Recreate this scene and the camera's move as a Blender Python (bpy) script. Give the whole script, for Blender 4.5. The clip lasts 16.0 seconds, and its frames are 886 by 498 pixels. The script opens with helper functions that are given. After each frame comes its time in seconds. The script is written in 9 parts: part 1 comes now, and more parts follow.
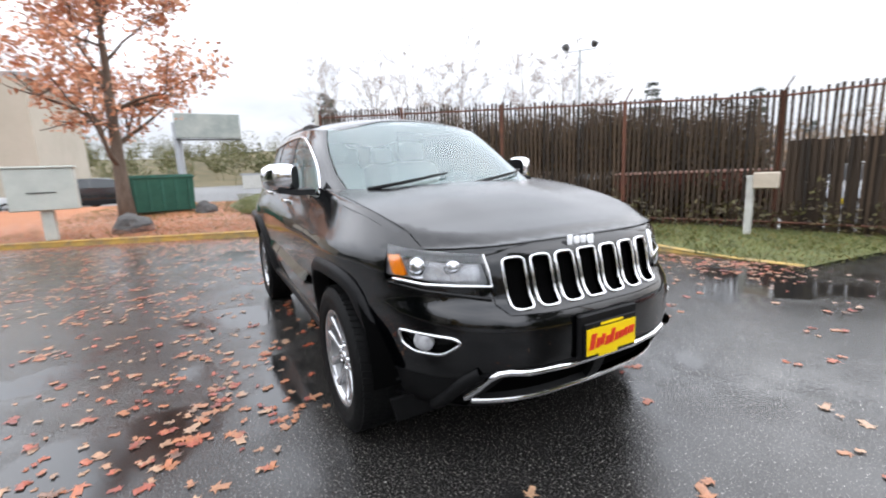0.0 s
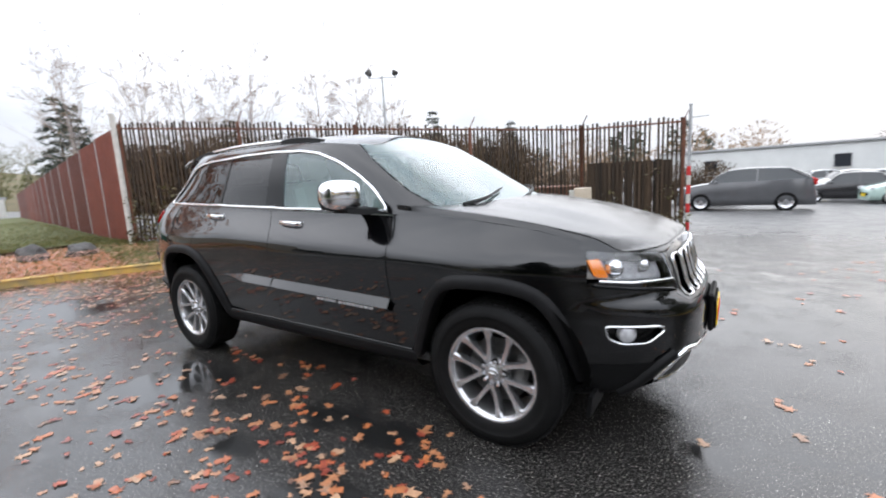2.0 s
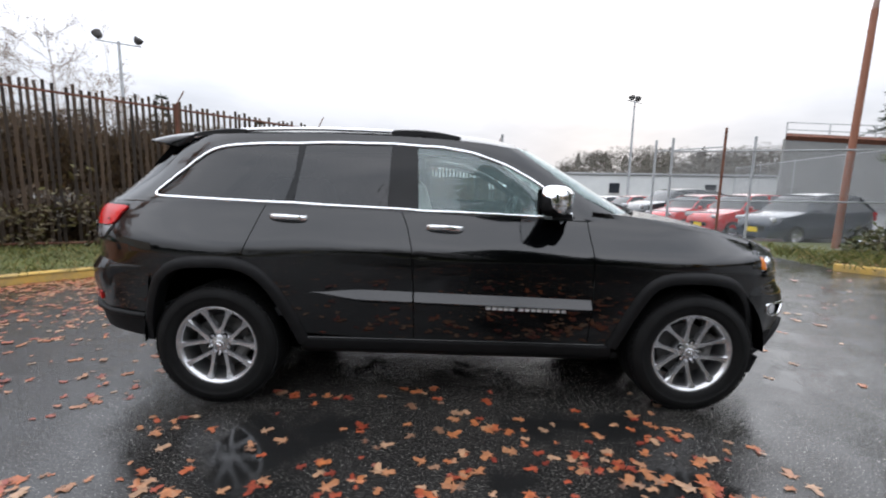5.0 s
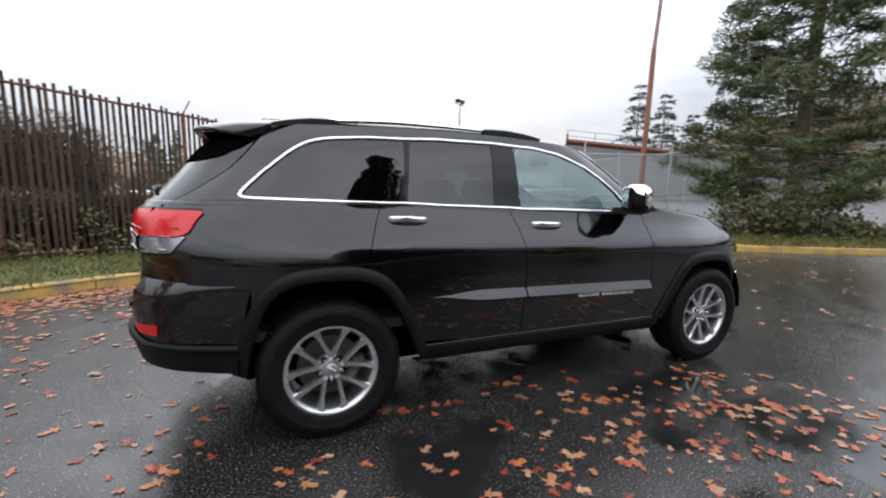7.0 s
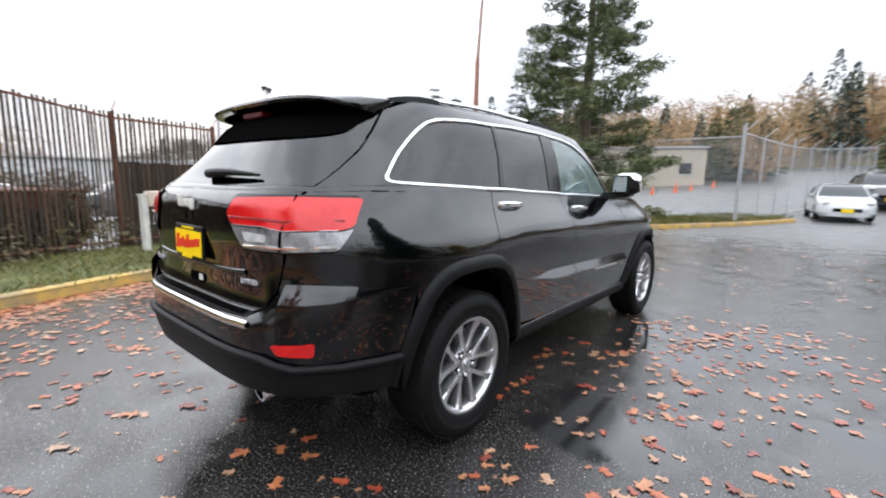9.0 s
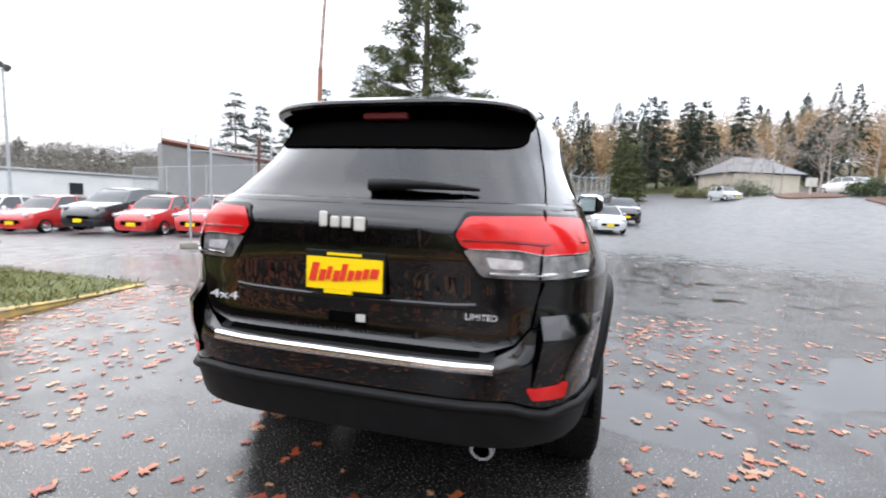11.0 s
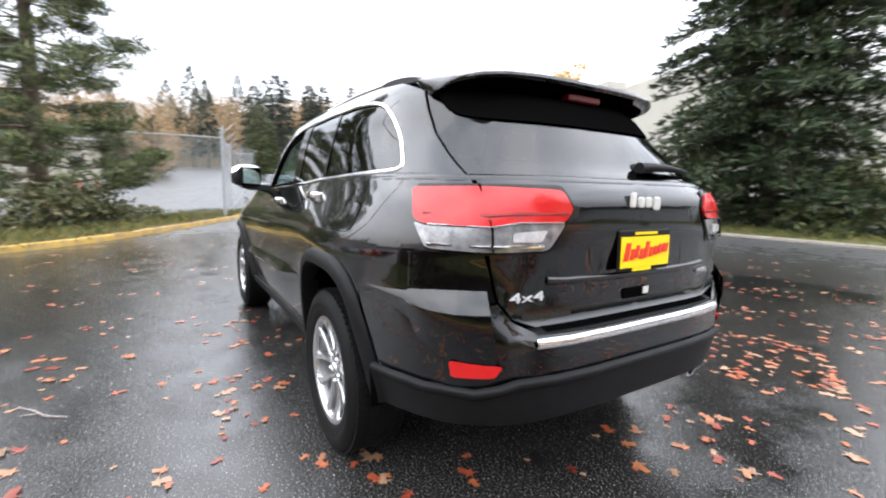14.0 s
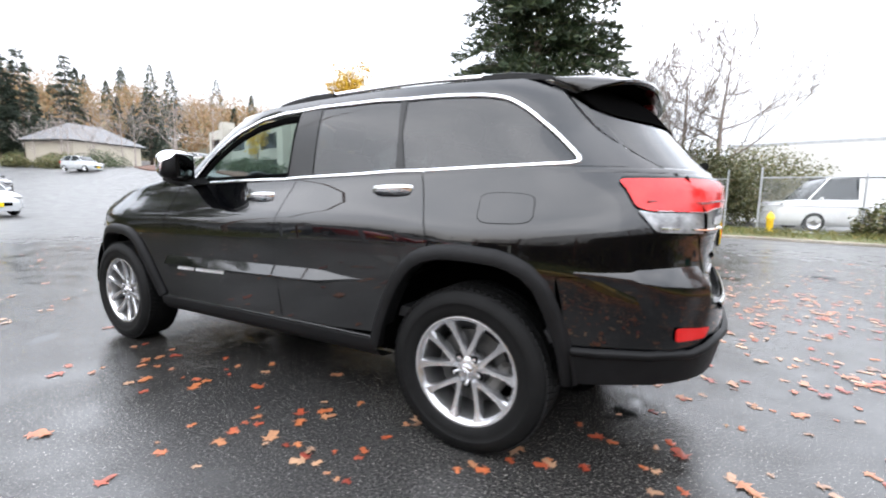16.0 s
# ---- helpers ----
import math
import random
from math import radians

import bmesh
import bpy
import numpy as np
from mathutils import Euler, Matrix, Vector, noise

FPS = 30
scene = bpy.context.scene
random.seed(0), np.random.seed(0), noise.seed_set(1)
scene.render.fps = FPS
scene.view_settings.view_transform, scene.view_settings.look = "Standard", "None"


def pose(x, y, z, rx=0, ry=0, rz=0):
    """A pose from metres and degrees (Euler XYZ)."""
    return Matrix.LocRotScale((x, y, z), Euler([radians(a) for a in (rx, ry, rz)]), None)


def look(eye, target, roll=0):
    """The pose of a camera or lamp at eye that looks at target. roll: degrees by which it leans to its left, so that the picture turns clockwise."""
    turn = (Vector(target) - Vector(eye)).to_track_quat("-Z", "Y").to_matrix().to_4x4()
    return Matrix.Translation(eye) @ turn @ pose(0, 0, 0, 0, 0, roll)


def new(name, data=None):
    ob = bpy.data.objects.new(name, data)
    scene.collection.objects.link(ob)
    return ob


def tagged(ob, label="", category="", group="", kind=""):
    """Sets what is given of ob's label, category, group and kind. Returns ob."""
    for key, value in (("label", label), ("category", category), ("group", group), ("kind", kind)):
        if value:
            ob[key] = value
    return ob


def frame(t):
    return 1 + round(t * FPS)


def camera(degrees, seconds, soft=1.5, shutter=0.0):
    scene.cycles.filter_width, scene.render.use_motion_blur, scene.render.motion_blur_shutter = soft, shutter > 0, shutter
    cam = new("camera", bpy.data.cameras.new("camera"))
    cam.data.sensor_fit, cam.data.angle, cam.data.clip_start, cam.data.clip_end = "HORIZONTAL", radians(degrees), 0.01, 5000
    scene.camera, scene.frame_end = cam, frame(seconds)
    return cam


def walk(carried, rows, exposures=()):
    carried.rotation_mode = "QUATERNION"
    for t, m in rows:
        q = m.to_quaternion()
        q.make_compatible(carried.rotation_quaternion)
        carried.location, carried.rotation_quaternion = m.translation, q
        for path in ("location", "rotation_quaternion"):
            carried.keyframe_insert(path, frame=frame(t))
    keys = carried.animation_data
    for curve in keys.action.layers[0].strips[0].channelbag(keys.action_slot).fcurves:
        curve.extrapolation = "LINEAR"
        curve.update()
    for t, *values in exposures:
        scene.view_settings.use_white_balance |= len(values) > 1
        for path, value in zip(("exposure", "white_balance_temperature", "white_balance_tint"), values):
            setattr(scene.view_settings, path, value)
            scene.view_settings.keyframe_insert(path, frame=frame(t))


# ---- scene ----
cam = camera(90.8, 16.0, soft=2.0, shutter=0.5)
PATH = [
    (0, (3.585, -1.431, 1.293), (1.851, -0.499, 0.942), -2.5),
    (0.5, (3.374, -1.795, 1.299), (1.786, -0.633, 0.941), -1.9),
    (1, (3.131, -2.136, 1.324), (1.692, -0.794, 0.964), -1.4),
    (1.5, (2.797, -2.423, 1.339), (1.514, -0.935, 0.965), -2.0),
    (2, (2.449, -2.74, 1.347), (1.338, -1.106, 1.04), -3.1),
    (2.5, (2.083, -2.973, 1.322), (1.14, -1.239, 0.997), -2.9),
    (3, (1.681, -3.157, 1.346), (0.938, -1.33, 1.011), -1.3),
    (3.5, (1.238, -3.338, 1.363), (0.665, -1.446, 1.061), -1.5),
    (4, (0.781, -3.454, 1.358), (0.427, -1.508, 1.057), -1.7),
    (4.2, (0.602, -3.487, 1.366), (0.336, -1.526, 1.079), -0.9),
    (6.3, (-1.238, -3.41, 1.383), (-0.712, -1.505, 1.081), 0.8),
    (6.5, (-1.424, -3.339, 1.364), (-0.783, -1.467, 1.078), 0.6),
    (7, (-1.82, -3.154, 1.368), (-1.02, -1.346, 1.07), 1.1),
    (7.5, (-2.215, -2.957, 1.356), (-1.197, -1.267, 1.026), 0.8),
    (8, (-2.555, -2.709, 1.33), (-1.399, -1.119, 0.967), 1.3),
    (8.5, (-2.89, -2.452, 1.301), (-1.562, -0.989, 0.99), -0.3),
    (9, (-3.156, -2.156, 1.283), (-1.643, -0.883, 0.982), 1.0),
    (9.5, (-3.353, -1.794, 1.284), (-1.676, -0.742, 1.003), 2.1),
    (10, (-3.542, -1.394, 1.284), (-1.743, -0.565, 1.008), 1.0),
    (10.2, (-3.601, -1.245, 1.282), (-1.766, -0.492, 1.021), 1.9),
    (12.3, (-3.816, 0.214, 1.203), (-1.833, 0.088, 0.981), 0.9),
    (12.5, (-3.793, 0.383, 1.206), (-1.826, 0.1, 0.978), 1.8),
    (13, (-3.723, 0.775, 1.206), (-1.812, 0.249, 0.939), 1.4),
    (13.5, (-3.563, 1.139, 1.202), (-1.728, 0.391, 0.929), 0.3),
    (14, (-3.378, 1.49, 1.201), (-1.689, 0.452, 0.939), 1.1),
    (14.5, (-3.172, 1.791, 1.188), (-1.681, 0.481, 0.94), 0.6),
    (15, (-2.898, 2.063, 1.181), (-1.591, 0.577, 0.889), -0.3),
    (15.5, (-2.595, 2.348, 1.184), (-1.496, 0.699, 0.914), 0.1),
    (16, (-2.271, 2.564, 1.146), (-1.295, 0.836, 0.896), 1.0),
]
walk(cam, [(t, look(eye, target, roll)) for t, eye, target, roll in PATH],
     exposures=[(0, 0.41), (2, 0.33), (3, 0.32), (4, 0.08), (6.5, -0.02), (7.5, 0.07), (9, 0.5), (10, 0.65), (12.5, 0.60), (14, 0.95), (16, 0.92)])
# ---- daylight: bright overcast, a veiled low sun beyond the yard ----
world = bpy.data.worlds.new("overcast")
scene.world = world
world.use_nodes = True
wn, wl = world.node_tree.nodes, world.node_tree.links
wn.clear()
SUN_EL, SUN_AZ = radians(9), radians(20)
sky = wn.new("ShaderNodeTexSky")
sky.sky_type = "NISHITA"
sky.sun_disc = False
sky.sun_elevation, sky.sun_rotation = SUN_EL, SUN_AZ
sky.air_density, sky.dust_density, sky.ozone_density = 1.0, 3.0, 1.0
tc = wn.new("ShaderNodeTexCoord")
wm = wn.new("ShaderNodeMapping")
wm.inputs["Scale"].default_value = (1.0, 1.0, 3.2)
cl = wn.new("ShaderNodeTexNoise")
cl.inputs["Scale"].default_value, cl.inputs["Detail"].default_value, cl.inputs["Roughness"].default_value = 1.7, 6, 0.55
cr = wn.new("ShaderNodeValToRGB")
cr.color_ramp.elements[0].position, cr.color_ramp.elements[0].color = 0.34, (0.63, 0.675, 0.76, 1)
cr.color_ramp.elements[1].position, cr.color_ramp.elements[1].color = 0.62, (0.94, 0.967, 1.045, 1)
sc = wn.new("ShaderNodeVectorMath")
sc.operation = "SCALE"
sc.inputs["Scale"].default_value = 0.05
mixn = wn.new("ShaderNodeMixRGB")
mixn.inputs["Fac"].default_value = 0.95
bg = wn.new("ShaderNodeBackground")
bg.inputs["Strength"].default_value = 1.12
out = wn.new("ShaderNodeOutputWorld")
wl.new(tc.outputs["Generated"], wm.inputs["Vector"])
wl.new(wm.outputs["Vector"], cl.inputs["Vector"])
wl.new(cl.outputs["Fac"], cr.inputs["Fac"])
wl.new(sky.outputs["Color"], sc.inputs[0])
wl.new(sc.outputs["Vector"], mixn.inputs["Color1"])
wl.new(cr.outputs["Color"], mixn.inputs["Color2"])
# an overcast sky is several times as bright overhead as at the skyline
sep = wn.new("ShaderNodeSeparateXYZ")
grad = wn.new("ShaderNodeMapRange")
grad.interpolation_type = "SMOOTHSTEP"
grad.inputs["From Min"].default_value, grad.inputs["From Max"].default_value = 0.08, 0.56
grad.inputs["To Min"].default_value, grad.inputs["To Max"].default_value = 0.86, 2.55
grs = wn.new("ShaderNodeVectorMath")
grs.operation = "SCALE"
wl.new(tc.outputs["Generated"], sep.inputs["Vector"])
high = wn.new("ShaderNodeMath")
high.operation = "MAXIMUM"
high.inputs[1].default_value = 0.0
wl.new(sep.outputs["Z"], high.inputs[0])
wl.new(high.outputs["Value"], grad.inputs["Value"])
wl.new(mixn.outputs["Color"], grs.inputs[0])
wl.new(grad.outputs["Result"], grs.inputs["Scale"])
wl.new(grs.outputs["Vector"], bg.inputs["Color"])
wl.new(bg.outputs["Background"], out.inputs["Surface"])

sun_data = bpy.data.lights.new("sun", "SUN")
sun_data.energy, sun_data.angle, sun_data.color = 0.6, radians(90), (1.0, 0.97, 0.93)
sun = new("sun", sun_data)
sun.matrix_world = look((30 * math.sin(SUN_AZ), 30 * math.cos(SUN_AZ), 12), (0, 0, 0))
# ---- materials ----
def nodes_of(name):
    m = bpy.data.materials.new(name)
    m.use_nodes = True
    return m, m.node_tree.nodes, m.node_tree.links, m.node_tree.nodes["Principled BSDF"]


def noise_node(n, l, scale, detail=4, rough=0.6, coord="Object", stretch=None):
    t = n.new("ShaderNodeTexCoord")
    q = n.new("ShaderNodeTexNoise")
    q.inputs["Scale"].default_value, q.inputs["Detail"].default_value, q.inputs["Roughness"].default_value = scale, detail, rough
    if stretch:
        mp = n.new("ShaderNodeMapping")
        mp.inputs["Scale"].default_value = stretch
        l.new(t.outputs[coord], mp.inputs["Vector"])
        l.new(mp.outputs["Vector"], q.inputs["Vector"])
    else:
        l.new(t.outputs[coord], q.inputs["Vector"])
    return q


def ramp(n, l, src, stops):
    r = n.new("ShaderNodeValToRGB")
    e = r.color_ramp.elements
    e[0].position, e[0].color = stops[0][0], (*stops[0][1], 1)
    e[1].position, e[1].color = stops[-1][0], (*stops[-1][1], 1)
    for p, c in stops[1:-1]:
        e.new(p).color = (*c, 1)
    l.new(src, r.inputs["Fac"])
    return r


def rough_paint(name, a, b, scale=6.0, rough=0.7, bump=0.15, bump_scale=60.0, metal=0.0, vary=0.0, coord="Object", stretch=None, mid=0.5, spec=0.5, wide=0.25):
    """Two tones mixed by noise, fine relief, optionally shifted per object."""
    m, n, l, b_ = nodes_of(name)
    q = noise_node(n, l, scale, 6, 0.65, coord, stretch)
    r = ramp(n, l, q.outputs["Fac"], [(mid - wide, a), (mid + wide, b)])
    col = r.outputs["Color"]
    if vary:
        oi = n.new("ShaderNodeObjectInfo")
        hs = n.new("ShaderNodeHueSaturation")
        mr = n.new("ShaderNodeMapRange")
        mr.inputs["To Min"].default_value, mr.inputs["To Max"].default_value = 1 - vary, 1 + vary
        l.new(oi.outputs["Random"], mr.inputs["Value"])
        l.new(mr.outputs["Result"], hs.inputs["Value"])
        l.new(col, hs.inputs["Color"])
        col = hs.outputs["Color"]
    l.new(col, b_.inputs["Base Color"])
    b_.inputs["Roughness"].default_value, b_.inputs["Metallic"].default_value = rough, metal
    b_.inputs["Specular IOR Level"].default_value = spec
    if bump:
        f = noise_node(n, l, bump_scale, 3, 0.6, coord)
        bp = n.new("ShaderNodeBump")
        bp.inputs["Strength"].default_value, bp.inputs["Distance"].default_value = bump, 0.01
        l.new(f.outputs["Fac"], bp.inputs["Height"])
        l.new(bp.outputs["Normal"], b_.inputs["Normal"])
    return m


def island_leaf(name, stops, rough=0.55, spec=0.35, through=0.0, scale=None):
    """Leaves: every leaf takes its own tone."""
    m, n, l, b_ = nodes_of(name)
    g = n.new("ShaderNodeNewGeometry")
    r = ramp(n, l, g.outputs["Random Per Island"], stops)
    col = r.outputs["Color"]
    q = noise_node(n, l, scale or 3.0, 3, 0.6)
    mx = n.new("ShaderNodeMixRGB")
    mx.blend_type = "MULTIPLY"
    rr = ramp(n, l, q.outputs["Fac"], [(0.3, (0.55, 0.55, 0.55)), (0.7, (1.15, 1.15, 1.15))])
    mx.inputs["Fac"].default_value = 1.0
    l.new(col, mx.inputs["Color1"])
    l.new(rr.outputs["Color"], mx.inputs["Color2"])
    l.new(mx.outputs["Color"], b_.inputs["Base Color"])
    b_.inputs["Roughness"].default_value, b_.inputs["Specular IOR Level"].default_value = rough, spec
    return m


def plain(name, c, rough=0.4, metal=0.0, spec=0.5, coat=0.0):
    m, n, l, b_ = nodes_of(name)
    b_.inputs["Base Color"].default_value = (*c, 1)
    b_.inputs["Roughness"].default_value, b_.inputs["Metallic"].default_value = rough, metal
    b_.inputs["Specular IOR Level"].default_value = spec
    b_.inputs["Coat Weight"].default_value = coat
    return m


def asphalt_material():
    m, n, l, b_ = nodes_of("wet_asphalt")
    grain = noise_node(n, l, 95, 3, 0.7)
    gcol = ramp(n, l, grain.outputs["Fac"], [(0.36, (0.005, 0.0048, 0.0046)), (0.55, (0.026, 0.0245, 0.023)), (0.64, (0.10, 0.095, 0.087)), (0.71, (0.55, 0.53, 0.50))])
    patch = noise_node(n, l, 0.5, 5, 0.6)
    pcol = ramp(n, l, patch.outputs["Fac"], [(0.3, (0.55, 0.55, 0.56)), (0.7, (1.15, 1.14, 1.12))])
    mx = n.new("ShaderNodeMixRGB")
    mx.blend_type = "MULTIPLY"
    mx.inputs["Fac"].default_value = 1
    l.new(gcol.outputs["Color"], mx.inputs["Color1"])
    l.new(pcol.outputs["Color"], mx.inputs["Color2"])
    # standing water lies in broad shallow dips
    wet = noise_node(n, l, 1.15, 5, 0.55)
    level = wet.outputs["Fac"]
    geo = n.new("ShaderNodeTexCoord")
    for px, py, pr in ((-0.85, -1.35, 0.75), (1.2, -1.94, 0.6), (0.65, -1.35, 0.8), (-4.6, -1.2, 1.3), (1.2, 3.8, 1.4), (-1.0, -5.4, 1.5), (-0.4, -2.3, 0.7), (0.4, -3.3, 1.2)):
        dist = n.new("ShaderNodeVectorMath")
        dist.operation = "DISTANCE"
        dist.inputs[1].default_value = (px, py, 0)
        l.new(geo.outputs["Object"], dist.inputs[0])
        mr = n.new("ShaderNodeMapRange")
        mr.interpolation_type = "SMOOTHSTEP"
        mr.inputs["From Min"].default_value, mr.inputs["From Max"].default_value = pr * 0.25, pr
        mr.inputs["To Min"].default_value, mr.inputs["To Max"].default_value = 0.21, 0.0
        l.new(dist.outputs["Value"], mr.inputs["Value"])
        add = n.new("ShaderNodeMath")
        l.new(level, add.inputs[0])
        l.new(mr.outputs["Result"], add.inputs[1])
        level = add.outputs["Value"]
    pud = ramp(n, l, level, [(0.62, (0, 0, 0)), (0.70, (1, 1, 1))])
    dk = n.new("ShaderNodeMixRGB")
    dk.inputs["Color2"].default_value = (0.012, 0.012, 0.0118, 1)
    l.new(pud.outputs["Color"], dk.inputs["Fac"])
    l.new(mx.outputs["Color"], dk.inputs["Color1"])
    # away from the car, paler and rougher: sky sheen put into the colour
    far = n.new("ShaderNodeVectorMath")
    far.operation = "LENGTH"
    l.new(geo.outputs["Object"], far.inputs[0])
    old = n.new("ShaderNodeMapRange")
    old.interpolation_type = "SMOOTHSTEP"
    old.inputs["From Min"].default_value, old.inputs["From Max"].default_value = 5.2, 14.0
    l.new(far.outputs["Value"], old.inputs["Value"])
    # a paler, rougher patch left of the car
    dist = n.new("ShaderNodeVectorMath")
    dist.operation = "DISTANCE"
    dist.inputs[1].default_value = (-0.7, 2.0, 0)
    l.new(geo.outputs["Object"], dist.inputs[0])
    worn = n.new("ShaderNodeMapRange")
    worn.interpolation_type = "SMOOTHSTEP"
    worn.inputs["From Min"].default_value, worn.inputs["From Max"].default_value = 0.5, 2.3
    worn.inputs["To Min"].default_value, worn.inputs["To Max"].default_value = 0.32, 0.0
    l.new(dist.outputs["Value"], worn.inputs["Value"])
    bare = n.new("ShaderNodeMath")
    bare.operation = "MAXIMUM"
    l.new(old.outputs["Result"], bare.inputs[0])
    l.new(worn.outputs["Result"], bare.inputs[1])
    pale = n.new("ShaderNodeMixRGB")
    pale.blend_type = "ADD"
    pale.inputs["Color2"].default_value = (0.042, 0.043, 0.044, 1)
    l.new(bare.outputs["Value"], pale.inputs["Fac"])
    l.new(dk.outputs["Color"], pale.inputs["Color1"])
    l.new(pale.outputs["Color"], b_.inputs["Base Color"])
    film = noise_node(n, l, 2.3, 5, 0.65)
    rr = ramp(n, l, film.outputs["Fac"], [(0.35, (0.06, 0.06, 0.06)), (0.68, (0.22, 0.22, 0.22))])
    rm = n.new("ShaderNodeMixRGB")
    rm.inputs["Color2"].default_value = (0.035, 0.035, 0.035, 1)
    l.new(pud.outputs["Color"], rm.inputs["Fac"])
    l.new(rr.outputs["Color"], rm.inputs["Color1"])
    dry = n.new("ShaderNodeMath")
    dry.operation = "MULTIPLY_ADD"
    dry.inputs[1].default_value = 0.26
    l.new(bare.outputs["Value"], dry.inputs[0])
    l.new(rm.outputs["Color"], dry.inputs[2])
    l.new(dry.outputs["Value"], b_.inputs["Roughness"])
    b_.inputs["Specular IOR Level"].default_value = 0.5
    inv = n.new("ShaderNodeMath")
    inv.operation = "MULTIPLY_ADD"
    inv.inputs[1].default_value = -0.4
    # the water film is thick enough in places to drown the grain
    depth_ = ramp(n, l, film.outputs["Fac"], [(0.36, (0.07, 0.07, 0.07)), (0.66, (0.27, 0.27, 0.27))])
    l.new(pud.outputs["Color"], inv.inputs[0])
    l.new(depth_.outputs["Color"], inv.inputs[2])
    sm = n.new("ShaderNodeMath")
    sm.operation = "MAXIMUM"
    sm.inputs[1].default_value = 0.02
    l.new(inv.outputs["Value"], sm.inputs[0])
    bp = n.new("ShaderNodeBump")
    bp.inputs["Distance"].default_value = 0.012
    l.new(sm.outputs["Value"], bp.inputs["Strength"])
    l.new(grain.outputs["Fac"], bp.inputs["Height"])
    l.new(bp.outputs["Normal"], b_.inputs["Normal"])
    return m


def glass_material(name, tint, rough=0.0, gain=1.25, least=0.02, haze=0.0):
    """Thin car glass: tinted see-through with a clear reflection."""
    m, n, l, b_ = nodes_of(name)
    n.remove(b_)
    tr = n.new("ShaderNodeBsdfTransparent")
    tr.inputs["Color"].default_value = (*tint, 1)
    gl = n.new("ShaderNodeBsdfGlossy")
    gl.inputs["Roughness"].default_value = rough
    fr = n.new("ShaderNodeLayerWeight")
    fr.inputs["Blend"].default_value = 0.5
    p5 = n.new("ShaderNodeMath")
    p5.operation = "POWER"
    p5.inputs[1].default_value = 5.0
    l.new(fr.outputs["Facing"], p5.inputs[0])
    q = noise_node(n, l, 5, 4, 0.6)
    f2 = n.new("ShaderNodeMath")
    f2.operation = "MULTIPLY_ADD"
    f2.inputs[1].default_value, f2.inputs[2].default_value = gain * 0.95, gain * 0.047 + least
    f2.use_clamp = True
    l.new(p5.outputs["Value"], f2.inputs[0])
    mx = n.new("ShaderNodeMixShader")
    l.new(f2.outputs["Value"], mx.inputs["Fac"])
    l.new(tr.outputs["BSDF"], mx.inputs[1])
    l.new(gl.outputs["BSDF"], mx.inputs[2])
    top = mx.outputs["Shader"]
    if haze:
        # rain film: its pale teal diffuse colour carries the sky's reflection
        df = n.new("ShaderNodeBsdfDiffuse")
        df.inputs["Color"].default_value = (0.60, 0.82, 0.82, 1)
        hz = n.new("ShaderNodeMapRange")
        hz.inputs["From Min"].default_value, hz.inputs["From Max"].default_value = 0.3, 0.7
        hz.inputs["To Min"].default_value, hz.inputs["To Max"].default_value = haze * 0.85, haze * 1.15
        l.new(q.outputs["Fac"], hz.inputs["Value"])
        m2 = n.new("ShaderNodeMixShader")
        l.new(hz.outputs["Result"], m2.inputs["Fac"])
        l.new(top, m2.inputs[1])
        l.new(df.outputs["BSDF"], m2.inputs[2])
        top = m2.outputs["Shader"]
    l.new(top, n["Material Output"].inputs["Surface"])
    return m


ASPHALT = asphalt_material()
GRASS_SOIL = rough_paint("grass_soil", (0.045, 0.055, 0.014), (0.12, 0.13, 0.03), 3.5, 0.85, 0.6, 40)
LEAF_LITTER = rough_paint("leaf_litter_ground", (0.24, 0.08, 0.03), (0.46, 0.19, 0.08), 5, 0.75, 0.8, 30)
BLADE = island_leaf("grass_blade", [(0.0, (0.05, 0.065, 0.014)), (0.5, (0.12, 0.135, 0.032)), (1.0, (0.25, 0.19, 0.07))])
MAPLE_LEAF = island_leaf("fallen_maple_leaf", [(0.0, (0.18, 0.03, 0.018)), (0.2, (0.36, 0.07, 0.03)), (0.45, (0.42, 0.14, 0.05)), (0.7, (0.38, 0.18, 0.09)), (0.88, (0.46, 0.28, 0.17)), (1.0, (0.14, 0.065, 0.04))], 0.32, 0.5, scale=40.0)
TREE_LEAF = island_leaf("maple_crown_leaf", [(0.0, (0.60, 0.24, 0.12)), (0.5, (0.78, 0.40, 0.24)), (1.0, (0.66, 0.36, 0.22))])
YELLOW_LEAF = island_leaf("yellow_crown_leaf", [(0.0, (0.5, 0.30, 0.02)), (0.6, (0.72, 0.46, 0.04)), (1.0, (0.42, 0.30, 0.05))])
RUSSET_LEAF = island_leaf("russet_twigs", [(0.0, (0.26, 0.18, 0.12)), (0.6, (0.38, 0.25, 0.15)), (1.0, (0.33, 0.27, 0.20))])
# grey-brown leaf colour with the haze of distance mixed in
HAZY_WOODS = island_leaf("haze_grey_woods", [(0.0, (0.13, 0.125, 0.11)), (0.6, (0.20, 0.17, 0.14)), (1.0, (0.16, 0.17, 0.14))])
DARK_SCRUB = island_leaf("brown_scrub", [(0.0, (0.035, 0.022, 0.012)), (0.6, (0.085, 0.05, 0.025)), (1.0, (0.13, 0.085, 0.035))])
FENCE_WEED = island_leaf("dry_bramble", [(0.0, (0.05, 0.035, 0.018)), (0.6, (0.10, 0.075, 0.03)), (1.0, (0.14, 0.13, 0.05))])
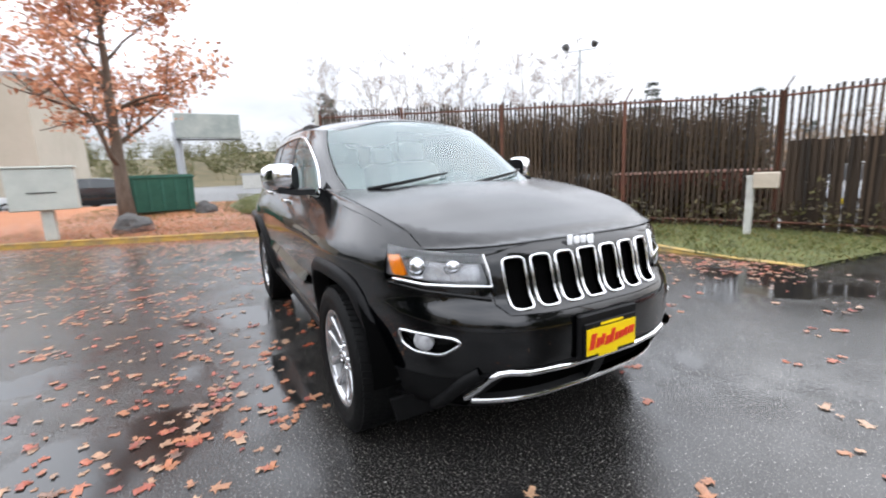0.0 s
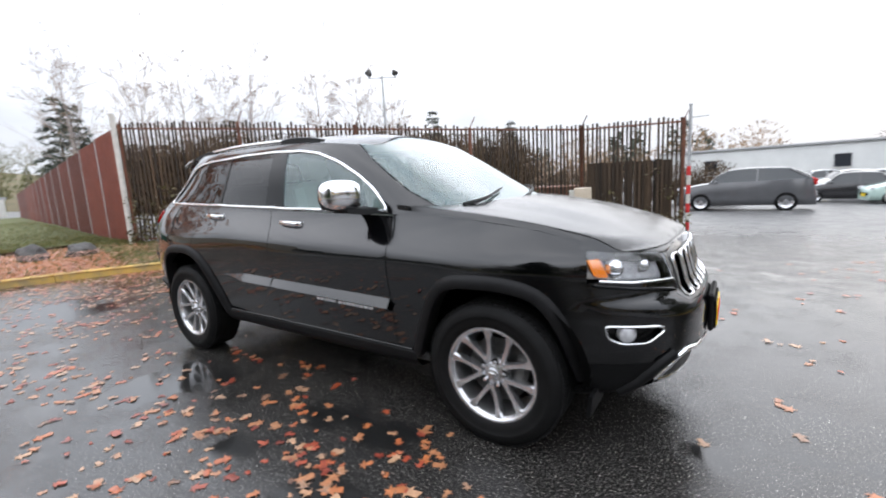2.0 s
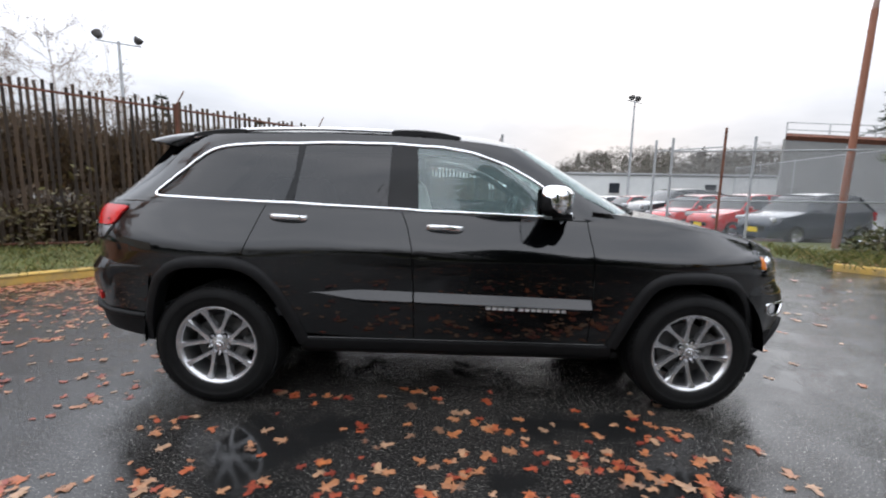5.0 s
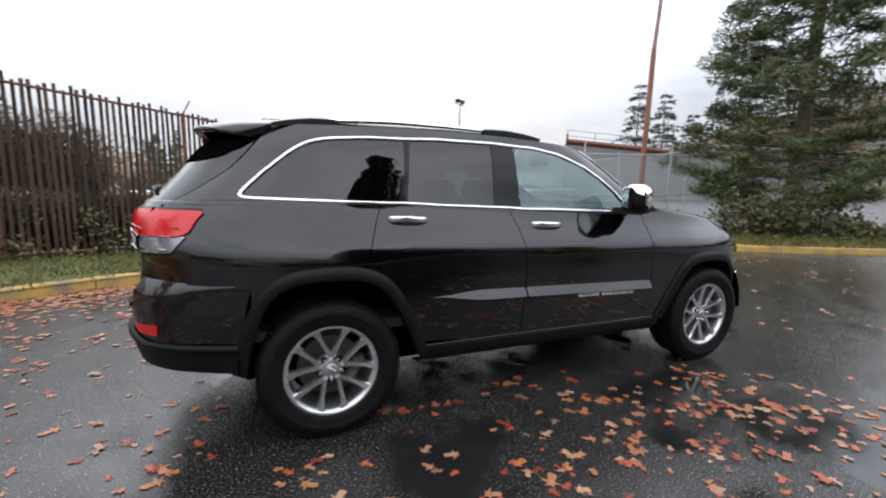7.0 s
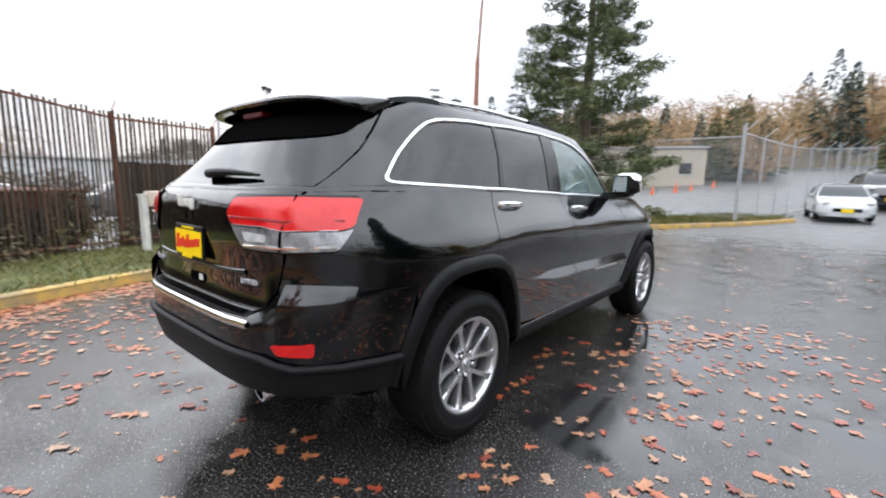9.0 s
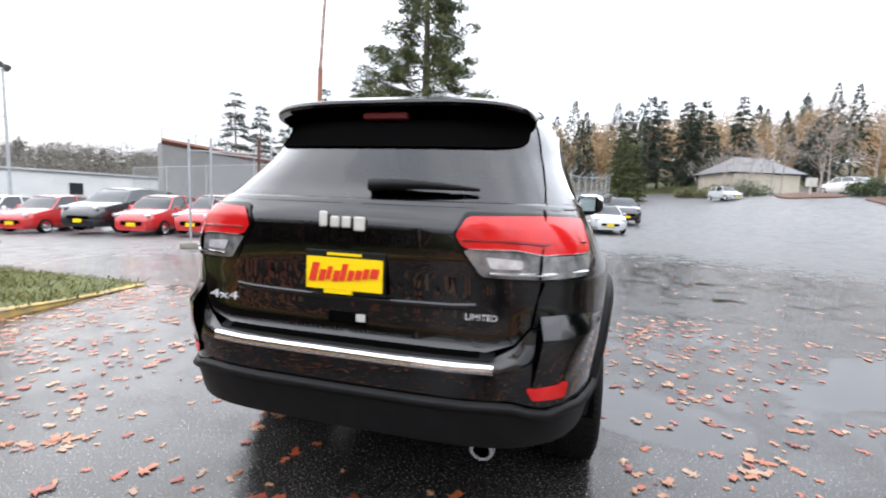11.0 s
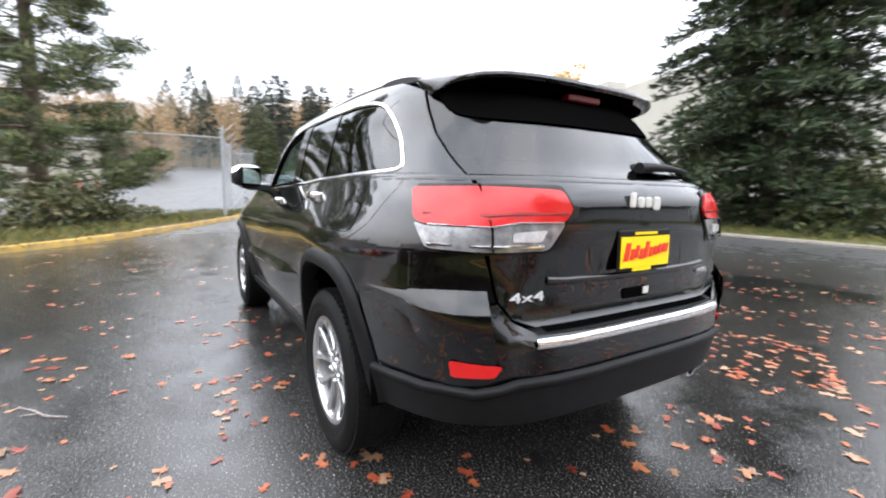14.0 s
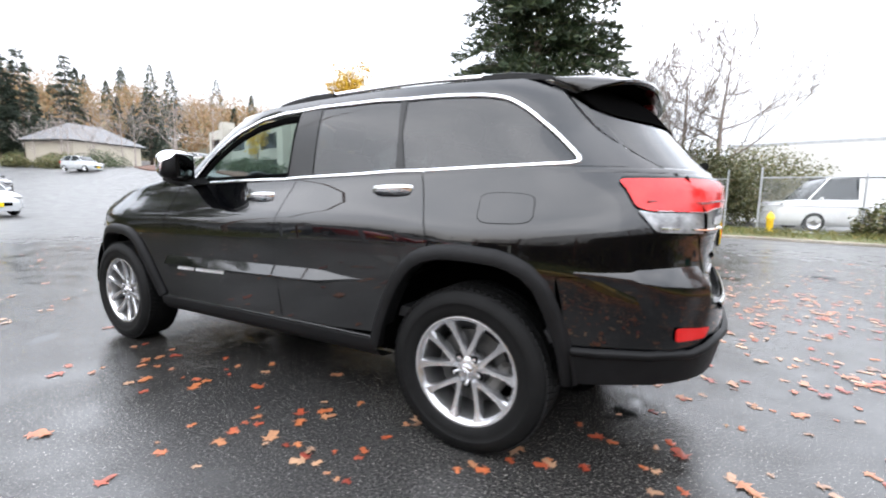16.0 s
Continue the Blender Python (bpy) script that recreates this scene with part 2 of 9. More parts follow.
OLIVE_LEAF = island_leaf("olive_scrub", [(0.0, (0.085, 0.095, 0.035)), (0.6, (0.155, 0.155, 0.06)), (1.0, (0.22, 0.18, 0.09))])
SCRUB_GREEN = island_leaf("dull_green_scrub", [(0.0, (0.04, 0.05, 0.018)), (0.5, (0.085, 0.095, 0.032)), (0.8, (0.13, 0.12, 0.05)), (1.0, (0.16, 0.12, 0.07))])
GREEN_LEAF = island_leaf("evergreen_hedge", [(0.0, (0.02, 0.038, 0.012)), (0.6, (0.04, 0.07, 0.02)), (1.0, (0.08, 0.10, 0.03))])
NEEDLES = island_leaf("pine_needles", [(0.0, (0.032, 0.050, 0.018)), (0.5, (0.072, 0.100, 0.032)), (1.0, (0.17, 0.175, 0.062))])
SPRUCE_NEEDLES = island_leaf("spruce_needles", [(0.0, (0.018, 0.032, 0.016)), (0.6, (0.040, 0.064, 0.028)), (1.0, (0.10, 0.12, 0.05))])
FAR_NEEDLES = island_leaf("fir_needles", [(0.0, (0.022, 0.034, 0.024)), (0.6, (0.045, 0.062, 0.042)), (1.0, (0.08, 0.10, 0.065))])
# autumn leaf colours, lightened to stand for distance haze
FAR_RUSSET = island_leaf("haze_paled_woods", [(0.0, (0.30, 0.19, 0.10)), (0.4, (0.42, 0.25, 0.11)), (0.65, (0.36, 0.27, 0.18)), (0.85, (0.24, 0.24, 0.12)), (1.0, (0.48, 0.22, 0.08))])
BARK = rough_paint("bark", (0.07, 0.05, 0.035), (0.17, 0.13, 0.10), 9, 0.85, 0.9, 35, stretch=(1, 1, 0.25))
PALE_BARK = rough_paint("pale_bark", (0.24, 0.20, 0.18), (0.42, 0.37, 0.34), 7, 0.8, 0.4, 30)
BARE_BARK = rough_paint("grey_brown_bark", (0.13, 0.105, 0.09), (0.25, 0.21, 0.18), 7, 0.8, 0.4, 30)
KERB = rough_paint("kerb_concrete", (0.18, 0.16, 0.13), (0.33, 0.30, 0.25), 5, 0.7, 0.5, 40)
KERB_YELLOW = rough_paint("worn_yellow_kerb", (0.17, 0.14, 0.09), (0.46, 0.29, 0.06), 3.2, 0.6, 0.5, 40, mid=0.43, wide=0.13)
SLAT = rough_paint("brown_slat", (0.020, 0.013, 0.008), (0.062, 0.038, 0.021), 2.2, 0.8, 0.4, 30, vary=0.6, stretch=(1, 1, 0.18))
RUST = rough_paint("rusty_steel", (0.06, 0.022, 0.014), (0.20, 0.075, 0.04), 5, 0.75, 0.4, 40)
RUST_PANEL = rough_paint("oxide_red_panel", (0.095, 0.022, 0.014), (0.17, 0.045, 0.026), 2.5, 0.6, 0.25, 20, vary=0.35)
GALV = rough_paint("galvanised_steel", (0.30, 0.31, 0.32), (0.46, 0.47, 0.48), 8, 0.5, 0.15, 60, metal=0.35)
OLD_WHITE = rough_paint("weathered_white_paint", (0.42, 0.41, 0.37), (0.66, 0.65, 0.61), 6, 0.6, 0.25, 40)
BOX_GREY = rough_paint("grey_green_enamel", (0.40, 0.42, 0.38), (0.50, 0.52, 0.47), 3, 0.5, 0.1, 30)
BIN_GREEN = rough_paint("green_enamel", (0.012, 0.085, 0.06), (0.03, 0.13, 0.09), 4, 0.5, 0.2, 30)
ROCK = rough_paint("dark_rock", (0.03, 0.03, 0.03), (0.10, 0.095, 0.09), 6, 0.75, 0.9, 14)
SIGN_RED = plain("red_band", (0.55, 0.03, 0.03), 0.5)
WOODPOLE = rough_paint("red_brown_steel_pole", (0.19, 0.065, 0.035), (0.33, 0.14, 0.085), 3, 0.6, 0.3, 30, stretch=(1, 1, 0.3))
TILT_UP = rough_paint("painted_concrete_wall", (0.36, 0.345, 0.30), (0.45, 0.43, 0.375), 0.6, 0.8, 0.2, 20)
RETAINING = rough_paint("grey_concrete_retaining_wall", (0.15, 0.15, 0.145), (0.24, 0.24, 0.23), 0.5, 0.8, 0.2, 12)
WAREHOUSE = rough_paint("grey_warehouse_wall", (0.52, 0.53, 0.52), (0.66, 0.67, 0.65), 0.35, 0.75, 0.1, 8)
SHED = rough_paint("beige_shed_wall", (0.38, 0.34, 0.27), (0.48, 0.43, 0.35), 0.5, 0.8, 0.1, 8)
ROOF_GREY = rough_paint("grey_roof", (0.26, 0.27, 0.275), (0.38, 0.38, 0.38), 2, 0.8, 0.2, 12)
MULCH = rough_paint("bark_mulch", (0.045, 0.020, 0.012), (0.14, 0.065, 0.04), 9, 0.85, 1.0, 25)
SLATE_ROOF = rough_paint("dark_grey_shingle", (0.13, 0.13, 0.135), (0.21, 0.21, 0.215), 2, 0.85, 0.2, 12)
DARK_GLASS = plain("dark_window", (0.02, 0.024, 0.03), 0.08, 0.0, 0.7)
BLUE_AWNING = plain("blue_canvas", (0.05, 0.12, 0.25), 0.7)
HYDRANT_Y = plain("yellow_hydrant_paint", (0.65, 0.42, 0.01), 0.45)
ORANGE = plain("orange_plastic", (0.75, 0.14, 0.02), 0.5)
WOOD_FLOOR = rough_paint("woodland_floor", (0.05, 0.045, 0.03), (0.09, 0.075, 0.05), 0.25, 0.95, 0.0, spec=0.1)
HILL = rough_paint("hill_cover", (0.08, 0.075, 0.035), (0.17, 0.13, 0.07), 0.25, 0.9, 0.0)
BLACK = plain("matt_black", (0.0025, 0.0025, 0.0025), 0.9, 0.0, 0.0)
# ---- mesh helpers ----
class Soup:
    """Vertices and faces gathered for one mesh."""

    def __init__(self):
        self.v, self.f = [], []

    def add(self, vs, fs):
        k = len(self.v)
        self.v.extend([tuple(p) for p in vs])
        self.f.extend([tuple(i + k for i in q) for q in fs])
        return self

    def box(self, c, s, rz=0.0, bevel=0.0, m=None):
        hx, hy, hz = s[0] / 2, s[1] / 2, s[2] / 2
        b = min(bevel, hx * 0.9, hy * 0.9, hz * 0.9)
        if b <= 0:
            vs = [(x, y, z) for z in (-hz, hz) for x, y in ((-hx, -hy), (hx, -hy), (hx, hy), (-hx, hy))]
            fs = [(3, 2, 1, 0), (4, 5, 6, 7), (0, 1, 5, 4), (1, 2, 6, 5), (2, 3, 7, 6), (3, 0, 4, 7)]
        else:
            vs, fs = [], []
            for z, k in ((-hz, b), (-hz + b, 0), (hz - b, 0), (hz, b)):
                ax, ay = hx - k, hy - k
                for x, y in ((-ax + b, -ay), (ax - b, -ay), (ax, -ay + b), (ax, ay - b), (ax - b, ay), (-ax + b, ay), (-ax, ay - b), (-ax, -ay + b)):
                    vs.append((x, y, z))
            for r in range(3):
                for i in range(8):
                    j = (i + 1) % 8
                    fs.append((r * 8 + i, r * 8 + j, r * 8 + 8 + j, r * 8 + 8 + i))
            fs += [tuple(range(7, -1, -1)), tuple(range(24, 32))]
        t = (m if m is not None else Matrix.Identity(4)) @ Matrix.Translation(c) @ Matrix.Rotation(rz, 4, "Z")
        return self.add([t @ Vector(p) for p in vs], fs)

    def tube(self, pts, radii, n=6, cap=True):
        pts = [Vector(p) for p in pts]
        if not hasattr(radii, "__len__"):
            radii = [radii] * len(pts)
        rings, vs, fs = [], [], []
        up = Vector((0.13, 0.07, 1)).normalized()
        for i, p in enumerate(pts):
            d = (pts[min(i + 1, len(pts) - 1)] - pts[max(i - 1, 0)])
            d = d.normalized() if d.length > 1e-9 else Vector((0, 0, 1))
            a = d.cross(up)
            a = a.normalized() if a.length > 1e-3 else d.cross(Vector((1, 0, 0))).normalized()
            b = d.cross(a)
            for k in range(n):
                w = 2 * math.pi * k / n
                vs.append(p + (a * math.cos(w) + b * math.sin(w)) * radii[i])
        for i in range(len(pts) - 1):
            for k in range(n):
                j = (k + 1) % n
                fs.append((i * n + k, i * n + j, i * n + n + j, i * n + n + k))
        if cap:
            fs += [tuple(range(n - 1, -1, -1)), tuple(range((len(pts) - 1) * n, len(pts) * n))]
        return self.add(vs, fs)

    def lathe(self, prof, n=24, m=None, closed=False):
        """Profile of (radius, height) turned round z."""
        t = m if m is not None else Matrix.Identity(4)
        vs, fs = [], []
        for r, z in prof:
            for k in range(n):
                w = 2 * math.pi * k / n
                vs.append(t @ Vector((r * math.cos(w), r * math.sin(w), z)))
        c = len(prof)
        for i in range(c if closed else c - 1):
            for k in range(n):
                j, i2 = (k + 1) % n, (i + 1) % c
                fs.append((i * n + k, i * n + j, i2 * n + j, i2 * n + k))
        return self.add(vs, fs)

    def loft(self, rings, closed=True, caps=True):
        n = len(rings[0])
        fs = []
        for i in range(len(rings) - 1):
            for k in range(n if closed else n - 1):
                j = (k + 1) % n
                fs.append((i * n + k, i * n + j, i * n + n + j, i * n + n + k))
        if caps and closed:
            fs += [tuple(range(n - 1, -1, -1)), tuple(range((len(rings) - 1) * n, len(rings) * n))]
        return self.add([p for r in rings for p in r], fs)

    def mesh(self, name, smooth=None):
        me = bpy.data.meshes.new(name)
        me.from_pydata(self.v, [], self.f)
        if smooth is not None:
            me.polygons.foreach_set("use_smooth", [True] * len(me.polygons))
            if smooth < 180:
                me.set_sharp_from_angle(angle=radians(smooth))
        me.update()
        return me


def thing(name, soup, mat, label="", category="", group="", kind="", smooth=None, at=None):
    ob = new(name, soup.mesh(name, smooth) if soup else None)
    if soup:
        ob.data.materials.append(mat)
    if at is not None:
        ob.matrix_world = at
    return tagged(ob, label, category, group, kind)


def part(name, soup, mat, parent, label="", smooth=None, kind=""):
    me = soup if isinstance(soup, bpy.types.Mesh) else soup.mesh(name, smooth)
    ob = new(name, me)
    if not me.materials:
        me.materials.append(mat)
    ob.parent = parent
    return tagged(ob, label, "", "", kind)


def smoothstep(a, b, x):
    t = min(1.0, max(0.0, (x - a) / (b - a)))
    return t * t * (3 - 2 * t)


def gz(x, y):
    """Height of the ground: level lot, the yard falls away, the street climbs."""
    d = 0.8 * x - 0.6 * y - 20
    rise = 0.075 * (d if d > 6 else (0 if d < -6 else (d + 6) ** 2 / 24))
    rise = min(rise, 9.0)
    fall = 0.032 * min(max(0.0, y - 3), 24) * smoothstep(-7, -2, x) * (1 - smoothstep(9, 16, x))
    # the office stands on a low terrace
    terrace = 1.0 * smoothstep(-13, -22, y) * smoothstep(14, 18, x) * (1 - smoothstep(45, 65, x))
    # behind both fences the yard drops below the lot
    behind = min(-0.591 * (x + 9.4) + 0.807 * (y - 1.75), y - 1.77 + 0.17 * (x + 9.5))
    drop = 0.65 * smoothstep(0.7, 6.5, behind) * (1 - smoothstep(-7, -2, x))
    return rise - fall + terrace - drop
# ---- ground ----
def spread(n, near, far):
    """Coordinates that grow apart from the middle outwards."""
    k = math.asinh(far / near)
    return [near * math.sinh(k * (2 * i / n - 1)) for i in range(n + 1)]


def ground_sheet():
    s = Soup()
    xs = spread(150, 6.0, 2500.0)
    ys = spread(150, 6.0, 2500.0)
    s.v = [(x, y, gz(x, y) if abs(x) < 200 and abs(y) < 200 else gz(max(-200, min(200, x)), max(-200, min(200, y)))) for x in xs for y in ys]
    w = len(ys)
    s.f = [(i * w + j, i * w + w + j, i * w + w + j + 1, i * w + j + 1) for i in range(len(xs) - 1) for j in range(w - 1)]
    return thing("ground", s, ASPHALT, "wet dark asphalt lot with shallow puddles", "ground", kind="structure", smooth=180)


ground_sheet()


def catmull(pts, step):
    """Points along a smooth line through pts."""
    out, p = [], [Vector(q) for q in pts]
    p = [2 * p[0] - p[1]] + p + [2 * p[-1] - p[-2]]
    for i in range(1, len(p) - 2):
        n = max(2, int((p[i + 1] - p[i]).length / step))
        for k in range(n):
            t = k / n
            a, b, c, d = p[i - 1], p[i], p[i + 1], p[i + 2]
            out.append(0.5 * (2 * b + (c - a) * t + (2 * a - 5 * b + 4 * c - d) * t * t + (3 * b - a - 3 * c + d) * t ** 3))
    out.append(p[-2])
    return out


def kerb_run(line, inward, name, mat, label, h=0.13, w=0.16, piece=2.4, fade=lambda q: 1.0):
    """A kerb as separate cast lengths with open joints; inward +1 has the verge on its left."""
    pts = catmull(line, 0.3)
    root = thing(name, None, None, label, "kerb", kind="structure")
    per = max(2, int(piece / 0.3))
    for a in range(0, len(pts) - 1, per):
        seg = pts[a:a + per + 1]
        if len(seg) < 2:
            break
        rings = []
        for i, q in enumerate(seg):
            d = (seg[min(i + 1, len(seg) - 1)] - seg[max(i - 1, 0)]).normalized()
            if i == 0:
                q = q + d * 0.006
            if i == len(seg) - 1:
                q = q - d * 0.006
            nrm = Vector((-d.y, d.x)) * inward
            z = gz(q.x, q.y)
            hh, h = h, max(0.015, h * fade(q))
            prof = [(0, -0.1), (0.0, h - 0.035), (0.012, h - 0.01), (0.035, h), (w - 0.02, h), (w, h - 0.02), (w, -0.1)]
            rings.append([(q.x + nrm.x * o, q.y + nrm.y * o, z + zz) for o, zz in prof])
            h = hh
        s = Soup().loft(rings)
        part("kerb_stone", s, mat, root, smooth=35)
    return pts


def verge(name, outer, inner, mat, label, category, heights, wob=0.03):
    """A strip of soil between two lines, both given as points."""
    s = Soup()
    n = min(len(outer), len(inner))
    k = 10
    for i in range(n):
        for j in range(k + 1):
            t = j / k
            x, y = outer[i][0] * (1 - t) + inner[i][0] * t, outer[i][1] * (1 - t) + inner[i][1] * t
            z = gz(x, y) + heights(x, y, t) + (wob * noise.noise((x * 1.3, y * 1.3, 0)) if 0 < j else 0)
            s.v.append((x, y, z))
    s.f = [(i * (k + 1) + j, i * (k + 1) + k + 1 + j, i * (k + 1) + k + 2 + j, i * (k + 1) + j + 1) for i in range(n - 1) for j in range(k)]
    return thing(name, s, mat, label, category, kind="structure", smooth=180)


def resample(pts, n):
    """n points at even steps along a line."""
    p = [Vector(q[:2]) for q in pts]
    acc = [0.0]
    for a, b in zip(p, p[1:]):
        acc.append(acc[-1] + (b - a).length)
    out, j = [], 0
    for i in range(n):
        t = acc[-1] * i / (n - 1)
        while j < len(p) - 2 and acc[j + 1] < t:
            j += 1
        f = (t - acc[j]) / max(1e-6, acc[j + 1] - acc[j])
        out.append(p[j].lerp(p[j + 1], f))
    return out


# the kerb sweeps round the back of the lot
KERB_A = [(-11.0, -9.5), (-9.4, -5.6), (-8.2, -2.8), (-7.15, -0.4), (-6.3, 1.1), (-5.2, 2.3), (-3.9, 3.25), (-2.4, 3.95), (-0.9, 4.5), (0.3, 4.75), (1.1, 4.9)]
kerb_pts = kerb_run(KERB_A, 1, "kerb_fence_side", KERB_YELLOW, "weathered yellow painted concrete kerb below the fence", fade=lambda q: 1 - smoothstep(-1.6, 0.6, q.x))
FENCE_A, FENCE_B, FENCE_C = Vector((-9.4, 1.75)), Vector((-0.73, 8.1)), Vector((1.38, 8.75))


def bank(x, y, t):
    """Extra height of the verge over the lot."""
    return 0.11 * (1 - 0.9 * smoothstep(-1.6, 0.6, x) * (1 - 0.6 * t)) + 0.16 * smoothstep(-2, -9, x) * smoothstep(0, 0.6, t)


inner_line = [(-26.0, -12.0), (-24.0, -4.0), (-20.0, 0.5), (-13.0, 1.9), FENCE_A[:], (-6.0, 4.6), (-3.0, 6.8), FENCE_B[:], FENCE_C[:]]
outer_v, inner_v = [p + Vector((0.02, 0.0)) for p in resample(kerb_pts, 80)], resample(inner_line, 80)
verge("verge_west", outer_v[:44], inner_v[:44], LEAF_LITTER, "bank thickly covered with orange leaves", "verge", bank)
verge("verge_fence_side", outer_v[43:], inner_v[43:], GRASS_SOIL, "grass verge below the slat fence", "verge", bank)

verge("lawn_west", resample([(-10.9, -0.4), (-16, -0.6), (-24, 0.6), (-46, 5.6)], 60), resample([(-10.6, 1.8), (-16, 2.7), (-24, 4.1), (-46, 7.7)], 60), GRASS_SOIL, "short green lawn beside the red fence", "lawn", lambda x, y, t: bank(x, y, 1) + 0.02 + 0.03 * math.sin(math.pi * t) if x > -26 else 0.26)

# far side of the street: kerb with faded yellow, scrub behind
KERB_B = [(7.0, 4.3), (8.1, 2.95), (10.9, 1.45), (14.5, -0.3), (18.4, -1.7)]
kb = kerb_run(KERB_B, 1, "kerb_street_side", KERB_YELLOW, "worn yellow kerb along the street")
verge("verge_street_side", resample(kb, 30), resample([(7.6, 9.5), (11, 8.6), (15.5, 4.5), (18, 1.5), (19.2, -0.7)], 30), GRASS_SOIL, "rough grass strip with dead leaves below the pine", "verge", lambda x, y, t: -0.03 + 0.13 * smoothstep(0.0, 0.7, x - 7.0 - 0.115 * (y - 4.3)))
verge("grass_bank_east", resample([(85, -11), (87, -20), (83, -34)], 40), resample([(105, -11), (107, -22), (100, -44)], 40), GRASS_SOIL, "green grass bank at the end of the street", "verge", lambda x, y, t: 0.05 + 2.2 * smoothstep(0, 1, t))
# strip behind the camera's last stretch
KERB_C = [(9.5, -14.7), (6.0, -13.3), (2.0, -13.2), (-2.0, -13.1), (-6.5, -12.6), (-14.0, -11.2), (-24.0, -9.0)]
kc = kerb_run(KERB_C, -1, "kerb_rear_strip", KERB, "old grey kerb edging the planted strip", h=0.08)
verge("verge_rear_strip", resample(kc, 40), resample([(10.0, -20.8), (6.0, -20.5), (2.0, -20), (-2.0, -18.5), (-6.5, -17.0), (-14.0, -15.5), (-24, -13)], 40), GRASS_SOIL, "grass strip with leaf litter under the spruce", "verge", lambda x, y, t: 0.07)
# planted islands by the office building
def island(name, cx, cy, rx, ry, rz, mat, label):
    s = Soup()
    n = 28
    rings = []
    for k, (sc, h) in enumerate(((1.0, -0.05), (1.0, 0.1), (0.97, 0.14), (0.93, 0.14), (0.9, 0.12), (0.6, 0.25), (0.25, 0.3))):
        ring = []
        for i in range(n):
            a = 2 * math.pi * i / n
            u, v = rx * sc * math.copysign(abs(math.cos(a)) ** 0.7, math.cos(a)), ry * sc * math.copysign(abs(math.sin(a)) ** 0.7, math.sin(a))
            x, y = cx + u * math.cos(rz) - v * math.sin(rz), cy + u * math.sin(rz) + v * math.cos(rz)
            ring.append((x, y, gz(x, y) + h + 0.02 * noise.noise((x, y, k))))
        rings.append(ring)
    s.loft(rings)
    return thing(name, s, mat, label, "planting bed", kind="structure", smooth=40)


island("island_mulch_east", 12.5, -15.6, 5.0, 1.6, -0.25, MULCH, "low mulch bed littered with red leaves")
island("island_hedges", 32.0, -23.5, 7.0, 2.2, -0.33, MULCH, "kerbed mulch bed with clipped hedges")
island("island_street", 47.0, -24.0, 7.0, 2.6, -0.35, MULCH, "mulch bed with small bare trees and a white sign")
# ---- the black SUV: x ahead, y to its left, wheels at x = +-1.4575 ----
from mathutils.geometry import delaunay_2d_cdt


def paint_material():
    m, n, l, b_ = nodes_of("black_car_paint")
    b_.inputs["Base Color"].default_value = (0.0009, 0.001, 0.0013, 1)
    b_.inputs["Roughness"].default_value = 0.16
    b_.inputs["Specular IOR Level"].default_value = 0.05
    b_.inputs["Coat Weight"].default_value, b_.inputs["Coat Roughness"].default_value = 1.0, 0.015
    b_.inputs["Coat IOR"].default_value = 1.56
    q = noise_node(n, l, 5.0, 3, 0.5)
    r = ramp(n, l, q.outputs["Fac"], [(0.35, (0.12, 0.12, 0.12)), (0.7, (0.24, 0.24, 0.24))])
    l.new(r.outputs["Color"], b_.inputs["Roughness"])
    d = noise_node(n, l, 320, 1, 0.5)
    dr = ramp(n, l, d.outputs["Fac"], [(0.66, (0, 0, 0)), (0.74, (1, 1, 1))])
    # water beads lie on what faces upwards
    gn = n.new("ShaderNodeNewGeometry")
    sz = n.new("ShaderNodeSeparateXYZ")
    l.new(gn.outputs["Normal"], sz.inputs["Vector"])
    up = n.new("ShaderNodeMapRange")
    up.inputs["From Min"].default_value, up.inputs["From Max"].default_value = 0.45, 0.9
    up.inputs["To Min"].default_value, up.inputs["To Max"].default_value = 0.015, 0.22
    l.new(sz.outputs["Z"], up.inputs["Value"])
    l.new(up.outputs["Result"], b_.inputs["Coat Roughness"])
    film = n.new("ShaderNodeMapRange")
    film.inputs["From Min"].default_value, film.inputs["From Max"].default_value = 0.6, 0.95
    film.inputs["To Min"].default_value, film.inputs["To Max"].default_value = 1.0, 0.55
    l.new(sz.outputs["Z"], film.inputs["Value"])
    l.new(film.outputs["Result"], b_.inputs["Coat Weight"])
    bp = n.new("ShaderNodeBump")
    bp.inputs["Strength"].default_value, bp.inputs["Distance"].default_value = 0.05, 0.001
    l.new(dr.outputs["Color"], bp.inputs["Height"])
    l.new(bp.outputs["Normal"], b_.inputs["Coat Normal"])
    return m


PAINT = paint_material()
PLASTIC = rough_paint("black_plastic", (0.004, 0.004, 0.0042), (0.009, 0.009, 0.0095), 14, 0.50, 0.12, 220, spec=0.16)
GLOSS_BLACK = plain("gloss_black", (0.004, 0.004, 0.004), 0.10, 0, 0.28)
CHROME = plain("chrome", (0.86, 0.86, 0.87), 0.06, 1.0)
SATIN = rough_paint("satin_alloy", (0.48, 0.48, 0.49), (0.62, 0.62, 0.63), 9, 0.26, 0.0, metal=0.9)
# rim barrel alloy darkened, so the gaps between spokes stay dark
INNER_ALLOY = rough_paint("darkened_inner_alloy", (0.16, 0.16, 0.16), (0.30, 0.30, 0.30), 9, 0.4, 0.1, 60, metal=0.8)
RUBBER = rough_paint("tyre_rubber", (0.004, 0.004, 0.004), (0.009, 0.009, 0.009), 12, 0.6, 0.3, 120, spec=0.12)
TINT = glass_material("privacy_glass", (0.05, 0.055, 0.06), 0.0, 1.15, 0.012)
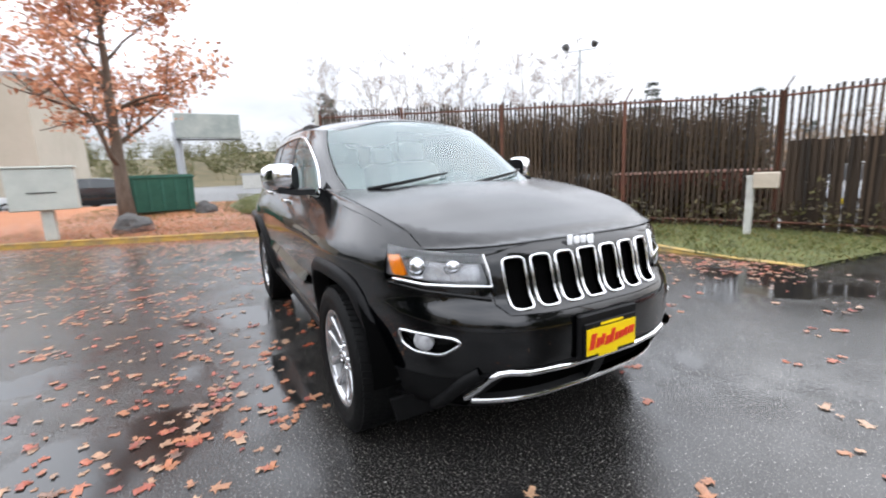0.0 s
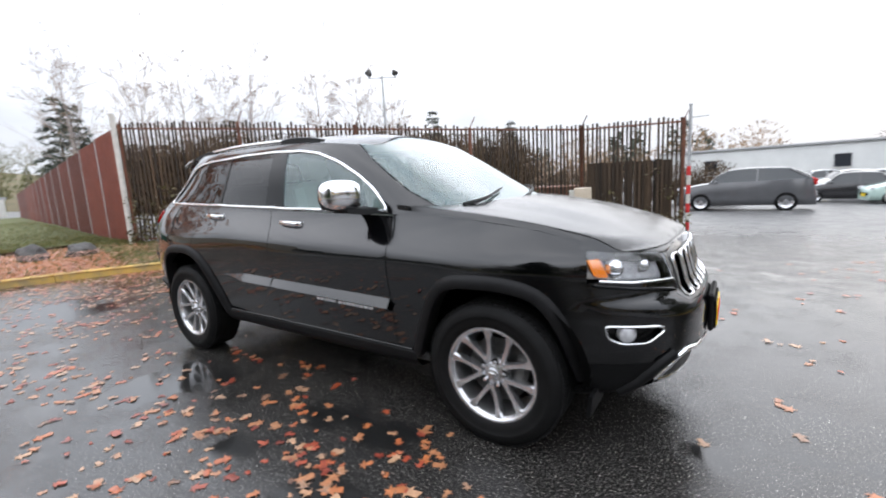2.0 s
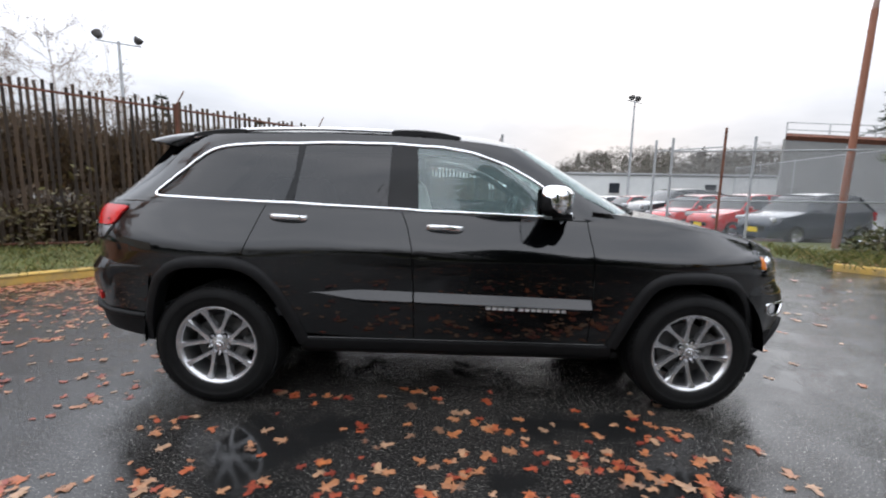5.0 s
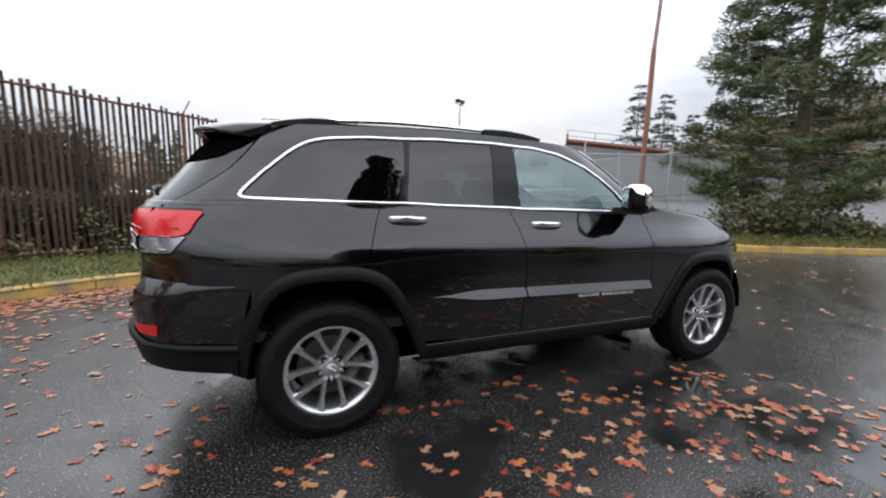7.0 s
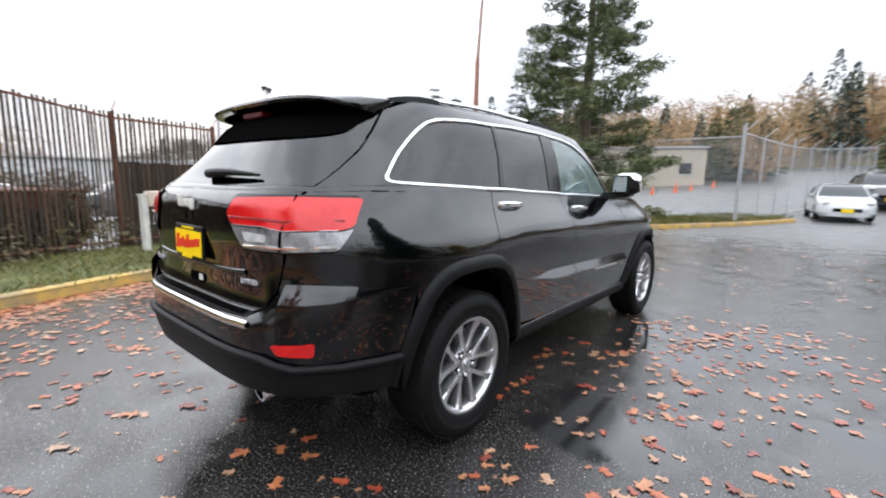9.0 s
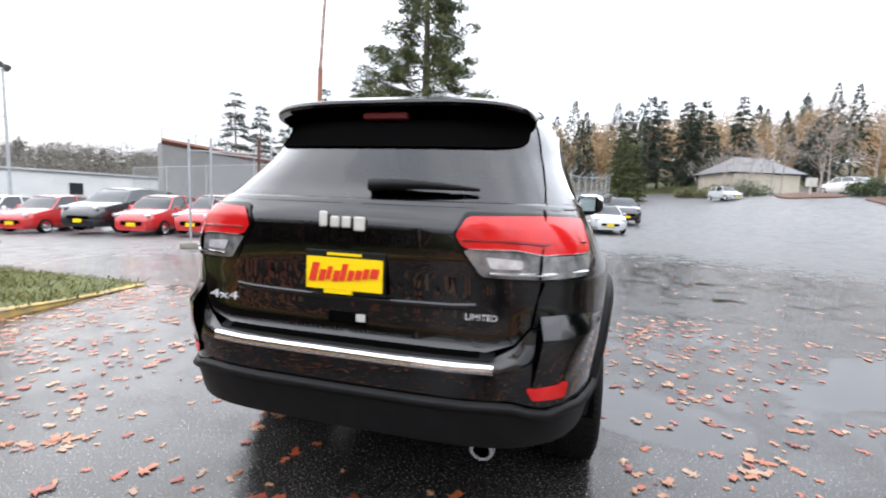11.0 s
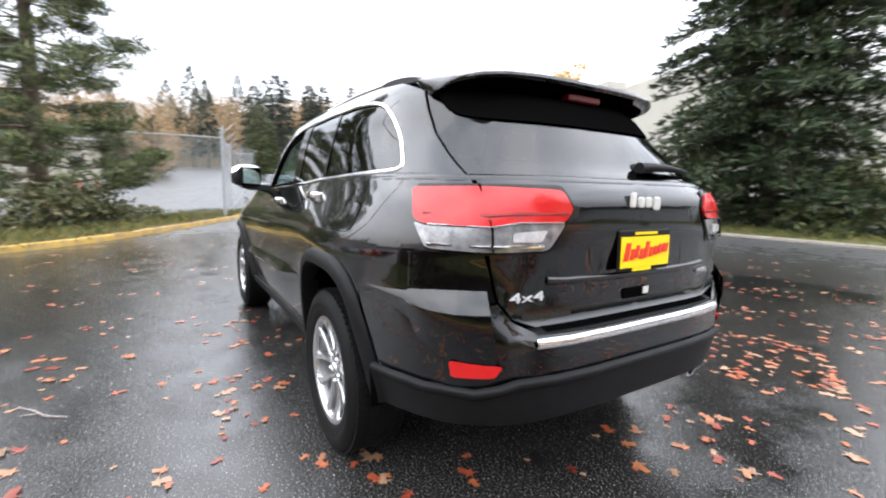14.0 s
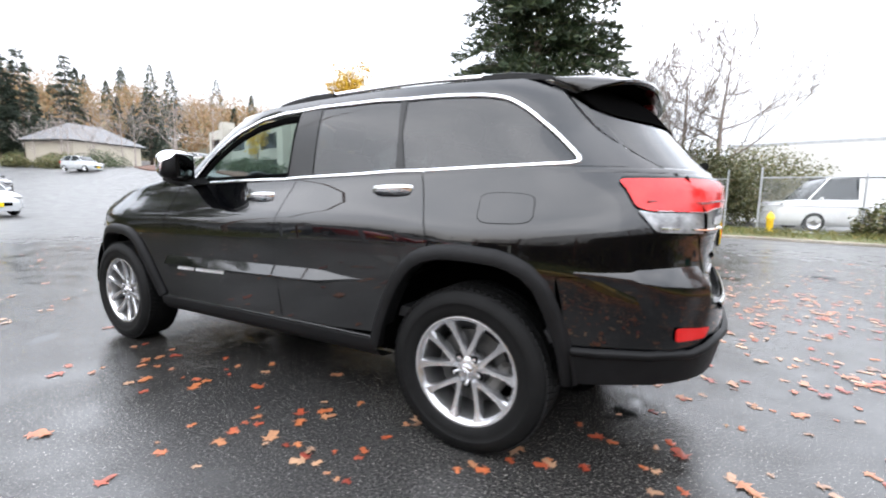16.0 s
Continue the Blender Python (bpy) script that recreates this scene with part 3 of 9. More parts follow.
CLEAR = glass_material("pale_green_glass", (0.60, 0.75, 0.73), 0.0, 1.25, 0.03, 0.13)
MIRROR_SILVER = plain("mirror_silver", (0.8, 0.82, 0.83), 0.02, 1.0)
BADGE = plain("bright_silver_badge", (0.92, 0.92, 0.93), 0.30, 0.0)
# plain silver-grey mix for the liftgate lettering
SOFT_BADGE = rough_paint("grey_silver_badge", (0.42, 0.42, 0.43), (0.58, 0.58, 0.59), 40, 0.3, 0.0)
RED_LENS = rough_paint("red_lens", (0.44, 0.006, 0.008), (0.58, 0.016, 0.014), 14, 0.12, 0.0)
# lens red darkened, standing for the shade under the spoiler
SHADED_RED = plain("shaded_brake_lens", (0.07, 0.004, 0.004), 0.3, 0, 0.2)
DARK_RED = plain("dark_red_lens", (0.20, 0.006, 0.006), 0.15, 0, 0.5, 0.6)
WHITE_LENS = rough_paint("clear_lens_reflector", (0.35, 0.35, 0.36), (0.78, 0.78, 0.80), 30, 0.15, 0.0, metal=0.25)
TAIL_CLEAR = rough_paint("clear_tail_lens", (0.08, 0.08, 0.083), (0.40, 0.40, 0.405), 22, 0.12, 0.0, metal=0.35)
AMBER = plain("amber_lens", (0.85, 0.22, 0.01), 0.15, 0, 0.5, 0.6)
LAMP_GLASS = glass_material("headlamp_cover", (0.93, 0.94, 0.95))
PLATE_Y = plain("yellow_plate", (0.85, 0.60, 0.0), 0.4)
INK_RED = plain("red_ink", (0.62, 0.03, 0.01), 0.5)
CLOTH = rough_paint("light_seat_leather", (0.30, 0.29, 0.26), (0.42, 0.40, 0.37), 9, 0.55, 0.2, 90)
TRIM_DARK = rough_paint("dark_interior", (0.02, 0.02, 0.022), (0.04, 0.04, 0.042), 8, 0.6, 0.1, 90)


def hermite(*knots):
    """A smooth curve through (x, value) knots."""
    xs, vs = [k[0] for k in knots], [k[1] for k in knots]
    n = len(xs)
    sl = [(vs[i + 1] - vs[i]) / (xs[i + 1] - xs[i]) for i in range(n - 1)]
    ds = [sl[0]] + [0.0 if sl[i - 1] * sl[i] <= 0 else 2 * sl[i - 1] * sl[i] / (sl[i - 1] + sl[i]) for i in range(1, n - 1)] + [sl[-1]]

    def f(x):
        if x <= xs[0]:
            return vs[0] + ds[0] * max(x - xs[0], -0.3)
        if x >= xs[-1]:
            return vs[-1] + ds[-1] * min(x - xs[-1], 0.3)
        i = 0
        while xs[i + 1] < x:
            i += 1
        h = xs[i + 1] - xs[i]
        t = (x - xs[i]) / h
        return (vs[i] * (1 + 2 * t) * (1 - t) ** 2 + vs[i + 1] * t * t * (3 - 2 * t) + h * (ds[i] * t * (1 - t) ** 2 - ds[i + 1] * t * t * (1 - t)))
    return f


W_LOW = hermite((0.22, 0.785), (0.32, 0.846), (0.40, 0.866), (0.50, 0.884), (0.62, 0.902), (0.74, 0.917), (0.88, 0.928), (0.96, 0.927), (0.992, 0.919), (1.02, 0.907), (1.06, 0.886), (1.10, 0.864), (1.15, 0.838), (1.20, 0.816), (1.26, 0.796), (1.32, 0.779))
X_FRONT = hermite((0.22, 2.02), (0.30, 2.21), (0.40, 2.30), (0.55, 2.345), (0.66, 2.345), (0.72, 2.325), (0.78, 2.27), (0.88, 2.245), (0.95, 2.222), (1.0, 2.18), (1.05, 2.08))
X_REAR = hermite((0.25, 2.20), (0.34, 2.33), (0.45, 2.395), (0.56, 2.42), (0.62, 2.425), (0.70, 2.425), (0.745, 2.42), (0.765, 2.375), (0.82, 2.362), (0.95, 2.37), (1.08, 2.385), (1.17, 2.385), (1.22, 2.365), (1.26, 2.325), (1.32, 2.26))
X_REAR_SIDE = hermite((0.25, 2.20), (0.34, 2.33), (0.45, 2.395), (0.56, 2.42), (0.62, 2.425), (0.70, 2.425), (0.76, 2.415), (0.82, 2.395), (0.95, 2.375), (1.08, 2.385), (1.17, 2.385), (1.22, 2.365), (1.26, 2.325), (1.32, 2.26))
W_TOP = hermite((1.10, 0.864), (1.15, 0.838), (1.20, 0.816), (1.30, 0.785), (1.45, 0.742), (1.58, 0.697), (1.66, 0.655), (1.72, 0.607))
XF_TOP = hermite((1.12, 1.36), (1.20, 1.23), (1.30, 1.05), (1.40, 0.88), (1.50, 0.71), (1.60, 0.53), (1.68, 0.37), (1.74, 0.22))
XR_TOP = hermite((1.20, 2.38), (1.24, 2.35), (1.30, 2.285), (1.40, 2.20), (1.50, 2.115), (1.58, 2.04), (1.66, 1.95), (1.72, 1.86))
ROOF_C = hermite((-2.1, 1.66), (-1.95, 1.69), (-1.7, 1.732), (-1.3, 1.760), (-0.8, 1.768), (-0.3, 1.758), (0.1, 1.733), (0.36, 1.69), (0.6, 1.60))


def belt(x):
    return 1.209 - 0.0365 * (x + 0.3)


def plan(s, w, xf, xr, nf, nr, x0f, x0r):
    """A level section: s from -2 (rear middle) over the side to 2 (front middle)."""
    if -1 <= s <= 1:
        return x0r + (x0f - x0r) * (s + 1) / 2, w
    if s > 1:
        a, n, k, x0, sg = xf - x0f, nf, s - 1, x0f, 1
    else:
        a, n, k, x0, sg = xr + x0r, nr, -s - 1, x0r, -1
    p = k * math.pi / 2
    sn, cs = math.sin(p), max(0.0, math.cos(p))
    r = (sn ** n + cs ** n) ** (-1 / n)
    return x0 + sg * a * r * sn, w * r * cs


def low(s, z):
    x = -1.0 + (s + 1) if -1 <= s <= 1 else (1.0 + (s - 1) * 0.9 if s > 1 else -1.0 + (s + 1) * 1.2)
    zeta = z + 0.046 * (x + 0.3) * smoothstep(0.8, 1.2, z)
    xr = X_REAR(z) + (X_REAR_SIDE(z) - X_REAR(z)) * smoothstep(0.67, 0.60, -s - 1) if s < -1 else 0
    px, py = plan(s, W_LOW(zeta), X_FRONT(z), xr, 3.2, 4.6 - 1.5 * smoothstep(1.12, 1.48, z), 1.0, -1.0)
    # haunches swell out over the wheels
    swell = 0.024 * math.exp(-((px + 1.42) / 0.40) ** 2) * smoothstep(1.14, 0.93, z) + 0.018 * math.exp(-((px - 1.42) / 0.38) ** 2) * smoothstep(1.08, 0.88, z)
    return Vector((px, py + swell * smoothstep(0.35, 0.75, py), z))


def top_(s, z):
    x = s
    zeta = z + 0.046 * (x + 0.3) * (1 - smoothstep(1.2, 1.5, z)) if -1.6 < s < 1 else z + (0.046 * 1.3 if s >= 1 else -0.046 * 1.2) * (1 - smoothstep(1.2, 1.5, z))
    px, py = plan(s, W_TOP(zeta), XF_TOP(z), XR_TOP(z), 4.5, 4.6 - 1.5 * smoothstep(1.12, 1.48, z), -0.2, -1.0)
    return Vector((px, py, z))


def roof_z(x, y):
    return ROOF_C(x) - 0.088 * (abs(y) / 0.66) ** 2.2


def hood_z(x, y):
    edge = HOOD_EDGE(x)
    u = min(1.0, abs(y) / 0.78)
    dome = 0.010 * smoothstep(0.52, 0.26, abs(y)) * smoothstep(2.2, 1.5, x)
    rho = (max(0.0, x - 1.0) / 1.19) ** 3.8 + (abs(y) / 0.865) ** 3.8
    z0 = edge + (0.020 * smoothstep(2.25, 1.6, x) + 0.012) * (1 - u * u) + dome
    k = smoothstep(0.66, 1.0, rho) * smoothstep(1.5, 1.9, x)
    return z0 - (z0 - 0.990) * k * k


HOOD_EDGE = hermite((0.9, 1.222), (1.1, 1.200), (1.3, 1.176), (1.6, 1.125), (1.8, 1.079), (1.92, 1.050), (2.05, 1.022), (2.15, 0.998), (2.24, 0.958))


def hood(x, y):
    return Vector((x, y, hood_z(x, y)))


def top_edge(s):
    z = 1.66
    for _ in range(4):
        p = top_(s, z)
        z = roof_z(p.x, p.y)
    return z


def find(surf, axis, want, z, lo, hi):
    """The s at which surf has the wanted x or y at height z."""
    up = surf(hi, z)[axis] > surf(lo, z)[axis]
    for _ in range(36):
        mid = (lo + hi) / 2
        if (surf(mid, z)[axis] < want) == up:
            lo = mid
        else:
            hi = mid
    return (lo + hi) / 2


def side(surf, x, z):
    return (find(surf, 0, x, z, -1.95, 1.95), z)


def nose(surf, y, z):
    return (2.0 if y <= 0 else find(surf, 1, y, z, 1.0, 2.0), z)


def tail(surf, y, z):
    return (-2.0 if y <= 0 else find(surf, 1, y, z, -2.0, -1.0), z)


def normal_at(surf, a, b):
    e = 0.004
    d1, d2 = surf(a + e, b) - surf(a - e, b), surf(a, b + e) - surf(a, b - e)
    n = d1.cross(d2)
    return n.normalized() if n.length > 1e-12 else Vector((0, 0, 1))


def inside(poly, x, y):
    c, j = False, len(poly) - 1
    for i in range(len(poly)):
        (xi, yi), (xj, yj) = poly[i], poly[j]
        if (yi > y) != (yj > y) and x < (xj - xi) * (y - yi) / (yj - yi) + xi:
            c = not c
        j = i
    return c


def dense(poly, step):
    out = []
    for i in range(len(poly)):
        a, b = poly[i], poly[(i + 1) % len(poly)]
        k = max(1, int(math.hypot(b[0] - a[0], b[1] - a[1]) / step))
        out += [(a[0] + (b[0] - a[0]) * t / k, a[1] + (b[1] - a[1]) * t / k) for t in range(k)]
    return out


def rounded(poly, r, n=4):
    """Corners of a polygon rounded off by r."""
    out = []
    m = len(poly)
    for i in range(m):
        p, a, b = Vector(poly[i]), Vector(poly[i - 1]), Vector(poly[(i + 1) % m])
        ra = min(r, (a - p).length * 0.45)
        rb = min(r, (b - p).length * 0.45)
        q0, q1 = p + (a - p).normalized() * ra, p + (b - p).normalized() * rb
        for k in range(n + 1):
            t = k / n
            v = q0 * (1 - t) ** 2 + p * 2 * t * (1 - t) + q1 * t * t
            out.append((v.x, v.y))
    return out


def smooth_line(pts, step=0.03):
    return [(p.x, p.y) for p in catmull(pts, step)]


def panel(name, surf, poly, mat, parent, holes=(), off=0.0, rim=0.012, step=0.045, sides=(1, -1), label="", flat=False, joined=False, solid=False, mid=(-2.0, 2.0), mids=0):
    """Sheet metal or glass cut to an outline that lies on a body surface; rims turn inwards. Returns the parts."""
    loops = [dense(poly, step * 0.7)] + [dense(h, step * 0.7) for h in holes]
    vs, es = [], []
    for lp in loops:
        k = len(vs)
        vs += [Vector(p) for p in lp]
        es += [(k + i, k + (i + 1) % len(lp)) for i in range(len(lp))]
    nb = len(vs)
    xs, ys = [p[0] for p in loops[0]], [p[1] for p in loops[0]]
    nx, ny = int((max(xs) - min(xs)) / step) + 1, int((max(ys) - min(ys)) / step) + 1
    bpts = np.array([(p.x, p.y) for p in vs])
    for i in range(nx):
        for j in range(ny):
            x, y = min(xs) + step * (i + 0.5 + 0.25 * (j % 2)), min(ys) + step * (j + 0.5)
            if inside(loops[0], x, y) and not any(inside(h, x, y) for h in loops[1:]):
                if np.min((bpts[:, 0] - x) ** 2 + (bpts[:, 1] - y) ** 2) > (0.45 * step) ** 2:
                    vs.append(Vector((x, y)))
    ov, oe, of, oov, ooe, oof = delaunay_2d_cdt(vs, es, [], 0, 1e-6)
    tris = []
    for f in of:
        cx, cy = sum(ov[i].x for i in f) / len(f), sum(ov[i].y for i in f) / len(f)
        if inside(loops[0], cx, cy) and not any(inside(h, cx, cy) for h in loops[1:]):
            tris.append(tuple(f))
    nrm = [normal_at(surf, v.x, v.y) for v in ov]
    base = [surf(v.x, v.y) for v in ov]
    if nrm and surf is hood and nrm[0].z < 0:
        nrm = [-q for q in nrm]
    # outward check against the car's middle axis
    c0 = base[len(base) // 2] - Vector((0, 0, 0.7))
    if surf is not hood and nrm[len(base) // 2].dot(Vector((c0.x * 0.3, c0.y, 0))) < 0:
        nrm = [-q for q in nrm]
    P = [b + q * off for b, q in zip(base, nrm)]
    cnt = {}
    for f in tris:
        for a, b in zip(f, f[1:] + f[:1]):
            cnt[(a, b)] = 1
    edge = [(a, b) for a, b in cnt if (b, a) not in cnt]
    out = []
    V, F, N = [], [], []
    def emit(sg):
        k = len(V)
        V.extend([(p.x, p.y * sg, p.z) for p in P])
        N.extend([(q.x, q.y * sg, q.z) for q in nrm])
        for f in tris:
            a, b, c = (P[i] for i in f[:3])
            good = (b - a).cross(c - a).dot(nrm[f[0]]) > 0
            F.append(tuple(i + k for i in (f if good == (sg > 0) else f[::-1])))
        if rim:
            for a, b in edge:
                if surf is not hood and abs(abs(ov[a].x) - 2) < 1e-4 and abs(abs(ov[b].x) - 2) < 1e-4:
                    continue
                if surf is hood and abs(ov[a].y) < 1e-4 and abs(ov[b].y) < 1e-4:
                    continue
                pa, pb, na, nb_ = P[a], P[b], nrm[a], nrm[b]
                qa, qb = pa - na * rim, pb - nb_ * rim
                o = ((pb - pa).cross(na)).normalized()
                cen = V[k + a]
                j = len(V)
                V.extend([(p.x, p.y * sg, p.z) for p in (pa, pb, qb, qa)])
                N.extend([(o.x, o.y * sg, o.z)] * 4)
                F.append((j, j + 1, j + 2, j + 3))
    def build(nm):
        me = bpy.data.meshes.new(nm)
        me.from_pydata(V, [], F)
        me.polygons.foreach_set("use_smooth", [True] * len(me.polygons))
        me.update()
        me.normals_split_custom_set_from_vertices(N)
        return me
    if joined:
        for sg in sides:
            emit(sg)
        out.append(part(name, build(name), mat, parent, label))
    else:
        for sg in sides:
            V, F, N = [], [], []
            emit(sg)
            out.append(part(name, build(name), mat, parent, label))
    return out


def band(surf, pts, width, out_h, closed=False, inset=0.0):
    """A raised strip along a line on a surface, as a soup of both sides' rings (for y > 0)."""
    P = [Vector(p) for p in pts]
    n = len(P)
    rings = []
    for i in range(n):
        a, b = P[(i - 1) % n if closed else max(i - 1, 0)], P[(i + 1) % n if closed else min(i + 1, n - 1)]
        p0, p1, c = surf(*a), surf(*b), surf(*P[i])
        nr = normal_at(surf, *P[i])
        if surf is not hood and nr.dot(Vector((c.x * 0.3, c.y, 0))) < 0:
            nr = -nr
        t = (p1 - p0).normalized()
        w = nr.cross(t).normalized()
        c = c + nr * inset
        h = width / 2
        rings.append([c - w * h, c - w * h * 0.8 + nr * out_h * 0.75, c - w * h * 0.35 + nr * out_h, c + w * h * 0.35 + nr * out_h, c + w * h * 0.8 + nr * out_h * 0.75, c + w * h])
    if closed:
        rings.append(rings[0])
    return rings


def strip(name, surf, pts, width, out_h, mat, parent, sides=(1, -1), closed=False, label="", inset=0.0, joined=False):
    rings = band(surf, pts, width, out_h, closed, inset)
    made = []
    s = Soup()
    for sg in sides:
        if not joined:
            s = Soup()
        s.loft([[(p.x, p.y * sg, p.z) for p in r] for r in rings], closed=False)
        if not joined:
            made.append(part(name, s, mat, parent, label, smooth=50))
    if joined:
        made.append(part(name, s, mat, parent, label, smooth=50))
    return made


def blend_side(pts):
    return [side(low, x, z) for x, z in pts]


car = thing("suv_car", None, None, "black mid-size SUV with chrome trim, wet, parked on the lot", "car")

# outlines (x, z) on the flank
ARCH_R = smooth_line([(-1.90, 0.40), (-1.87, 0.58), (-1.78, 0.80), (-1.66, 0.885), (-1.52, 0.905), (-1.33, 0.902), (-1.20, 0.855), (-1.10, 0.75), (-1.00, 0.57), (-0.93, 0.40)], 0.05)
ARCH_F = smooth_line([(0.97, 0.40), (1.055, 0.60), (1.145, 0.77), (1.235, 0.838), (1.36, 0.855), (1.54, 0.85), (1.69, 0.805), (1.79, 0.69), (1.85, 0.53), (1.885, 0.40)], 0.05)


def arch_between(arch, x0, x1):
    return [p for p in arch if x0 <= p[0] <= x1]


G = 0.003
door_cut = [(-0.255, 0.40), (-0.255, 0.72), (-0.27, 1.0), (-0.30, 1.12), (-0.335, belt(-0.335) - 0.004)]
fender_cut = [(0.825, 0.40), (0.83, 0.66), (0.822, 0.95), (0.80, belt(0.8) - 0.004)]
rear_cut = [(-1.165, belt(-1.165) - 0.004), (-1.20, 1.15), (-1.245, 1.02), (-1.28, 0.93)]
shift = lambda pts, dx: [(x + dx, z) for x, z in pts]
front_door = shift(door_cut, G) + shift(fender_cut, -G)[::-1]
panel("front_door", low, blend_side(front_door), PAINT, car, label="black front door")
rear_arch_front = arch_between(ARCH_R, -1.30, -0.935)
rear_door = shift(door_cut, -G)[::-1] + shift(rear_arch_front, G * 2)[::-1] + shift(rear_cut, G)[::-1]
panel("rear_door", low, blend_side(rear_door), PAINT, car, label="black rear door")
arch_top = arch_between(ARCH_R, -1.835, -1.283)
quarter = blend_side(shift(rear_cut, -G) + arch_top[::-1] + [(-1.835, 0.84), (-2.0, 0.845)]) + [tail(low, 0.80, 0.848), tail(low, 0.70, 0.852), tail(low, 0.646, 0.856), tail(low, 0.66, 0.95), tail(low, 0.66, 1.245)] + [side(low, -2.1, 1.262), side(low, -1.85, belt(-1.85) - 0.002), side(low, -1.5, belt(-1.5) - 0.002)]
panel("quarter_panel", low, quarter, PAINT, car, label="black rear quarter panel")
fr_arch = arch_between(ARCH_F, 0.95, 1.86)
hood_line = [(1.90, 1.03), (1.80, 1.052), (1.6, 1.10), (1.3, 1.146), (1.1, 1.17), (0.93, 1.19)]
fender = shift(fender_cut, G)[:4] + hood_line[::-1] + [(1.88, 1.0), (1.905, 0.90), (1.90, 0.80), (1.86, 0.74), (1.80, 0.72)] + [p for p in fr_arch if p[0] < 1.79][::-1] + [(0.93, 0.40)]
panel("front_fender", low, blend_side(fender), PAINT, car, label="black front fender")


# fender shoulder up to the hood shut line
def hood_y(x):
    return HOOD_Y(x)


HOOD_Y = hermite((0.85, 0.80), (1.1, 0.782), (1.4, 0.762), (1.65, 0.737), (1.82, 0.710), (1.92, 0.693), (2.0, 0.675))
for sg in (1, -1):
    s = Soup()
    rings = []
    for i in range(25):
        x = 0.83 + (1.90 - 0.83) * i / 24
        zt = hermite(*sorted(hood_line))(x)
        p0 = low(*side(low, x, zt))
        pm = low(*side(low, x, zt - 0.03))
        t0 = (p0 - pm).normalized()
        yh = hood_y(x) + 0.003
        p2 = Vector((x, yh, hood_z(x, yh) - 0.002))
        p1 = p0 + t0 * 0.035
        p1.y = max(p1.y, p2.y)
        p1.z = min(p1.z, p2.z + 0.004)
        ring = []
        for k in range(9):
            t = k / 8
            q = p0 * (1 - t) ** 2 + p1 * 2 * t * (1 - t) + p2 * t * t
            ring.append((q.x, q.y * sg, q.z))
        ring.append((p2.x, (p2.y - 0.012) * sg, p2.z - 0.03))
        rings.append(ring)
    s.loft(rings, closed=False)
    part("fender_shoulder", s, PAINT, car, smooth=180)

# hood
hood_poly = [(1.275, 0.0), (1.26, 0.25), (1.19, 0.5), (1.05, 0.70), (0.93, 0.79)] + [(x, hood_y(x)) for x in (1.1, 1.25, 1.4, 1.55, 1.7, 1.8, 1.88, 1.93)] + [(1.0 + 1.19 * (0.985 - (y_ / 0.865) ** 3.8) ** (1 / 3.8), y_) for y_ in (0.68, 0.66, 0.63, 0.58, 0.5, 0.4, 0.3, 0.15, 0.0)]
panel("hood", hood, hood_poly, PAINT, car, joined=True, rim=0.03, label="black hood with water beads")
# nose panel that closes the step from the hood edge down to grille and lamps
rings = []
for i in range(61):
    v = -1 + 2 * i / 60
    a = abs(v)
    yh = 0.682 * min(1.0, a / 0.88)
    xh = 1.0 + 1.19 * (0.985 - (yh / 0.865) ** 3.8) ** (1 / 3.8)
    if a > 0.88:
        k = (a - 0.88) / 0.12
        xh, yh = xh + (1.89 - xh) * k, yh + (hood_y(1.89) - yh) * k
    e0 = Vector((xh - 0.008, yh, hood_z(xh - 0.008, yh) - 0.004))
    yl = 0.80 * a
    zl = 0.984 - 0.030 * smoothstep(0.30, 0.50, yl) + 0.034 * smoothstep(0.55, 0.80, yl)
    e2 = low(*nose(low, max(0.001, yl), zl))
    e1 = Vector((max(e0.x, e2.x) * 0.7 + min(e0.x, e2.x) * 0.3, (e0.y + e2.y) / 2, (e0.z * 0.7 + e2.z * 0.3)))
    e3 = low(*nose(low, max(0.001, yl), zl - 0.03)) - Vector((0.025, 0, 0))
    sg = 1 if v >= 0 else -1
    rings.append([(p.x, p.y * sg, p.z) for p in (e0, e0 * 0.25 + e1 * 0.5 + e2 * 0.25, e2, e3)])
part("nose_panel", Soup().loft(rings, closed=False), PAINT, car, "black panel between hood edge and grille", smooth=60)

# front fascia
nl = lambda y, z: nose(low, y, z)
SLOTS = []
for i in range(4):
    yc = i * 0.1245
    w = 0.047
    if i == 0:
        SLOTS.append([(2.0, 0.742), nl(w, 0.742), nl(w + 0.004, 0.94), (2.0, 0.94)])
    else:
        SLOTS.append([nl(yc - w, 0.742), nl(yc + w, 0.742), nl(yc + w + 0.005, 0.94), nl(yc - w + 0.005, 0.94)])
grille_poly = [(2.0, 0.722), nl(0.25, 0.722), nl(0.44, 0.73), nl(0.475, 0.768), nl(0.485, 0.955), nl(0.42, 0.972), nl(0.25, 0.985), (2.0, 0.988)]
slot_holes = [rounded(h, 0.02, 3) for h in SLOTS[1:]]
panel("grille_surround", low, [SLOTS[0][3], SLOTS[0][2], SLOTS[0][1], SLOTS[0][0]] + grille_poly, PAINT, car, holes=slot_holes, joined=True, rim=0.03, step=0.03)
panel("grille_mesh", low, [(2.0, 0.73), nl(0.44, 0.73), nl(0.445, 0.95), (2.0, 0.95)], BLACK, car, off=-0.028, rim=0, joined=True, step=0.06, label="black grille mesh")
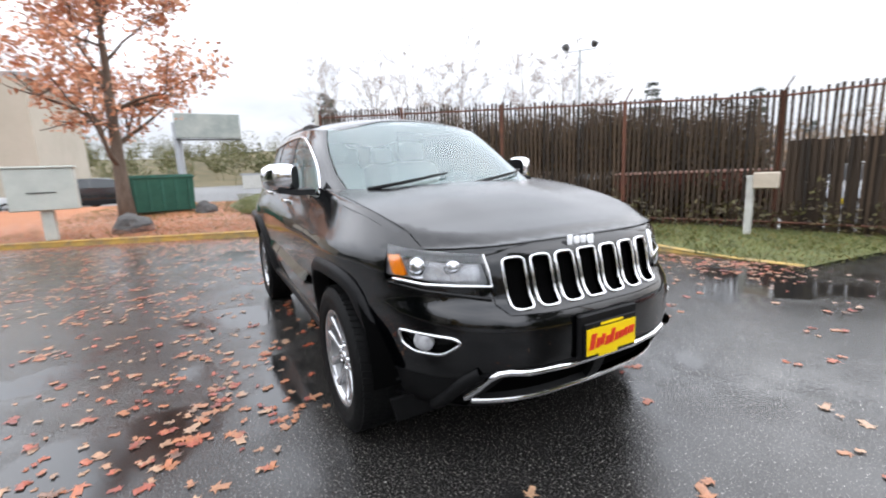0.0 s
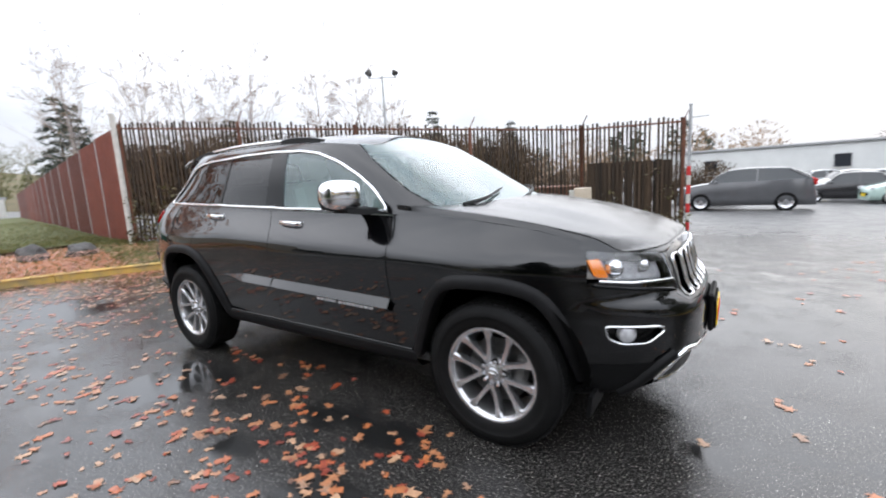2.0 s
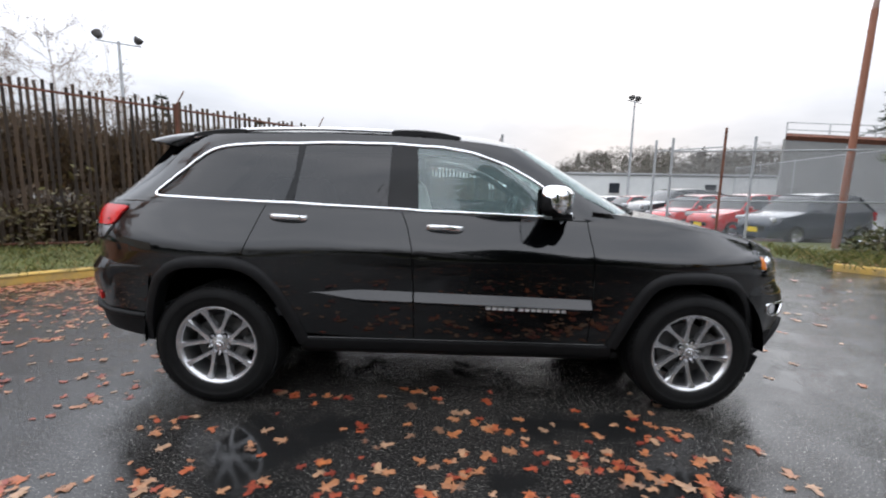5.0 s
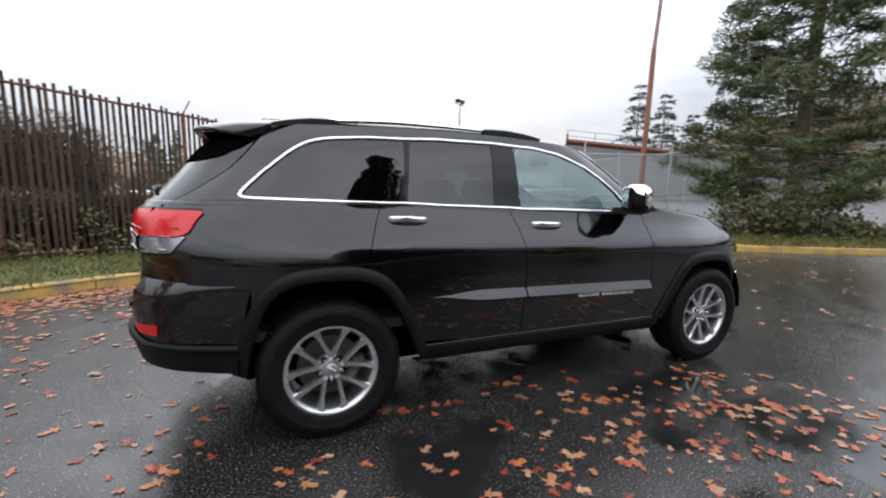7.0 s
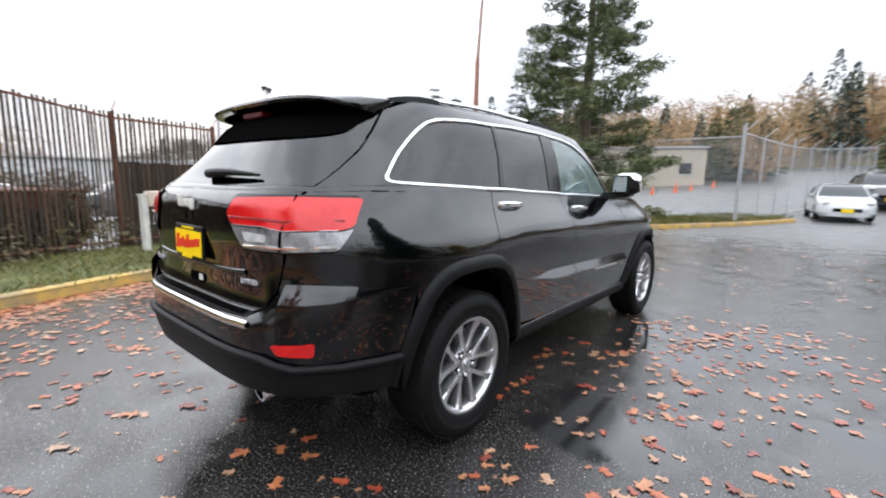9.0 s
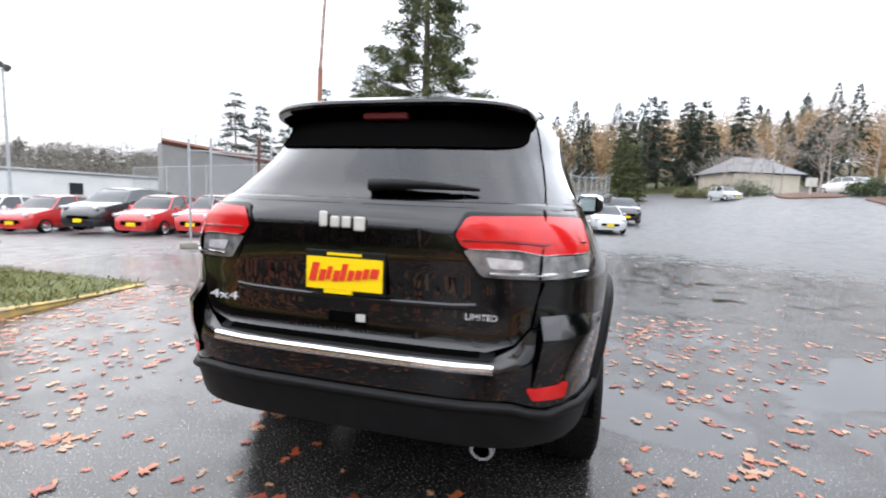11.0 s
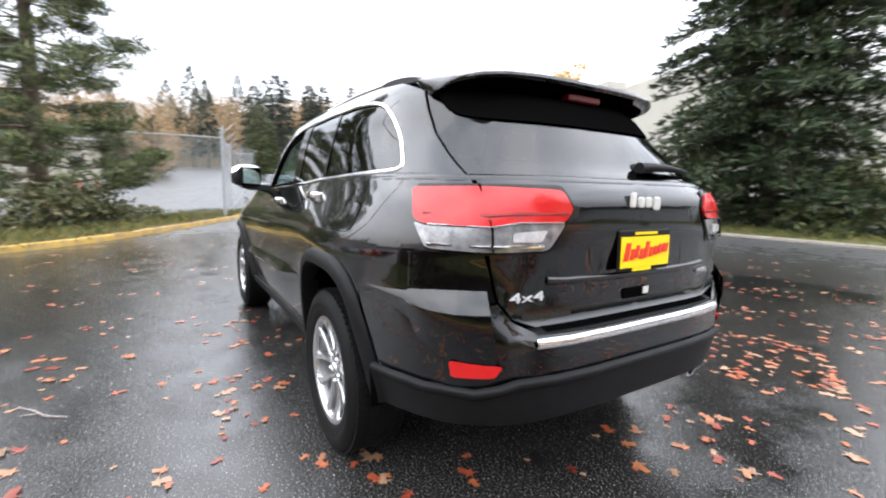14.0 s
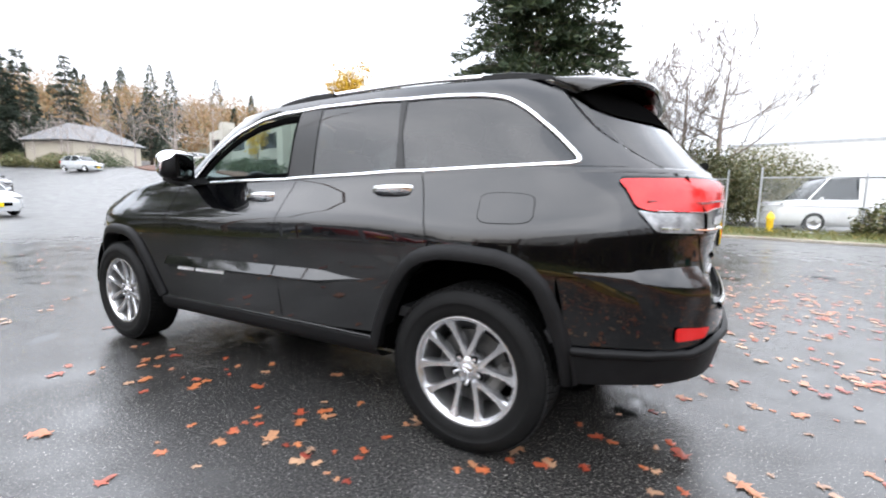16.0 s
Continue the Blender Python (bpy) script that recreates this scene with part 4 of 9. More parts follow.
for i in range(4):
    ring = rounded(SLOTS[i], 0.02, 3) if i else rounded([nl(0.047, 0.742), nl(0.051, 0.94), (2.0 + (2.0 - nl(0.051, 0.94)[0]), 0.94), (2.0 + (2.0 - nl(0.047, 0.742)[0]), 0.742)], 0.012, 3)
    def low_wrap(s, z):
        if s > 2:
            q = low(4 - s, z)
            return Vector((q.x, -q.y, q.z))
        return low(s, z)
    strip("grille_ring", low_wrap, dense(ring, 0.03), 0.012, 0.008, CHROME, car, sides=(1, -1) if i else (1,), closed=True, label="chrome grille slot surround")
# painted bumper with openings, black lower valance
fog_open = rounded([nl(0.792, 0.664), nl(0.78, 0.604), nl(0.75, 0.576), nl(0.68, 0.575), nl(0.622, 0.63), nl(0.645, 0.652)], 0.015)
bumper_top = [(2.0, 0.719), nl(0.25, 0.719), nl(0.44, 0.727), nl(0.478, 0.764), nl(0.488, 0.825), nl(0.62, 0.838)] + blend_side([(1.96, 0.862), (1.91, 0.862), (1.895, 0.80), (1.857, 0.737), (1.80, 0.717)])
bumper_low = blend_side([(1.812, 0.66), (1.84, 0.56), (1.86, 0.50)]) + [nl(0.80, 0.475), nl(0.66, 0.47), nl(0.56, 0.50), nl(0.48, 0.515), nl(0.25, 0.515), (2.0, 0.515)]
panel("front_bumper", low, bumper_top + bumper_low, PAINT, car, holes=[fog_open], joined=True, rim=0.03, label="black painted front bumper")
valance = [(2.0, 0.510), nl(0.25, 0.510), nl(0.48, 0.510), nl(0.56, 0.495), nl(0.66, 0.465), nl(0.80, 0.47)] + blend_side([(1.862, 0.495), (1.885, 0.42), (1.90, 0.33)]) + [nl(0.78, 0.285), nl(0.6, 0.295), nl(0.3, 0.30), (2.0, 0.30)]
lo_h = [nl(0.555, 0.365), nl(0.475, 0.478), nl(0.24, 0.478), nl(0.03, 0.478), nl(0.03, 0.36), nl(0.3, 0.36)]
panel("front_valance", low, valance, PLASTIC, car, holes=[lo_h], joined=True, rim=0.03, label="matt black lower front valance")
strip("valance_corner", low, [nl(0.655, 0.305), nl(0.645, 0.36), nl(0.625, 0.42), nl(0.60, 0.47), nl(0.56, 0.503)], 0.055, 0.026, PLASTIC, car, label="rounded corner of the front valance")
panel("lower_intake", low, [(2.0, 0.35), nl(0.58, 0.35), nl(0.485, 0.485), (2.0, 0.485)], BLACK, car, off=-0.028, rim=0, joined=True, label="dark lower air intake")
chrome_line = [nl(0.585, 0.37), nl(0.555, 0.425), nl(0.525, 0.475), nl(0.495, 0.497), nl(0.46, 0.50), nl(0.38, 0.487), nl(0.2, 0.483), (2.0, 0.483)]
strip("upper_chrome_trim", low, chrome_line, 0.026, 0.012, CHROME, car, joined=True, label="chrome trim over the lower intake")
for sg in (1, -1):
    part("air_dam", Soup().loft([[(1.935 - 0.02 * t, sg * (0.56 + 0.27 * u), 0.33 - 0.12 * t) for u in (0.0, 0.5, 1.0 - 0.12 * t)] + [(1.915 - 0.02 * t, sg * (0.56 + 0.27 * u), 0.33 - 0.12 * t) for u in (1.0 - 0.12 * t, 0.5, 0.0)] for t in (0, 0.5, 1.0)]), PLASTIC, car, "matt black air dam ahead of the wheel")
strip("lower_chrome_trim", low, [nl(0.56, 0.354), nl(0.50, 0.350), nl(0.4, 0.345), nl(0.25, 0.342), (2.0, 0.342)], 0.030, 0.012, CHROME, car, joined=True, label="chrome trim under the lower intake")
strip("bumper_lip", low, [nl(0.487, 0.787), nl(0.55, 0.80), nl(0.70, 0.825)] + blend_side([(1.93, 0.85)]), 0.02, 0.012, GLOSS_BLACK, car)
# fog lamps
strip("fog_lamp_trim", low, dense(fog_open, 0.03), 0.011, 0.008, CHROME, car, closed=True, label="chrome fog lamp surround")
panel("fog_lamp_bezel", low, fog_open, GLOSS_BLACK, car, off=-0.035, rim=0)
for sg in (1, -1):
    c = low(*nl(0.725, 0.618))
    m = Matrix.Translation((c.x - 0.02, c.y * sg, c.z)) @ Matrix.Rotation(radians(48) * sg, 4, "Z") @ Matrix.Rotation(radians(90), 4, "Y")
    part("fog_lamp", Soup().lathe([(0.001, 0.012), (0.025, 0.010), (0.036, 0.0), (0.042, -0.004), (0.042, -0.03)], 20, m), WHITE_LENS, car, "round fog lamp lens", smooth=50)

# headlamps
HL = rounded([side(low, 1.875, 1.0), side(low, 1.945, 0.872), nl(0.70, 0.856), nl(0.478, 0.838), nl(0.495, 0.962), nl(0.72, 0.985)], 0.015)
for sg in (1, -1):
    lamp = panel("headlamp", low, HL, GALV, car, off=-0.05, rim=0, sides=(sg,), label="headlamp with projector lenses, chrome and amber ends")[0]
    panel("lamp_cover", low, HL, LAMP_GLASS, lamp, off=0.004, rim=0.03, sides=(sg,))
    panel("amber_marker", low, rounded([side(low, 1.885, 0.985), side(low, 1.935, 0.885), side(low, 1.99, 0.880), side(low, 1.94, 0.975)], 0.01), AMBER, lamp, off=-0.010, rim=0.02, sides=(sg,), label="amber side marker", step=0.03)
    strip("lamp_edge", low, [side(low, 1.95, 0.868), nl(0.70, 0.852), nl(0.60, 0.846), nl(0.478, 0.836), nl(0.485, 0.90), nl(0.493, 0.958)], 0.014, 0.012, CHROME, lamp, sides=(sg,), label="bright lower lamp edge")
    panel("reflector", low, rounded([nl(0.835, 0.975), nl(0.83, 0.878), nl(0.50, 0.852), nl(0.515, 0.955)], 0.02), WHITE_LENS, lamp, off=-0.040, rim=0, sides=(sg,))
    for yy, r in ((0.70, 0.042), (0.585, 0.036)):
        c = low(*nl(yy, 0.915))
        m = Matrix.Translation((c.x - 0.045, c.y * sg, c.z)) @ Matrix.Rotation(radians(25) * sg, 4, "Z") @ Matrix.Rotation(radians(90), 4, "Y")
        part("projector", Soup().lathe([(0.001, 0.03), (r * 0.5, 0.026), (r * 0.85, 0.012), (r, 0.0), (r * 1.15, 0.004), (r * 1.15, -0.03)], 20, m), CHROME, lamp, smooth=50)

# rear: bumper, liftgate, valance
tl = lambda y, z: tail(low, y, z)
rb_top = [(-2.0, 0.745), tl(0.30, 0.745), tl(0.515, 0.750), tl(0.594, 0.790), tl(0.641, 0.850), tl(0.70, 0.848), tl(0.80, 0.844)] + blend_side([(-2.0, 0.841), (-1.838, 0.836)])
rb_low = blend_side([(-1.868, 0.66), (-1.885, 0.545), (-2.0, 0.55)]) + [tl(0.80, 0.555), tl(0.70, 0.560), tl(0.64, 0.578), tl(0.59, 0.598), tl(0.3, 0.602), (-2.0, 0.602)]
panel("rear_bumper", low, rb_top + rb_low, PAINT, car, joined=True, rim=0.03, label="black painted rear bumper")
rv = [(-2.0, 0.598), tl(0.3, 0.598), tl(0.59, 0.594), tl(0.64, 0.574), tl(0.70, 0.556), tl(0.80, 0.551)] + blend_side([(-2.0, 0.546), (-1.888, 0.541), (-1.905, 0.405)]) + [tl(0.80, 0.425), tl(0.66, 0.445), tl(0.4, 0.452), (-2.0, 0.452)]
panel("rear_valance", low, rv, PLASTIC, car, joined=True, rim=0.05, off=0.010, label="matt black lower rear valance")
gate = [(-2.0, 0.765), tl(0.50, 0.765), tl(0.588, 0.798), tl(0.636, 0.858), tl(0.653, 0.95), tl(0.655, 1.10), tl(0.652, 1.238), tl(0.4, 1.248), (-2.0, 1.25)]
panel("liftgate", low, gate, PAINT, car, joined=True, rim=0.02, label="black liftgate")
rings = []
for i in range(81):
    sv = -2.0 + 1.02 * abs(2 * i / 80 - 1)
    sg = 1 if i >= 40 else -1
    a, b = low(sv, 1.240), top_(sv, 1.258)
    a.x, b.x = a.x + 0.002, b.x + 0.003
    c = a * 0.4 + b * 0.6 + Vector((-0.003, 0, 0.003))
    rings.append([(p.x, p.y * sg, p.z) for p in (a - Vector((-0.02, 0, 0.015)), a, c, b, b + Vector((0.02, 0, 0.006)))])
part("belt_filler", Soup().loft(rings, closed=False), PAINT, car, smooth=60)
strip("valance_lip", low, blend_side([(-1.90, 0.545), (-2.0, 0.549)]) + [tl(0.84, 0.553), tl(0.80, 0.555), tl(0.70, 0.560), tl(0.64, 0.578), tl(0.59, 0.597), tl(0.45, 0.600), tl(0.3, 0.600), (-2.0, 0.600)], 0.034, 0.022, PLASTIC, car, joined=True, label="rounded lip along the rear valance", inset=0.004)
# bumper step pad and its chrome edge
s = Soup()
rings = []
for i in range(41):
    y = -0.53 + 1.06 * i / 40
    a, b = low(*tl(abs(y), 0.745)), low(*tl(abs(y), 0.775))
    rings.append([(a.x + 0.01, y, 0.742), (a.x + 0.014, y, 0.752), (b.x + 0.02, y, 0.768), (b.x + 0.04, y, 0.766)])
s.loft(rings, closed=False)
part("step_pad", s, PLASTIC, car, "ribbed black bumper step pad", smooth=40)
for k in range(5):
    part("step_rib", Soup().tube([(low(*tl(abs(y), 0.745)).x + 0.02 + 0.009 * k, y, 0.757 + 0.0028 * k) for y in [-0.48 + 0.048 * i for i in range(21)]], 0.003, 4), BLACK, car)
strip("step_chrome", low, [tl(0.53, 0.722), tl(0.40, 0.722), tl(0.2, 0.722), (-2.0, 0.722)], 0.036, 0.010, CHROME, car, joined=True, label="chrome strip along the rear bumper")
# shoulder of the rear bumper: a ledge that faces the sky
for sg in (1, -1):
    rings = []
    stations = blend_side([(-1.90, 0.86), (-2.0, 0.86), (-2.1, 0.86)]) + [tl(0.84, 0.86), tl(0.80, 0.86), tl(0.75, 0.86), tl(0.70, 0.86), tl(0.668, 0.86)]
    for i, (sv, zc) in enumerate(stations):
        t = i / (len(stations) - 1)
        h = 0.004 + 0.072 * smoothstep(0, 0.75, t)
        ring = []
        for dz, o in ((0.42 * h, 0.001), (-0.5 * h, 0.46 * h), (-0.58 * h, 0.47 * h), (-1.5 * h, 0.30 * h), (-3.0 * h, 0.001)):
            p = low(sv, zc + dz)
            n_ = normal_at(low, sv, zc + dz)
            if n_.dot(Vector((p.x * 0.3, p.y, 0))) < 0:
                n_ = -n_
            p = p + n_ * o
            ring.append((p.x, p.y * sg, p.z))
        rings.append(ring)
    part("bumper_shoulder", Soup().loft(rings, closed=False), PAINT, car, "ledge on the rear bumper corner", smooth=35)
# tail lamps
TLr = rounded([side(low, -2.015, 1.210), side(low, -2.09, 1.110)] + [tl(0.80, 1.094), tl(0.66, 1.094), tl(0.58, 1.110), tl(0.415, 1.110), tl(0.385, 1.15), tl(0.42, 1.207), tl(0.66, 1.214)], 0.014)
TLw = rounded([side(low, -2.095, 1.10), side(low, -2.165, 1.02)] + [tl(0.66, 1.015), tl(0.475, 1.02), tl(0.412, 1.105), tl(0.58, 1.105), tl(0.66, 1.089), tl(0.80, 1.089)], 0.012)
for sg in (1, -1):
    t = panel("tail_lamp", low, TLr, RED_LENS, car, off=0.010, rim=0.03, sides=(sg,), label="glossy red tail lamp with clear lower lens", step=0.03)[0]
    panel("clear_lens", low, TLw, TAIL_CLEAR, t, off=0.008, rim=0.03, sides=(sg,), label="clear reversing lens", step=0.03)
    strip("lens_divider", low, [tl(0.655, 1.018), tl(0.655, 1.08), tl(0.655, 1.218)], 0.008, 0.019, BLACK, t, sides=(sg,))
    strip("lens_highlight", low, [tl(0.80, 1.032), tl(0.66, 1.03), tl(0.50, 1.033)], 0.016, 0.02, CHROME, t, sides=(sg,))
    strip("chrome_line", low, [tl(0.79, 1.0915), tl(0.66, 1.0915), tl(0.58, 1.1075), tl(0.43, 1.1075)], 0.006, 0.021, SATIN, t, sides=(sg,))
    strip("dark_band", low, [tl(0.79, 1.128), tl(0.66, 1.126), tl(0.57, 1.134), tl(0.41, 1.136)], 0.012, 0.017, DARK_RED, t, sides=(sg,), label="darker red band low in the lens")
    panel("bulb_chamber", low, rounded([tl(0.60, 1.076), tl(0.60, 1.048), tl(0.505, 1.048), tl(0.485, 1.084)], 0.006), WHITE_LENS, t, off=0.012, rim=0.01, sides=(sg,), label="bright reversing bulb chamber", step=0.03)
    panel("reflector", low, rounded([tl(0.765, 0.668), tl(0.757, 0.612), tl(0.655, 0.620), tl(0.635, 0.660)], 0.01), RED_LENS, car, off=0.008, rim=0.02, sides=(sg,), label="red bumper reflector", step=0.03)
    panel("tail_lamp_shadow", low, rounded([side(low, -2.02, 1.225), side(low, -2.17, 1.01), tl(0.66, 1.005), tl(0.46, 1.01), tl(0.375, 1.15), tl(0.41, 1.225)], 0.012), GLOSS_BLACK, t, off=0.004, rim=0.02, sides=(sg,), step=0.04)

# ---- upper body ----
DLO = [(0.735, belt(0.735) + 0.012), (0.60, 1.325), (0.47, 1.415), (0.30, 1.505), (0.10, 1.575), (-0.10, 1.607), (-0.40, 1.622), (-0.80, 1.624), (-1.20, 1.612), (-1.43, 1.596), (-1.535, 1.572), (-1.635, 1.508), (-1.755, 1.41), (-1.865, 1.305), (-1.866, 1.283)]
DLO_B = [(x, belt(x) + 0.012) for x in (-1.83, -1.5, -1.165, -0.8, -0.335, 0.0, 0.4)]
dlo = [side(top_, x, z) for x, z in DLO + DLO_B]
edge_pts = []
for i in range(45):
    sv = -1.90 + (1.62 + 1.90) * i / 44
    edge_pts.append((sv, top_edge(sv) - 0.004))
tt = lambda y, z: tail(top_, y, z)
tn = lambda y, z: nose(top_, y, z)
# A pillar outer edge meets the windscreen
screen_edge = [tn(0.68, 1.205), tn(0.685, 1.30), tn(0.67, 1.42), tn(0.645, 1.52), tn(0.60, 1.62)]
rear_edge = [tt(0.662, 1.256), tt(0.652, 1.33), tt(0.634, 1.42), tt(0.612, 1.52), tt(0.59, 1.60)]
es = [p for p in edge_pts if rear_edge[-1][0] < p[0] < screen_edge[-1][0]]
body_top = [side(top_, 0.86, belt(0.86)), screen_edge[0]] + screen_edge[1:] + [(screen_edge[-1][0] + 0.0, top_edge(screen_edge[-1][0]) - 0.004)] + es[::-1] + [(rear_edge[-1][0], top_edge(rear_edge[-1][0]) - 0.004)] + rear_edge[::-1] + [tt(0.75, 1.256), side(top_, -2.05, 1.264), side(top_, -1.86, belt(-1.86) + 0.001), side(top_, -1.0, belt(-1.0) + 0.001), side(top_, 0.0, belt(0) + 0.001)]
panel("body_side_frame", top_, body_top, PAINT, car, holes=[dlo], rim=0.02, step=0.05, label="black pillars and roof side")
# glass panes and pillars
pz = lambda pts: [side(top_, x, z) for x, z in pts]
dtop = hermite(*sorted([(x, z) for x, z in DLO[:12]]))
def pane(x0, x1, lean0, lean1):
    """Outline of a side pane between two leaning edges."""
    n = 12
    up, lo_ = [], []
    for i in range(n + 1):
        xb = x0 + (x1 - x0) * i / n
        lo_.append((xb, belt(xb) + 0.012))
        xt = x0 + lean0 + (x1 + lean1 - x0 - lean0) * i / n
        up.append((xt, dtop(xt) - 0.006))
    return lo_ + up[::-1]
f_pane = [(x, belt(x) + 0.012) for x in (-0.245, 0.0, 0.3, 0.6, 0.70)] + [(0.60, 1.315), (0.47, 1.405), (0.30, 1.495), (0.10, 1.565), (-0.10, 1.598), (-0.26, 1.61)]
panel("front_door_glass", top_, pz(f_pane), CLEAR, car, off=-0.006, rim=0, label="pale greenish front door glass", sides=(-1,))
panel("front_door_glass", top_, pz(f_pane[:5] + [(0.735 - 0.03, belt(0.7) + 0.03), (-0.245, belt(-0.245) + 0.03)]), CLEAR, car, off=-0.006, rim=0, label="lowered front door glass", sides=(1,))
panel("rear_door_glass", top_, pz(pane(-1.03, -0.42, 0.07, 0.02)), TINT, car, off=-0.006, rim=0, label="dark privacy glass in the rear door")
q_pane = [(x, belt(x) + 0.012) for x in (-1.83, -1.5, -1.20, -1.05)] + [(-0.985, dtop(-0.985) - 0.006), (-1.20, 1.606), (-1.43, 1.589), (-1.53, 1.564), (-1.625, 1.503), (-1.745, 1.405), (-1.85, 1.308)]
panel("quarter_glass", top_, pz(q_pane), TINT, car, off=-0.006, rim=0, label="dark privacy glass in the rear quarter")
panel("centre_pillar", top_, pz([(-0.43, belt(-0.43) + 0.01), (-0.235, belt(-0.235) + 0.01), (-0.25, dtop(-0.25)), (-0.41, dtop(-0.41))]), GLOSS_BLACK, car, off=-0.002, rim=0.02, label="gloss black centre pillar")
panel("rear_pillar_trim", top_, pz([(-1.06, belt(-1.06) + 0.01), (-1.02, belt(-1.02) + 0.01), (-0.95, dtop(-0.95)), (-0.99, dtop(-0.99))]), GLOSS_BLACK, car, off=-0.002, rim=0.02)
strip("window_seal", top_, dense(rounded(pz([(-0.235, belt(-0.235) + 0.03)] + [(-0.24, 1.575), (-0.10, 1.568), (0.10, 1.535), (0.29, 1.466), (0.45, 1.378), (0.575, 1.293), (0.665, belt(0.665) + 0.03)]), 0.02, 3), 0.05), 0.050, 0.010, BLACK, car, sides=(1,), closed=True, inset=-0.016, label="black rubber window channel")
strip("window_chrome", top_, dense(rounded(dlo, 0.03, 3), 0.05), 0.018, 0.007, CHROME, car, closed=True, label="chrome strip round the side windows")

# windscreen, header and roof
ws = [(2.0, 1.19), tn(0.3, 1.19), tn(0.5, 1.195), (screen_edge[0][0] + 0.006, screen_edge[0][1])] + [(s_ + 0.006, z_) for s_, z_ in screen_edge[1:]]
ws_top = []
for i in range(9):
    sv = screen_edge[-1][0] + 0.006 + (2.0 - screen_edge[-1][0] - 0.006) * (i + 1) / 9
    ws_top.append((sv, top_edge(sv) - 0.01))
panel("windscreen", top_, ws + ws_top, CLEAR, car, rim=0, joined=True, label="pale wet windscreen")
rg = [(-2.0, 1.258), tt(0.4, 1.257), tt(0.655, 1.256), tt(0.646, 1.33), tt(0.628, 1.42), tt(0.606, 1.52), tt(0.584, 1.60), tt(0.3, 1.62), (-2.0, 1.625)]
panel("rear_window", top_, rg, TINT, car, rim=0, joined=True, off=-0.002, label="dark tinted wet rear window")
s = Soup()
N_, M_ = 96, 12
for i in range(N_ + 1):
    sv = -2.0 + 4.0 * i / N_
    ez = top_edge(sv)
    p = top_(sv, ez)
    qx = max(-1.70, min(0.02, p.x * 0.92))
    for j in range(M_ + 1):
        r = 1 - j / M_
        x, y = qx + (p.x - qx) * r, p.y * r
        s.v.append((x, y, roof_z(x, y)))
k = len(s.v)
s.v += [(x, -y, z) for x, y, z in s.v]
for i in range(N_):
    for j in range(M_):
        a = i * (M_ + 1) + j
        b = a + M_ + 1
        s.f.append((a, a + 1, b + 1, b))
        s.f.append((k + a, k + b, k + b + 1, k + a + 1))
part("roof", s, PAINT, car, "black roof", smooth=180)
# sunken roof ditch trim and rails
for sg in (1, -1):
    pts = [(x, sg * (0.585 - 0.03 * max(0, -x - 1.3)), roof_z(x, 0.58) + h) for x, h in ((-1.70, -0.015), (-1.62, 0.002), (-1.50, 0.012), (-1.0, 0.015), (-0.5, 0.012), (-0.30, 0.006), (-0.20, -0.015))]
    rail = part("roof_rail", Soup().tube(catmull([Vector(p) for p in pts], 0.05), 0.012, 8), CHROME, car, "bright roof rail", smooth=50)
    # long tapered shoes carry the bar at either end
    for xa, xb, top_h in ((-1.70, -1.36, 0.026), (0.02, -0.42, 0.032)):
        rings = []
        for t in (0, 0.15, 0.35, 0.6, 0.85, 1.0):
            x = xa + (xb - xa) * t
            hh = top_h * math.sin(math.pi * min(0.78, 0.06 + 0.72 * t)) ** 0.8
            y, z = 0.585 - 0.03 * max(0, -x - 1.3), roof_z(x, 0.58)
            rings.append([(x, sg * (y + o), z + k) for o, k in ((-0.024, -0.012), (0.024, -0.012), (0.019, hh * 0.75), (0.0, hh), (-0.019, hh * 0.75))])
        part("rail_foot", Soup().loft(rings), PLASTIC, rail, "black tapered rail foot", smooth=50)
fin = Soup().loft([[(-1.60 - 0.02 * t, y, 1.735 + 0.03 * t) for y in (-0.02 * (1 - t), 0.02 * (1 - t))] + [(-1.72 - 0.01 * t, 0.012 * (1 - t), 1.725 + 0.035 * t), (-1.72 - 0.01 * t, -0.012 * (1 - t), 1.725 + 0.035 * t)] for t in (0, 0.6, 0.95)])
part("aerial_fin", fin, PAINT, car)

